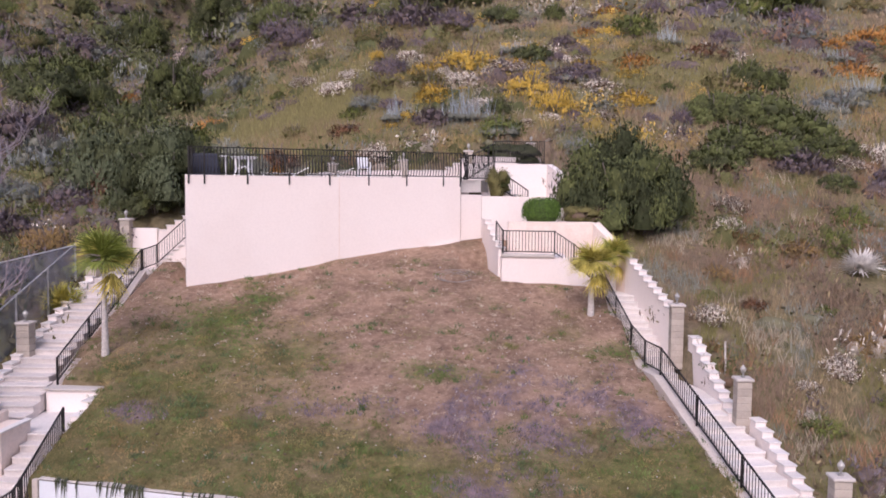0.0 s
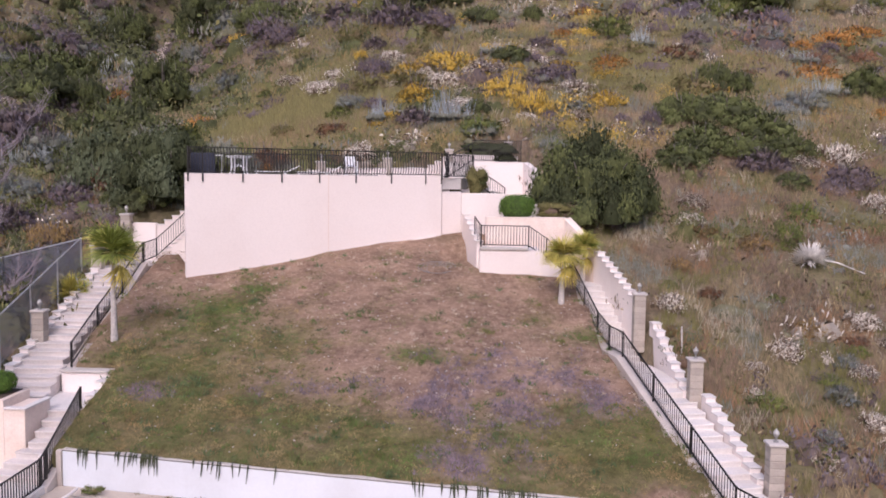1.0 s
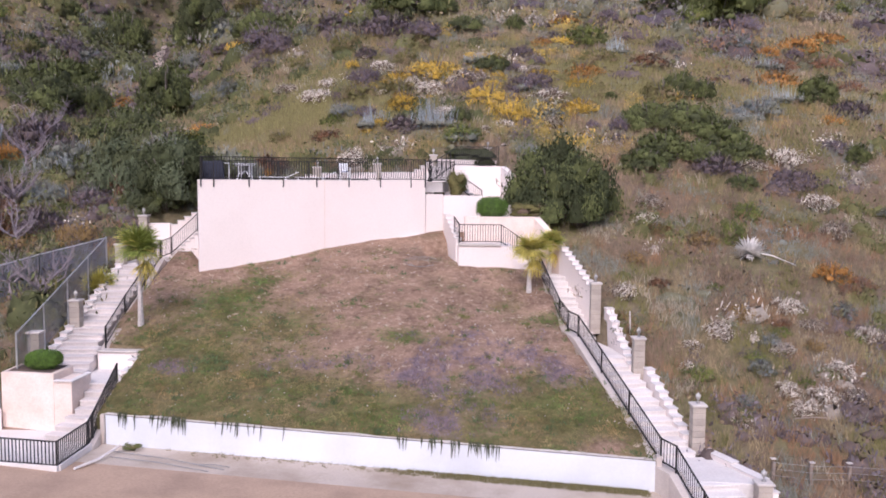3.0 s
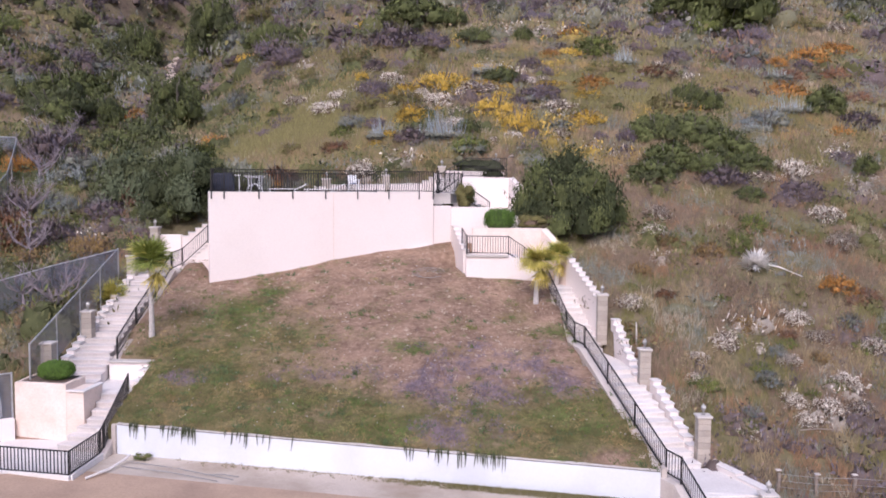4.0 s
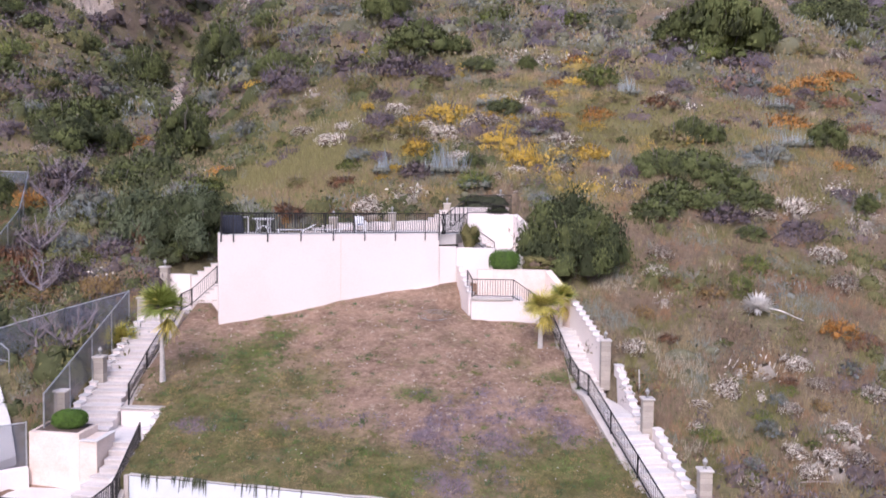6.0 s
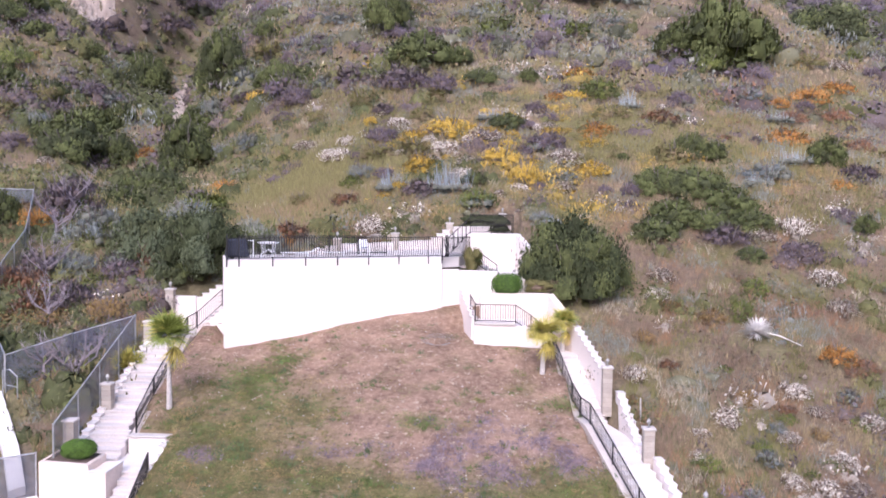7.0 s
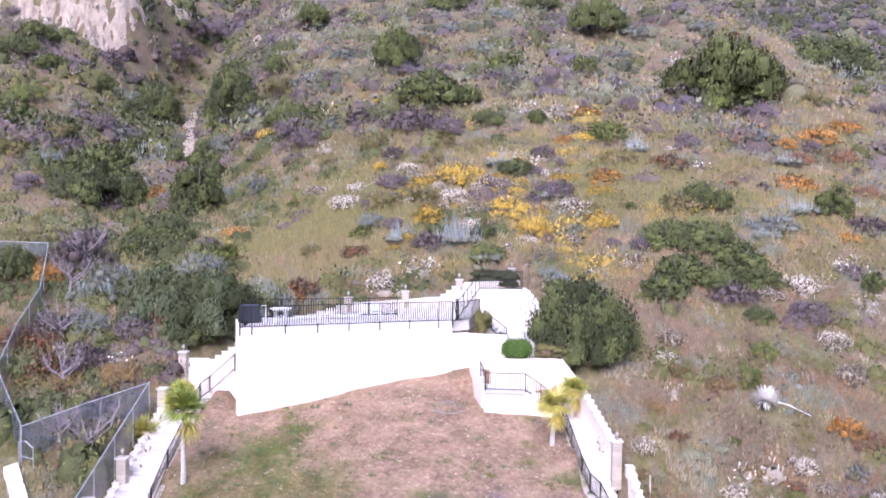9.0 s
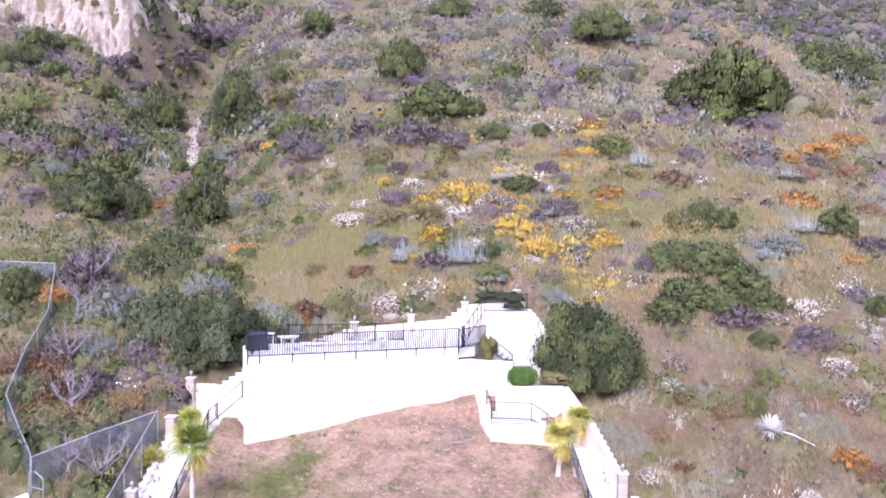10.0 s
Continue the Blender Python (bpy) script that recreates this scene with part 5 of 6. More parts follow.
def gully(x, y):
    axis = np.where(y < 90, -14 - 0.45 * (y - 40), -36.5 - 0.30 * (y - 90))
    return np.maximum(np.exp(-((x - axis + 3) / 14.0) ** 2) * step01(y, 26, 45), 0.8 * step01(-x, 13.5, 16.0) * step01(y, 60, 40))




def species(x, y, r):
    """A plant colour for every spot, by where it grows."""
    n = len(x)
    patch, patch2 = fbm(x, y, 9, 21, 3), fbm(x, y, 6, 22, 3)
    w = {k: np.full(n, 0.012) for k in ("dark", "olive", "tan", "brown", "yellow", "orange", "rust", "white", "purple", "sage", "green", "bluish", "straw")}
    low = (y < 40) & (x > 4)
    mid = blob(x, y, 1, 57, 14, 12)
    g = gully(x, y)
    up = step01(y, 58, 82)
    far = step01(y, 165, 200)
    w["tan"] += np.where(low, 0.55, 0.42) * (1 - g) * (1 - 0.45 * up) + 0.7 * blob(x, y, 30, 88, 20, 34)
    w["straw"] += np.where(low, 0.22, 0.10) * (1 - g)
    w["brown"] += np.where(low, 0.60, 0.10)
    w["olive"] += np.where(low, 0.30, 0.65) * (1 - 0.55 * up) + 1.5 * blob(x, y, -13, 50, 7, 9)
    w["white"] += np.where(low, 0.12 + 0.5 * blob(x, y, 14, 19, 6, 7), 0.05) + 0.40 * mid * (patch2 > 0)
    w["yellow"] += 0.70 * mid * (patch > 0) + 0.05 * (1 - g) * step01(y, 44, 50) * step01(y, 110, 80)
    w["purple"] += 0.16 + 0.45 * mid * (patch < 0) + (0.35 + 0.30 * (x < -5)) * up + 0.3 * g + 0.1 * low
    w["sage"] += 0.18 + 0.45 * up + 0.12 * g
    w["bluish"] += 0.16 * (patch2 > 0.1) + 0.10 * up + 0.08 * g
    w["dark"] += 1.8 * g + 0.12 * up
    w["green"] += 1.3 * g + 0.14 + 0.28 * low
    foot = low * step01(y, 20, 17)
    w["purple"] += 1.2 * foot
    w["tan"] *= 1 - 0.7 * foot
    w["dark"] += 0.9 * far
    w["purple"] += 0.8 * far
    w["tan"] *= 1 - 0.8 * far
    w["straw"] *= 1 - 0.9 * far
    w["rust"] += 0.45 * blob(x, y, 29, 68, 9, 10) + 0.40 * low
    w["orange"] += 0.16 * blob(x, y, 29, 68, 9, 10) + 0.02 * low
    names = list(w)
    score = np.stack([np.log(w[k]) + 2.7 * fbm(x, y, 8.0 + (i % 3) * 3.0 + 0.04 * y.mean(), 60 + i, 3) for i, k in enumerate(names)], 1)
    score = score - 0.36 * np.log(-np.log(r.uniform(0.001, 0.999, score.shape)))
    return np.array(names)[score.argmax(1)]


TALL = {"tan": 0.7, "straw": 0.7, "olive": 0.75, "yellow": 0.7, "white": 0.75, "dark": 1.2, "green": 1.05}


MIXED = {"white": ("brown", 0.45), "yellow": ("olive", 0.35), "orange": ("brown", 0.3), "purple": ("brown", 0.18), "sage": ("olive", 0.15), "bluish": ("sage", 0.4), "rust": ("brown", 0.45), "straw": ("tan", 0.5), "dark": ("green", 0.3), "green": ("olive", 0.25), "tan": ("olive", 0.15), "brown": ("tan", 0.15), "olive": ("tan", 0.12), "far": ("dark", 0.3), "laurel": ("far", 0.3), "mauve": ("purple", 0.3)}


def cover(name, label, n, y0, y1, half, r0, r1, leaves, leaf, seed, power=1.0, keep=off_site, lobes=2, pool=None):
    """Scrub too dense to count: each plant is a few joined heaps of leaves."""
    r = np.random.RandomState(seed)
    x, y = spread(n, y0, y1, half, keep, seed + 1, power)
    free = r.uniform(0, 1, len(x)) > 0.97 * np.minimum(1, 1.5 * blob(x, y, -11.5, 49, 6.5, 8.5) + 0.6 * blob(x, y, 14, 58, 8, 5))
    x, y = x[free], y[free]
    kind = species(x, y, r) if pool is None else r.choice(pool, len(x))
    rad = (r0 + (r1 - r0) * r.uniform(0, 1, len(x)) ** 1.5) * np.array([0.8 if k in ("tan", "straw") else 1.1 for k in kind])
    tall = np.array([TALL.get(k, 0.9) for k in kind]) * r.uniform(0.75, 1.2, len(x))
    col = np.array([PALETTE[k] for k in kind]) * r.uniform(0.74, 1.26, (len(x), 1))
    col = 0.85 * col + 0.15 * np.array((0.20, 0.165, 0.11))
    second = np.array([PALETTE[MIXED[k][0]] for k in kind]) * r.uniform(0.8, 1.2, (len(x), 1))
    share = np.array([MIXED[k][1] for k in kind])
    pack = lambda v: np.repeat(v, lobes, 0)
    x, y, rad, tall, col, second, share = (pack(v) for v in (x, y, rad, tall, col, second, share))
    m = len(x)
    a, d = r.uniform(0, math.tau, m), 0.6 * rad * np.sqrt(r.uniform(0, 1, m))
    x, y, rad = x + np.cos(a) * d, y + np.sin(a) * d, rad * r.uniform(0.5, 0.9, m)
    col = col * r.uniform(0.85, 1.15, (m, 1))
    c = np.stack([x, y, ground(x, y) - 0.05 * rad], 1)
    soft = pack(np.array([k in ("tan", "straw", "olive", "brown", "rust", "bluish") for k in kind]))
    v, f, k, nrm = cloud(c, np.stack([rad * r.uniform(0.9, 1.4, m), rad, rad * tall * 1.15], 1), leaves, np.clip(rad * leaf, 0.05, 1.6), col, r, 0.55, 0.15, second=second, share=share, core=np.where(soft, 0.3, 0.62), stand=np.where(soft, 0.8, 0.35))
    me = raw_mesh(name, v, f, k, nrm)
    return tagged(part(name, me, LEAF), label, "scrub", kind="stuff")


cover("near_scrub", "low dry brown scrub and pale seed heads on the slope", 2050, 13.5, 46, 0.62, 0.25, 1.0, 48, 0.2, 201)
cover("hillside_scrub", "mixed grey, yellow and olive scrub on the hillside", 1950, 41, 80, 0.62, 0.45, 1.5, 50, 0.195, 203)
cover("upper_scrub", "grey-purple and green chaparral higher up the hill", 2600, 74, 205, 0.70, 0.9, 3.0, 40, 0.2, 205, 1.1)
cover("ridge_scrub", "dark chaparral on the farthest slopes", 1000, 165, 380, 0.62, 2.4, 6.0, 22, 0.27, 207, 1.2, pool=("far", "dark", "laurel", "mauve", "sage"))
cover("far_ridge_scrub", "grey-green chaparral on the ridge behind the pale crest", 2400, 150, 290, 0.62, 1.2, 3.8, 22, 0.25, 213, 1.0, lambda x, y: (x > 48) & ((x - 52) * 0.75 + (y - 118) * 0.55 > 14), pool=("far", "far", "dark", "laurel", "mauve", "mauve", "sage"))
cover("ridge_face_brush", "close dark grey-green brush on the shaded far ridge", 8200, 180, 285, 0.62, 1.3, 3.6, 24, 0.22, 231, 1.0, lambda x, y: (x > 48) & (x < 160), pool=("far", "far", "dark", "laurel", "mauve", "mauve", "sage", "bluish"))
cover("upper_brush", "mauve and grey-green brush thick on the upper hill", 900, 84, 190, 0.62, 1.3, 3.0, 46, 0.17, 233, 1.0, lambda x, y: (x > -32) & (x < 34), pool=("mauve", "far", "laurel", "purple", "sage", "bluish", "dark"))
cover("slope_scrub", "dark and grey brush on the steep earth round the cliff", 900, 96, 150, 0.62, 0.9, 2.4, 44, 0.2, 217, 1.0, lambda x, y: off_site(x, y) & (x > -95) & (x < -34))
cover("gully_head_brush", "dense dark green and mauve brush on the steep gully side", 2200, 95, 190, 0.62, 0.8, 2.3, 36, 0.22, 221, 1.0, lambda x, y: off_site(x, y) & (np.abs(x + 36.5 + 0.30 * (y - 90)) < 13), pool=("dark", "dark", "green", "laurel", "mauve", "sage", "purple"))
cover("gully_brush", "dense grey and green brush in the gully beside the fences", 1900, 20, 60, 0.62, 0.4, 1.5, 54, 0.19, 209, 0.8, lambda x, y: off_site(x, y) & (x < -14.9) & (y > 22))


def grass(name, label, x, y, h0, h1, count, colours, wide, seed, spread_=0.08, lean=0.4):
    r = np.random.RandomState(seed)
    c = np.stack([x, y, ground(x, y) - 0.01], 1)
    v, f, k, nrm = blades(c, r.uniform(h0, h1, len(x)), count, colours, r, lean, wide, spread_)
    me = raw_mesh(name, v, f, k, nrm)
    return tagged(part(name, me, LEAF), label, "grass", kind="stuff")


def meadow(x, y, size, seed, cols, r, jitter=0.28):
    """Grass colours in drifts: the strongest of several drifting fields at every spot."""
    s = np.stack([w + fbm(x, y, size, seed + i, 3) for i, (w, c) in enumerate(cols)], 1) + r.normal(0, jitter, (len(x), len(cols)))
    return np.array([c for w, c in cols])[s.argmax(1)] * (1 + 0.16 * fbm(x, y, size * 0.6, seed + 90, 3))[:, None] * r.uniform(0.92, 1.08, (len(x), 1))


r9 = np.random.RandomState(31)
x, y = spread(40000, 13.5, 50, 0.62, off_site, 41)
col = meadow(x, y, 5, 33, [(0.05, PALETTE["tan"]), (0.05, PALETTE["olive"]), (0.2, (0.225, 0.16, 0.108)), (-0.3, PALETTE["straw"]), (0.05, (0.255, 0.155, 0.088)), (-0.1, PALETTE["sage"])], r9, 0.16)
grass("wild_grass", "tall dry tan and brown wild grass", x, y, 0.2, 0.62, 5, col, 0.035, 42, 0.16)
x, y = spread(25000, 42, 100, 0.62, off_site, 43, 1.2)
col = meadow(x, y, 8, 73, [(0.15, (0.275, 0.205, 0.128)), (0.15, (0.23, 0.195, 0.083)), (-0.05, PALETTE["sage"]), (0.0, PALETTE["olive"]), (-0.1, (0.30, 0.212, 0.09)), (-0.4, PALETTE["straw"])], r9, 0.09)
open_field = 1.4 * blob(x, y, -11.5, 49, 7.5, 9.5) + 0.8 * blob(x, y, 14, 58, 9, 6) + 0.7 * blob(x, y, 20, 80, 9, 9)
col = np.where((r9.uniform(0, 1, len(x)) < open_field)[:, None], np.array((0.21, 0.188, 0.078)) * r9.uniform(0.85, 1.15, (len(x), 1)), col)
col = col * (1 - 0.16 * step01(y, 56, 72) * step01(x, 6, -4))[:, None]
grass("hill_grass", "olive and straw coloured grass between the shrubs", x, y, 0.3, 0.85, 5, col, 0.08, 44, 0.4)

x, y = spread(9000, 84, 165, 0.62, off_site, 143)
col = meadow(x, y, 12, 83, [(0.15, (0.275, 0.21, 0.135)), (0.1, (0.26, 0.21, 0.095)), (0.0, PALETTE["sage"]), (-0.1, PALETTE["brown"])], r9, 0.09)
col = col * (1 - 0.18 * step01(x, 14, 2))[:, None]
grass("upper_grass", "tan grass between the shrubs high on the hill", x, y, 0.4, 0.9, 4, col, 0.28, 144, 0.8)

x, y = spread(60000, 42, 70, 0.62, lambda x, y: off_site(x, y) & (np.random.RandomState(5).uniform(0, 1, len(x)) < 1.3 * blob(x, y, -11.5, 49, 7, 9) + 0.6 * blob(x, y, 14, 58, 8, 5)), 243)
dry = step01(y + 1.5 * fbm(x, y, 5, 66, 3), 51, 45)[:, None]
col = (dry * np.array((0.255, 0.185, 0.108)) + (1 - dry) * np.array((0.205, 0.182, 0.078))) * r9.uniform(0.85, 1.15, (len(x), 1))
grass("meadow_grass", "smooth olive-green grass in the open hollows", x, y, 0.25, 0.55, 4, col, 0.10, 244, 0.3)

# lawn: green turf, dry stubble, small purple flowers
lx, ly = r9.uniform(-12.6, 6.6, 60000), r9.uniform(15.4, 32.0, 60000)
face_y = 27.89 + 0.4247 * (lx + 10.76)
ok = on_lawn(lx, ly) & (ly > front_line(lx) + 0.12) & ((lx < -10.8) | (ly < face_y - 0.05)) & ((lx < 0.5) | (ly < 28.2)) & (ly < 30.4 + 0.0 * lx)
lx, ly = lx[ok], ly[ok]
gr, mv = greenness(lx, ly), mauve(lx, ly)
q = r9.uniform(0, 1, len(lx))
isg = q < gr * 0.85
col = meadow(lx, ly, 2.4, 171, [(0.08, (0.175, 0.157, 0.066)), (0.08, (0.225, 0.175, 0.083)), (0.0, (0.115, 0.140, 0.05)), (-0.15, (0.25, 0.178, 0.08))], r9, 0.12)
col = np.where((r9.uniform(0, 1, len(lx)) < lush(lx, ly))[:, None], np.array((0.115, 0.158, 0.045)), col)
col = col * (1 + 0.45 * fbm(lx, ly, 1.5, 178))[:, None]
grass("lawn_grass", "patchy short green and yellowed turf", lx[isg], ly[isg], 0.03, 0.09, 5, col[isg], 0.03, 45, 0.1, 0.9)
isd = (~isg) & (q < 0.62) & (r9.uniform(0, 1, len(lx)) < 0.45)
col = np.where((r9.uniform(0, 1, len(lx)) < 0.5)[:, None], (0.27, 0.185, 0.13), (0.38, 0.29, 0.21))
grass("dry_stubble", "sparse brown stubble on bare soil", lx[isd], ly[isd], 0.03, 0.08, 4, col[isd], 0.02, 46, 0.1, 0.9)
few = r9.uniform(0, 1, len(lx)) < 0.022 * (0.2 + gr)
col = meadow(lx, ly, 2.0, 271, [(0.0, (0.10, 0.135, 0.04)), (0.0, (0.15, 0.15, 0.05)), (-0.1, (0.085, 0.125, 0.055))], r9, 0.3)
grass("lawn_weeds", "taller green weed clumps in the turf", lx[few], ly[few], 0.08, 0.2, 16, col[few], 0.035, 145, 0.22, 0.8)
few = r9.uniform(0, 1, len(lx)) < 0.006 * (1.0 - gr)
grass("straw_tufts", "bleached straw tufts on the dry soil", lx[few], ly[few], 0.06, 0.14, 12, np.tile(np.array((0.46, 0.38, 0.29)), (few.sum(), 1)), 0.025, 146, 0.12, 0.9)
ism = r9.uniform(0, 1, len(lx)) < mv * 0.65
col = np.where((r9.uniform(0, 1, len(lx)) < 0.6)[:, None], (0.165, 0.130, 0.150), (0.22, 0.172, 0.192))
grass("purple_flowers", "small mauve wildflowers in the grass", lx[ism], ly[ism], 0.07, 0.15, 5, col[ism], 0.035, 47, 0.1, 0.6)


# ---- palms ----
def frond(length, droop, seed, colour, straps=30):
    """A fan leaf along +x: a bare stalk, then narrow straps spreading and bending over at their tips."""
    r = np.random.RandomState(seed)
    stalk = 0.22 * length
    v = [(0, -0.012, 0), (stalk, -0.009, 0.02), (stalk, 0.009, 0.026), (0, 0.012, 0.006)]
    f, c = [(0, 1, 2, 3)], [np.array(colour) * 0.9] * 4
    for i in range(straps):
        a = -1.25 + 2.5 * i / (straps - 1) + r.uniform(-0.08, 0.08)
        ln = length * 0.78 * (0.7 + 0.3 * math.cos(a)) * r.uniform(0.75, 1.1)
        side = np.array([-math.sin(a), math.cos(a), 0.0]) * 0.0125
        hang = droop * r.uniform(0.7, 1.4)
        pts = [np.array([stalk + math.cos(a) * ln * s_ * (1 - 0.12 * hang * s_), math.sin(a) * ln * s_ * (1 - 0.12 * hang * s_), 0.02 + ln * (0.08 * s_ - 0.5 * hang * s_ * s_)]) for s_ in (0.0, 0.35, 0.7, 1.0)]
        tone = np.array(colour) * r.uniform(0.7, 1.35)
        for j, (w0, w1) in enumerate(((0.6, 1.0), (1.0, 0.8), (0.8, 0.15))):
            k = len(v)
            v += [pts[j] - side * w0, pts[j + 1] - side * w1, pts[j + 1] + side * w1, pts[j] + side * w0]
            f.append((k, k + 1, k + 2, k + 3))
            c += [tone * (1 + 0.12 * j)] * 4
    me = raw_mesh("frond", np.array(v), np.array(f), np.array(c))
    me.materials.append(LEAF)
    return me


PALM_GREEN = [frond(1.0, 0.45, 301 + k, (0.20, 0.24, 0.055)) for k in range(3)]
PALM_GOLD = [frond(1.0, 0.8, 311 + k, (0.43, 0.38, 0.10)) for k in range(3)]
PALM_DEAD = [frond(1.0, 1.0, 321 + k, (0.52, 0.43, 0.11)) for k in range(2)]


def palm(label, at, height, lean, mix_gold, dead, seed, size=1.0, tilt=(-1.5, 0.35)):
    th = thing("palm_tree", at, label, "palm", "small palms")
    r = random.Random(seed)
    top = Vector((lean[0], lean[1], height))
    part("trunk", tube([(0, 0, -0.25), (0.01, 0, 0.3), (lean[0] * 0.2, lean[1] * 0.2, height * 0.45), (lean[0] * 0.6, lean[1] * 0.6, height * 0.75), tuple(top)], [0.13, 0.105, 0.085, 0.06, 0.045], 10), PALMTRUNK, th, "pale ringed trunk")
    for i in range(6):
        part("ring", tube([(lean[0] * 0.03 * i, 0, 0.16 + i * height * 0.07), (lean[0] * 0.03 * i, 0, 0.185 + i * height * 0.07)], [0.115 - 0.005 * i] * 2, 10), PALMTRUNK, th)
    part("crownshaft", tube([tuple(top - Vector((0, 0, 0.35))), tuple(top)], [0.075, 0.05], 8), plain("crownshaft", (0.20, 0.22, 0.07), 0.6), th, "green crownshaft")
    for i in range(44):
        me = r.choice(PALM_GOLD if r.random() < mix_gold else PALM_GREEN)
        ob = new("frond", me)
        ob.parent = th
        ob.location = top
        ob.rotation_euler = (r.uniform(-0.3, 0.3), r.uniform(*tilt), i * 2.4)
        ob.scale = [size * r.uniform(0.75, 1.05)] * 3
    for a in dead:
        ob = new("dead_frond", r.choice(PALM_DEAD))
        ob.parent = th
        ob.location = top - Vector((0, 0, 0.25))
        ob.rotation_euler = (r.uniform(-0.3, 0.3), r.uniform(0.5, 1.0), radians(a))
        ob.scale = [size * 0.95] * 3
        ob["label"] = "hanging yellow dead frond"
    return th


palm("small palm with green crown and yellow hanging fronds", (-11.5, 22.85, ground_at(-11.5, 22.85)), 2.85, (-0.05, 0.1), 0.15, (-25, -12, 0, 12), 5, 1.32, (-1.6, 0.15))
palm("small yellowing palm beside the concrete steps", (3.58, 26.35, ground_at(3.58, 26.35)), 1.75, (0.05, 0.05), 0.8, (-40, -15, 5, 15, -60, -5), 6, 1.1)
palm("small yellowing palm against the stained wall", (4.72, 29.2, 4.36), 1.35, (0.05, 0.0), 0.7, (-60, 20), 8, 1.0)
palm("young palm with golden fronds by the chain fence", (-14.55, 26.3, ground_at(-14.55, 26.3)), 0.25, (0.0, 0.0), 0.8, (-90, 60), 9, 1.25, (-1.7, -0.9))
palm("young yellow-green palm on the landing by the pillar", (-13.72, 29.0, 4.75), 0.25, (0.0, 0.0), 0.55, (-90, 60), 10, 1.05, (-1.7, -0.6))


# ---- dry yucca, bare trees ----
def burst(name, label, at, length, count, seed, category="plant"):
    th = thing(name, at, label, category)
    r = np.random.RandomState(seed)
    v, f, c = [], [], []
    for i in range(count):
        a, e = r.uniform(0, math.tau), math.asin(r.uniform(-0.25, 1.0))
        d = np.array([math.cos(a) * math.cos(e), math.sin(a) * math.cos(e), math.sin(e)])
        s = np.cross(d, [0.3, 0.5, 0.8])
        s = s / np.linalg.norm(s) * 0.034
        L = length * r.uniform(0.65, 1.1)
        k = len(v)
        v += [d * 0.05 - s, d * 0.05 + s, d * L * 0.6 + s * 0.8 + [0, 0, -0.02], d * L + [0, 0, -0.08 * L], d * L * 0.6 - s * 0.8 + [0, 0, -0.02]]
        f += [(k, k + 1, k + 2, k + 4), (k + 4, k + 2, k + 3, k + 3)]
    quads_ = [q for q in f if len(set(q)) == 4]
    tris_ = [(q[0], q[1], q[2]) for q in f if len(set(q)) == 3]
    bm = bmesh.new()
    vs = [bm.verts.new(p) for p in v]
    for q in quads_ + tris_:
        bm.faces.new([vs[i] for i in q])
    part("leaf_rosette", bm, STRAW, th)
    return th


yucca = burst("dry_yucca", "bleached white dead yucca rosette on the slope", (13.75, 29.5, ground_at(13.75, 29.5) + 0.25), 0.9, 340, 51)
part("fallen_stalk", tube([(0.1, -0.1, 0.1), (0.9, -0.5, -0.05), (1.75, -1.0, -0.42)], [0.035, 0.03, 0.02], 6), STRAW, yucca)


def spears(at, count, h, spread_r, colour, seed):
    """A clump of upright grey-blue stems."""
    r = np.random.RandomState(seed)
    th = thing("spear_plant", at, "tall grey-green clump of upright stems", "plant", "upright stem clumps")
    a, d = r.uniform(0, math.tau, count), spread_r * np.sqrt(r.uniform(0, 1, count))
    c = np.stack([np.cos(a) * d, np.sin(a) * d, np.full(count, -0.1)], 1)
    v, f, k, nrm = blades(c, h * (1.1 - 0.6 * (d / spread_r) ** 2) * r.uniform(0.5, 1.0, count), 3, np.tile(np.array(colour), (count, 1)), r, 0.22, 0.07, 0.12, 0.3)
    part("foliage", raw_mesh("foliage", v, f, k, nrm), LEAF, th)
    v, f, k, nrm = cloud(np.stack([c[:, 0], c[:, 1], np.full(count, 0.1)], 1), np.full((count, 3), 0.3), 10, np.full(count, 0.16), np.tile(np.array(PALETTE["sage"]), (count, 1)), r)
    part("undergrowth", raw_mesh("undergrowth", v, f, k, nrm), LEAF, th)


SPEARS = [(-1.1, 46.9, 2.5, 1.7), (-5.0, 47.5, 1.8, 1.2), (2.3, 61.2, 1.8, 1.5), (14.5, 67.6, 2.5, 1.1), (23.9, 53.7, 1.8, 1.9), (5.4, 55.1, 1.2, 1.1), (0.8, 44.4, 1.4, 1.3), (5.2, 41.0, 1.3, 0.7), (28.4, 71.7, 1.8, 2.1), (-23.0, 38.5, 1.6, 1.2), (19.7, 48.3, 1.5, 1.1)]
for i, (x, y, h, s) in enumerate(SPEARS):
    spears((x, y, ground_at(x, y)), int(26 + 14 * s), h, s, [(0.25, 0.28, 0.29), (0.28, 0.31, 0.30), (0.13, 0.19, 0.15)][(0, 0, 1, 1, 1, 0, 2, 0, 1, 1, 1)[i]], 400 + i)


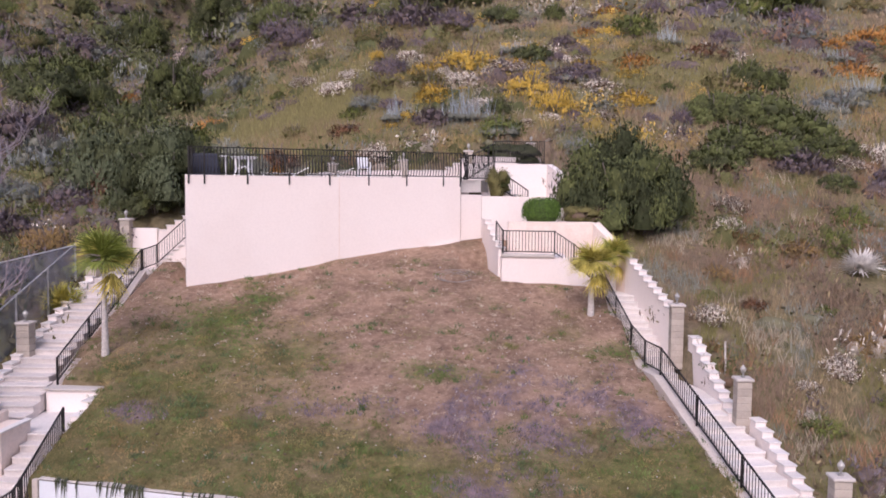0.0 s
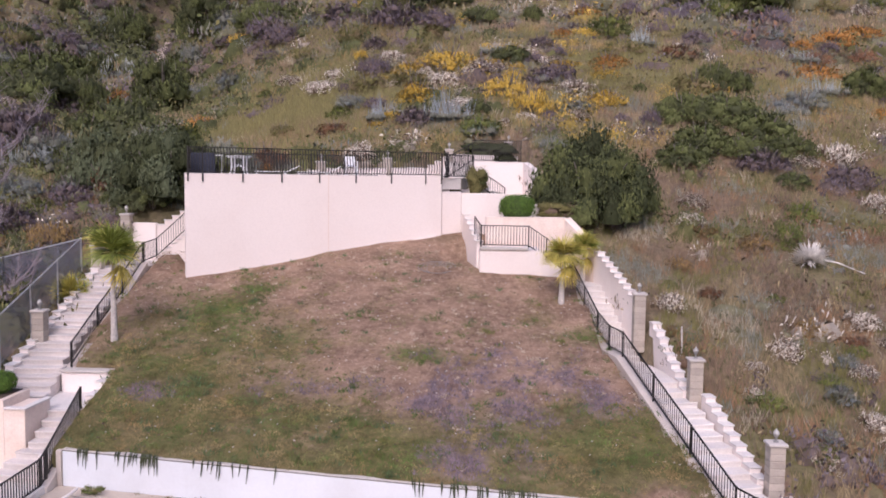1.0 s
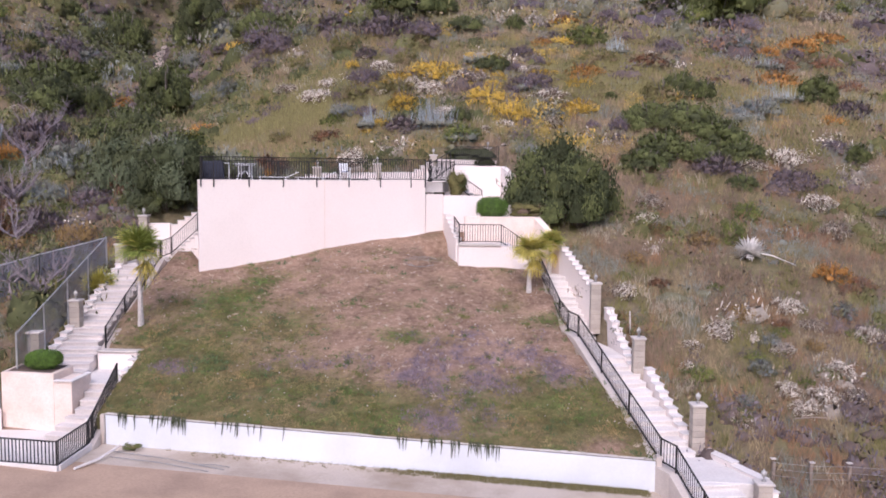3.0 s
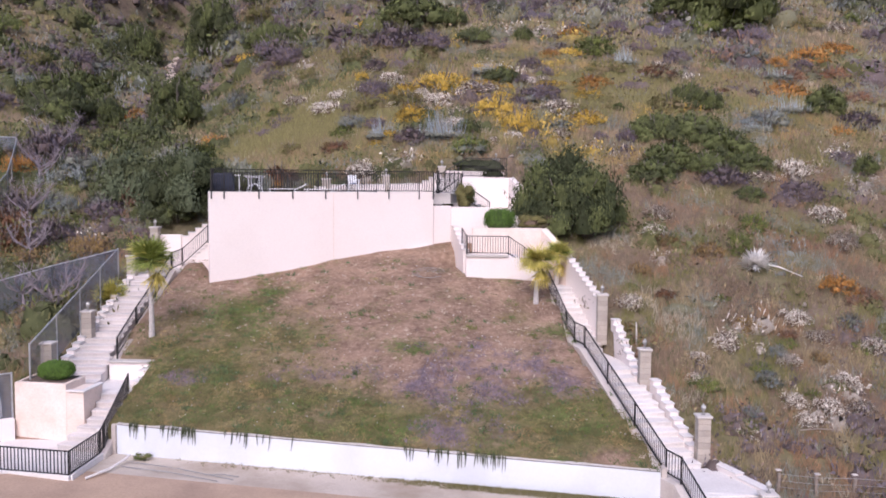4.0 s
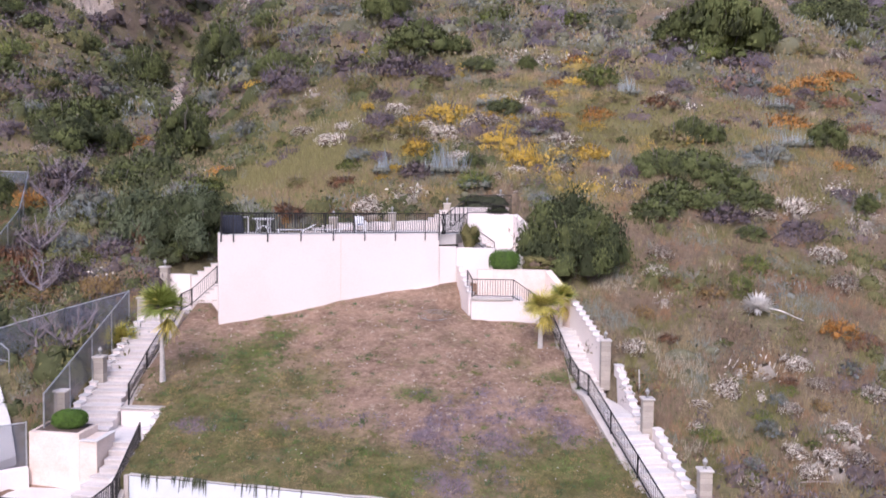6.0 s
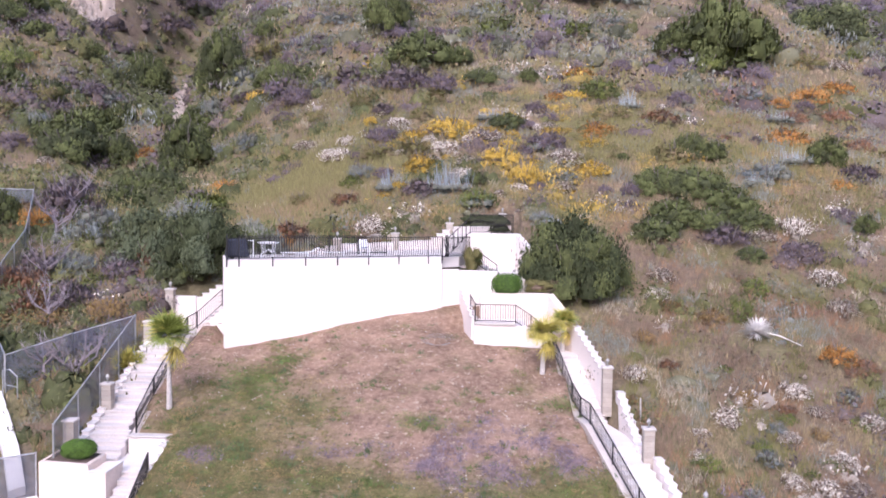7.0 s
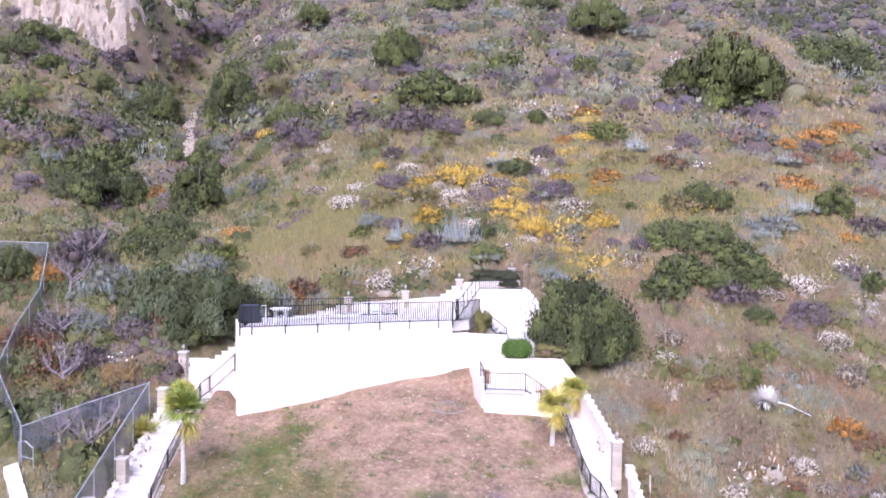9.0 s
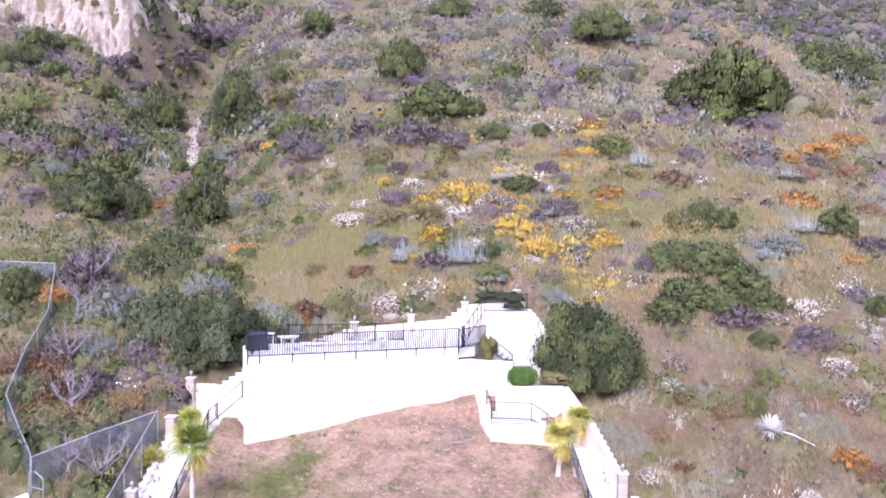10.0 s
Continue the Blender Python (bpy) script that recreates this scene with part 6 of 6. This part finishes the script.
def bare_tree(at, height, seed, label):
    th = thing("bare_tree", at, label, "tree", "bare trees")
    r = random.Random(seed)
    part("trunk", tube([(0, 0, -0.2), (0.03, 0.02, height * 0.2), (0.0, 0.05, height * 0.42)], [0.085, 0.07, 0.055], 7), TWIG, th)
    for i in range(9):
        a = i * 2.4 + r.uniform(-0.3, 0.3)
        b0 = Vector((0, 0.03, height * r.uniform(0.18, 0.42)))
        b1 = b0 + Vector((math.cos(a) * 0.28 * height, math.sin(a) * 0.28 * height, height * r.uniform(0.15, 0.3)))
        b2 = b1 + Vector((math.cos(a + 0.3) * 0.10 * height, math.sin(a + 0.3) * 0.10 * height, height * r.uniform(0.15, 0.28)))
        limb = part("limb", tube([tuple(b0), tuple(b1), tuple(b2)], [0.04, 0.025, 0.008], 5), TWIG, th)
        tw = []
        for k in range(12):
            s = b0.lerp(b1, r.random()) if k < 4 else b1.lerp(b2, r.random())
            c = r.uniform(0, math.tau)
            e = s + Vector((math.cos(c) * 0.16, math.sin(c) * 0.16, r.uniform(0.05, 0.24))) * height * 0.7
            tw.append(tube([tuple(s), tuple(s.lerp(e, 0.6) + Vector((0, 0, 0.03))), tuple(e)], [0.012, 0.008, 0.004], 4))
        tagged(part("twig_spray", join(*tw), TWIG, limb), kind="stuff")
    return th


for x, y, h, s in ((-16.1, 24.6, 3.2, 61), (-21.8, 33.4, 3.0, 62), (-24.6, 42.0, 4.2, 63), (-19.8, 29.6, 2.4, 64), (-17.9, 25.4, 2.2, 65), (-23.6, 38.2, 3.2, 66)):
    bare_tree((x, y, ground_at(x, y)), h, s, "leafless grey tree behind the chain-link fence")


# ---- chain-link fences ----
def chain_fence(label, pts, height, post_gap=2.6, cell=0.085):
    """Steel posts, a top rail and a woven mesh of slanting wires along pts (feet)."""
    th = thing("chain_fence", pts[0], label, "fence", "chain-link fences")
    o = Vector(pts[0])
    for p, q in zip(pts, pts[1:]):
        p, q = Vector(p) - o, Vector(q) - o
        up = Vector((0, 0, height))
        part("top_rail", tube([tuple(p + up), tuple(q + up)], [0.026, 0.026], 7), STEEL, th, "pale galvanised top rail")
        L = (q - p).length
        m = max(1, round(L / post_gap))
        for i in range(m + 1):
            a = p.lerp(q, i / m)
            part("post", tube([tuple(a - Vector((0, 0, 0.3))), tuple(a + Vector((0, 0, height + 0.04)))], [0.03, 0.03], 7), STEEL, th)
        n = int(L / cell)
        d = (q - p) / L
        sl = height / L
        v, f = [], []
        w = 0.013
        for i in range(-int(height / cell), n + 1):
            for s in (1, -1):
                u0, u1 = (i * cell, i * cell + height) if s > 0 else (i * cell + height, i * cell)
                z0, z1 = 0.0, height
                if u0 < 0:
                    z0, u0 = -u0 * 1.0, 0.0
                if u1 < 0:
                    z1, u1 = height + u1, 0.0
                if u1 > L:
                    z1, u1 = height - (u1 - L), L
                if u0 > L:
                    z0, u0 = u0 - L, L
                if z1 - z0 < 0.02:
                    continue
                a, b = p + d * u0 + Vector((0, 0, z0)), p + d * u1 + Vector((0, 0, z1))
                k = len(v)
                e = d * w
                v += [a - e, a + e, b + e, b - e]
                f.append((k, k + 1, k + 2, k + 3))
        part("mesh", raw_mesh("mesh", np.array([tuple(c) for c in v]), np.array(f)), CHAIN, th, "grey woven wire mesh")
    return th


chain_fence("leaning grey chain-link fence beside the steps", [(-14.08, 18.6, 1.78), (-14.88, 27.9, 4.35)], 1.57)
chain_fence("grey chain-link fence across the scrub", [(-14.88, 27.95, 4.35), (-17.0, 26.2, 3.75), (-19.0, 24.4, 3.1)], 1.55)
chain_fence("grey chain-link fence on the stucco wall", [(-14.5, 18.2, 0.95), (-17.5, 15.85, 0.95)], 1.5)
old_line = [(-19.2, 24.7), (-21.3, 27.2), (-22.6, 28.8), (-23.75, 32.7), (-24.5, 36.5), (-26.4, 40.9), (-27.2, 42.6), (-31.2, 42.5)]
chain_fence("old chain-link fence climbing the gully side", [(x, y, ground_at(x, y)) for x, y in old_line], 1.5)
wire_fence = thing("wire_fence", (10.1, 15.95, ground_at(10.1, 15.95)), "old wire fence with weathered wooden posts below the scrub", "fence")
feet = [(x - 10.1, y - 15.95, ground_at(x, y) - ground_at(10.1, 15.95)) for x, y in ((10.1, 15.95), (11.2, 15.8), (12.3, 15.8), (13.6, 15.7), (15.0, 15.7), (16.4, 15.6))]
for k, (x, y, z) in enumerate(feet):
    post = part("post", beam((x, y, z - 0.3), (x + 0.03 * (-1) ** k, y, z + 0.55 + 0.08 * (k % 2)), 0.09, 0.09, 0.008), WOODPOST, wire_fence)
    part("cap", prism([(x - 0.07, y - 0.06), (x + 0.08, y - 0.06), (x + 0.08, y + 0.06), (x - 0.07, y + 0.06)], z + 0.634, z + 0.67, 0.006), CAPSTONE, post)
for h in (0.15, 0.35, 0.55):
    part("wire", tube([(x, y - 0.05, z + h) for x, y, z in feet], [0.008] * len(feet), 5), PIPE, wire_fence)
stick = thing("dry_stick", (11.6, 18.2, ground_at(11.6, 18.2) + 0.35), "long pale dead stick lying over the brush", "stick")
part("stem", tube([(0, 0, 0), (0.6, 0.05, 0.03), (1.35, 0.1, 0.0)], [0.025, 0.022, 0.014], 6), WOODPOST, stick)
stake = thing("wooden_stake", (7.25, 23.3, ground_at(7.25, 23.3)), "thin pale wooden stake beside the stepped wall", "stake")
part("shaft", beam((0, 0, -0.2), (-0.04, 0, 1.0), 0.05, 0.05, 0.005), PALMTRUNK, stake)
gate = thing("garden_gate", (-19.0, 24.2, 2.9), "bent pale steel gate in the chain fence", "gate")
part("gate_frame", tube([(0, 0, 0), (0, 0, 1.15), (0.35, -0.1, 1.2), (0.75, -0.25, 0.95), (0.75, -0.25, 0.0)], [0.025] * 5, 7), STEEL, gate)
part("brace", tube([(0, 0, 0.55), (0.75, -0.25, 0.5)], [0.018, 0.018], 6), STEEL, gate)

# pale drain channel on the far slope
for name, a, b in (("drain_channel_a", (-19.2, 23.9), (-17.9, 22.2)), ("drain_channel_b", (-17.9, 22.2), (-16.7, 20.6)), ("drain_channel_c", (-16.7, 20.6), (-15.4, 18.6))):
    poly = strip(a, b, 0.55)
    solid(name, "pale concrete drain channel down the slope", "drain", poly, lambda x, y: ground_at(x, y) - 0.3, lambda x, y: ground_at(x, y) + 0.3, STEP)


# ---- terrace furniture ----
def round_table(at):
    th = thing("garden_table", at, "round white plastic garden table on the terrace", "table")
    part("tabletop", lathe([(0.0, 0.735), (0.50, 0.735), (0.52, 0.75), (0.52, 0.765), (0.50, 0.775), (0.0, 0.775)], 24), PLASTIC, th)
    part("apron", lathe([(0.42, 0.68), (0.44, 0.68), (0.44, 0.734), (0.42, 0.734)], 20), PLASTIC, th)
    for i in range(4):
        a = radians(45 + 90 * i)
        c, s = math.cos(a), math.sin(a)
        part("leg", tube([(c * 0.42, s * 0.42, 0.0), (c * 0.33, s * 0.33, 0.3), (c * 0.36, s * 0.36, 0.7)], [0.035, 0.04, 0.04], 8), PLASTIC, th)
        part("brace", beam((c * 0.34, s * 0.34, 0.28), (0, 0, 0.42), 0.03, 0.05), PLASTIC, th)
    return th


round_table((-9.25, 30.05, 8.46))


def lounger(at, turn):
    th = thing("sun_lounger", at, "white plastic sun lounger with a raised back", "lounger", "sun loungers")
    th.rotation_euler = (0, 0, radians(turn))
    th.scale = (1, 1, 0.55)
    for s in (-0.28, 0.28):
        part("side_rail", beam((-0.95, s, 0.30), (0.45, s, 0.30), 0.05, 0.06), PLASTIC, th)
        for u in (-0.85, 0.35):
            part("leg", beam((u, s, 0.0), (u, s, 0.30), 0.06, 0.05), PLASTIC, th)
    for i in range(10):
        u = -0.9 + i * 0.14
        part("slat", prism([(u, -0.27), (u + 0.11, -0.27), (u + 0.11, 0.27), (u, 0.27)], 0.325, 0.345, 0.004), PLASTIC, th)
    back = part("backrest", beam((0.45, -0.28, 0.32), (0.95, -0.28, 0.78), 0.04, 0.05), PLASTIC, th)
    part("back_frame", beam((0.45, 0.28, 0.32), (0.95, 0.28, 0.78), 0.04, 0.05), PLASTIC, th)
    for i in range(6):
        u = 0.48 + i * 0.085
        z = 0.33 + (u - 0.45) * 0.92
        part("slat", beam((u, -0.27, z), (u, 0.27, z), 0.06, 0.02), PLASTIC, back)
    return th


lounger((-8.1, 31.9, 8.46), 15)
lounger((-6.4, 32.55, 8.46), 12)


def plastic_chair(at, turn, label):
    th = thing("garden_chair", at, label, "chair", "garden chairs")
    th.rotation_euler = (0, 0, radians(turn))
    part("seat", prism([(-0.23, -0.22), (0.23, -0.22), (0.21, 0.22), (-0.21, 0.22)], 0.41, 0.44, 0.012), PLASTIC, th)
    part("backrest", beam((0, 0.22, 0.44), (0, 0.33, 0.86), 0.42, 0.03, 0.01), PLASTIC, th)
    for sx in (-0.2, 0.2):
        for sy in (-0.2, 0.2):
            part("leg", beam((sx * 1.12, sy * 1.12, 0), (sx, sy, 0.42), 0.045, 0.045), PLASTIC, th)
        part("armrest", beam((sx * 1.15, -0.2, 0.63), (sx * 1.15, 0.26, 0.65), 0.05, 0.03), PLASTIC, th)
        part("arm_post", beam((sx * 1.15, -0.18, 0.42), (sx * 1.15, -0.18, 0.62), 0.04, 0.04), PLASTIC, th)
    return th


chair = plastic_chair((-4.9, 31.95, 8.46), 20, "white plastic garden chair with a blue towel over it")
part("towel", prism([(-0.17, 0.02), (0.17, 0.02), (0.17, 0.2), (-0.17, 0.2)], 0.443, 0.47, 0.01), plain("blue_cloth", (0.03, 0.07, 0.24), 0.9), chair, "folded dark blue towel")

grill = thing("covered_grill", (-10.85, 30.3, 8.46), "dark blue fabric cover over a barbecue grill", "grill")
grill.rotation_euler = (0, 0, radians(22))
bm = prism([(-0.55, -0.3), (0.55, -0.3), (0.55, 0.3), (-0.55, 0.3)], 0.02, 0.85, 0.05)
for vtx in bm.verts:
    if vtx.co.z > 0.6:
        vtx.co.x *= 0.86
        vtx.co.z += 0.12 * (1 - (vtx.co.y / 0.3) ** 2)
    vtx.co += Vector((random.uniform(-0.015, 0.015), random.uniform(-0.015, 0.015), 0))
part("cover", bm, COVER, grill)
part("shelf", prism([(0.56, -0.2), (0.82, -0.2), (0.82, 0.2), (0.56, 0.2)], 0.78, 0.82, 0.01), PLASTIC, grill, "white side shelf")
part("shelf_leg", beam((0.78, 0.0, 0.0), (0.78, 0.0, 0.78), 0.04, 0.04), PLASTIC, grill)

post_ = thing("wooden_post", (3.4, 33.6, 6.9), "slim weathered wooden post in the planter", "post")
part("shaft", beam((0, 0, 0), (0.02, 0, 1.95), 0.09, 0.09, 0.008), WOODPOST, post_)
orn = thing("iron_gatepost", (-0.82, 32.75, 8.46), "twisted black iron gatepost at the terrace corner", "post")
for k in range(2):
    part("scroll", tube([(0.05 * math.cos(k * math.pi + t * 0.9), 0.05 * math.sin(k * math.pi + t * 0.9), t * 0.16) for t in range(8)], [0.035] * 8, 6), IRON, orn)
part("foot", lathe([(0.11, 0.0), (0.11, 0.04), (0.05, 0.08)], 10), IRON, orn)

# ---- odds and ends in the yard ----
coil = thing("wire_coil", (-1.05, 28.55, ground_at(-1.05, 28.55) + 0.04), "loose dark coil of wire on the slope", "wire")
for k in range(4):
    rr = 0.42 + 0.07 * k
    part("loop", tube([(rr * math.cos(a * 0.4) * (1 + 0.06 * k), rr * 0.9 * math.sin(a * 0.4), 0.03 * k + 0.307 * rr * 0.9 * math.sin(a * 0.4)) for a in range(15)], [0.008] * 15, 5), PIPE, coil)
edge = thing("drain_pipe", (-10.35, 14.75, 0.2), "pale bent pipe along the landing edge", "pipe")
part("pipe", tube([(0.0, -0.25, 0.02), (0.35, 0.5, 0.04), (0.55, 1.2, 0.12), (0.6, 1.5, 0.16)], [0.04] * 4, 8), STEP, edge)
for i, (x0, y0, x1, y1) in enumerate(((-9.9, 16.2, -6.2, 15.1), (-9.8, 15.7, -6.6, 14.9), (-7.1, 15.4, -6.1, 15.35))):
    rod = thing("metal_rod", (x0, y0, float(pad(x0, y0)) + 0.09), "thin dark metal rod lying in the drain", "rod", "loose rods")
    part("rod", tube([(0, 0, 0), ((x1 - x0) * 0.5, (y1 - y0) * 0.5, float(pad(x1, y1) - pad(x0, y0)) * 0.5 + 0.05), (x1 - x0, y1 - y0, float(pad(x1, y1) - pad(x0, y0)))], [0.014] * 3, 6), PIPE, rod)
boots = thing("work_boots", (-13.3, 14.35, float(pad(-13.3, 14.35)) + 0.02), "pair of dark work boots on the dirt", "boots")
for s in (0, 0.16):
    part("boot", join(prism([(s - 0.05, -0.14), (s + 0.05, -0.14), (s + 0.05, 0.14), (s - 0.05, 0.14)], 0.0, 0.09, 0.02), prism([(s - 0.05, 0.02), (s + 0.05, 0.02), (s + 0.05, 0.14), (s - 0.05, 0.14)], 0.08, 0.26, 0.02)), COVER, boots)


def stones(name, label, n, seed, x0, x1, y0, y1, s0, s1, mat, keep):
    """Small pale chips and stones lying about."""
    r = np.random.RandomState(seed)
    x, y = r.uniform(x0, x1, n), r.uniform(y0, y1, n)
    ok = keep(x, y)
    x, y = x[ok], y[ok]
    z = ground(x, y)
    s = r.uniform(s0, s1, len(x)) ** 1.0
    base = np.array([(1, 0, 0), (0, 1, 0), (-1, 0, 0), (0, -1, 0), (0, 0, 0.7), (0, 0, -0.5)], float)
    fc = np.array([(0, 1, 4), (1, 2, 4), (2, 3, 4), (3, 0, 4), (1, 0, 5), (2, 1, 5), (3, 2, 5), (0, 3, 5)])
    v = base[None] * s[:, None, None] * r.uniform(0.6, 1.4, (len(x), 6, 1)) + np.stack([x, y, z + s * 0.2], 1)[:, None, :]
    f = (fc[None] + 6 * np.arange(len(x))[:, None, None]).reshape(-1, 3)
    return tagged(part(name, raw_mesh(name, v.reshape(-1, 3), f), mat), label, "stones", kind="stuff")


lawn_ok = lambda x, y: on_lawn(x, y) & (y > front_line(x) + 0.3) & (y < 27.5 + 0.42 * (x + 10.7)) & ((x < 0.4) | (y < 28))
stones("pale_chips", "scattered pale stone chips on bare soil", 700, 71, -12.5, 6.5, 17, 32, 0.012, 0.04, CAPSTONE, lawn_ok)
stones("clods", "dark clods of earth on the slope", 1300, 72, -12.5, 6.5, 17, 32, 0.015, 0.045, bpy.data.materials["soil"], lawn_ok)
stones("hill_rocks", "pale rocks among the scrub", 500, 73, -60, 60, 20, 120, 0.05, 0.22, CLIFFROCK, off_site)

# dark strands trailing over the low wall
for i, (u0, u1, n) in enumerate(((0.025, 0.065, 10), (0.085, 0.155, 30), (0.21, 0.26, 8), (0.27, 0.36, 4), (0.54, 0.565, 5), (0.59, 0.73, 36))):
    th = thing("trailing_plant", (FL[0] + (FR[0] - FL[0]) * u0, FL[1] + (FR[1] - FL[1]) * u0, 1.1 - 0.0414 * (FR[0] - FL[0]) * u0), "dark strands trailing over the white wall", "plant", "trailing strands")
    rr = random.Random(500 + i)
    for k in range(n):
        t = (u1 - u0) * rr.random()
        x, y, z = (FR[0] - FL[0]) * t, (FR[1] - FL[1]) * t, -0.0414 * (FR[0] - FL[0]) * t
        ln = rr.uniform(0.08, 0.42)
        part("strand", tube([(x, y + 0.1, z + 0.1), (x + 0.01, y - 0.03, z + 0.06), (x + rr.uniform(-0.04, 0.04), y - 0.05, z - ln)], [0.015, 0.02, 0.004], 5), bpy.data.materials["dark_strands"] if "dark_strands" in bpy.data.materials else plain("dark_strands", (0.06, 0.07, 0.035), 0.9), th)
part("wall_cap", prism(strip(FL, FR, 0.26, 0.5), lambda x, y: 1.103 - 0.0414 * (x + 10.45), lambda x, y: 1.135 - 0.0414 * (x + 10.45), 0.006), plain("stained_cap", (0.20, 0.185, 0.17), 0.85), low, "dark stained cap along the wall")
rm = np.random.RandomState(87)
mx = -9.8 + 16.0 * rm.uniform(0, 1, 2600) ** 0.55
mx = mx[rm.uniform(0, 1, len(mx)) < 0.12 + 0.9 * step01(mx, -2.5, 1.5)]
my = front_line(mx) - 0.02 - 0.45 * rm.uniform(0, 1, len(mx)) ** 1.6
mc = np.stack([mx, my, pad(mx, my) + 0.04], 1)
mv, mf, mk, mn = blades(mc, rm.uniform(0.03, 0.1, len(mx)), 7, np.tile(np.array((0.17, 0.15, 0.07)), (len(mx), 1)), rm, 0.9, 0.03, 0.1)
tagged(part("moss", raw_mesh("moss", mv, mf, mk, mn), LEAF), "olive moss and weeds along the wall foot", "moss", kind="stuff")
weed = hedge_bush("weed", "green weeds at the foot of the white wall", (-9.4, 16.45, float(pad(-9.4, 16.45)) + 0.05), 0.3, 0.15, 0.22, "green", "olive", 117, 8, 40, 0.06, "plant")

# bare earth: a cliff high on the far slope and a worn path in the gully
def earth_patch(name, label, x0, x1, y0, y1, lean, lift, rough, nx_, ny_, wobble=0.0):
    a, b = np.meshgrid(np.linspace(0, 1, nx_), np.linspace(0, 1, ny_))
    x = x0 + (x1 - x0) * a + lean * b
    x = x + wobble * np.sin(b * 8.0) + 0.5 * wobble * np.sin(b * 19.0 + a * 2.0)
    y = y0 + (y1 - y0) * b
    rim = np.minimum(np.minimum(a, 1 - a), np.minimum(b, 1 - b)) * 6
    y = y - rough * (0.9 * np.abs(fbm(x, y * 0.5, 5.0, 95, 3)) + 0.5 * np.abs(fbm(x, y * 0.7, 2.0, 96, 4))) * np.clip(rim, 0, 1)
    z = ground(x, y) + lift * np.clip(rim, 0, 1) - 0.6 * (1 - np.clip(rim * 2, 0, 1)) + rough * 0.8 * fbm(x * 1.0, y * 0.6, 3, 91, 4) * np.clip(rim, 0, 1)
    k = np.arange(nx_ * ny_).reshape(ny_, nx_)
    f = np.stack([k[:-1, :-1], k[:-1, 1:], k[1:, 1:], k[1:, :-1]], -1).reshape(-1, 4)
    return tagged(part(name, raw_mesh(name, np.stack([x.ravel(), y.ravel(), z.ravel()], 1), f), CLIFFROCK), label, "earth", kind="structure")


earth_patch("cliff", "bare pale earth cliff above the gully", -100, -59, 129.5, 143, 0.0, 0.7, 2.4, 170, 80)
earth_patch("cliff_head", "crumbling tan bank at the head of the gully", -66, -58, 160, 172, 0.0, 0.6, 0.8, 40, 30)
earth_patch("bare_bank", "small bare earth bank among the brush", -40.5, -34.0, 125, 142, -5.0, 0.5, 0.6, 24, 30)
earth_patch("worn_path", "narrow worn path of pale earth in the gully", -37.2, -35.0, 93, 142, -15.0, 0.4, 0.2, 8, 50, 0.5)
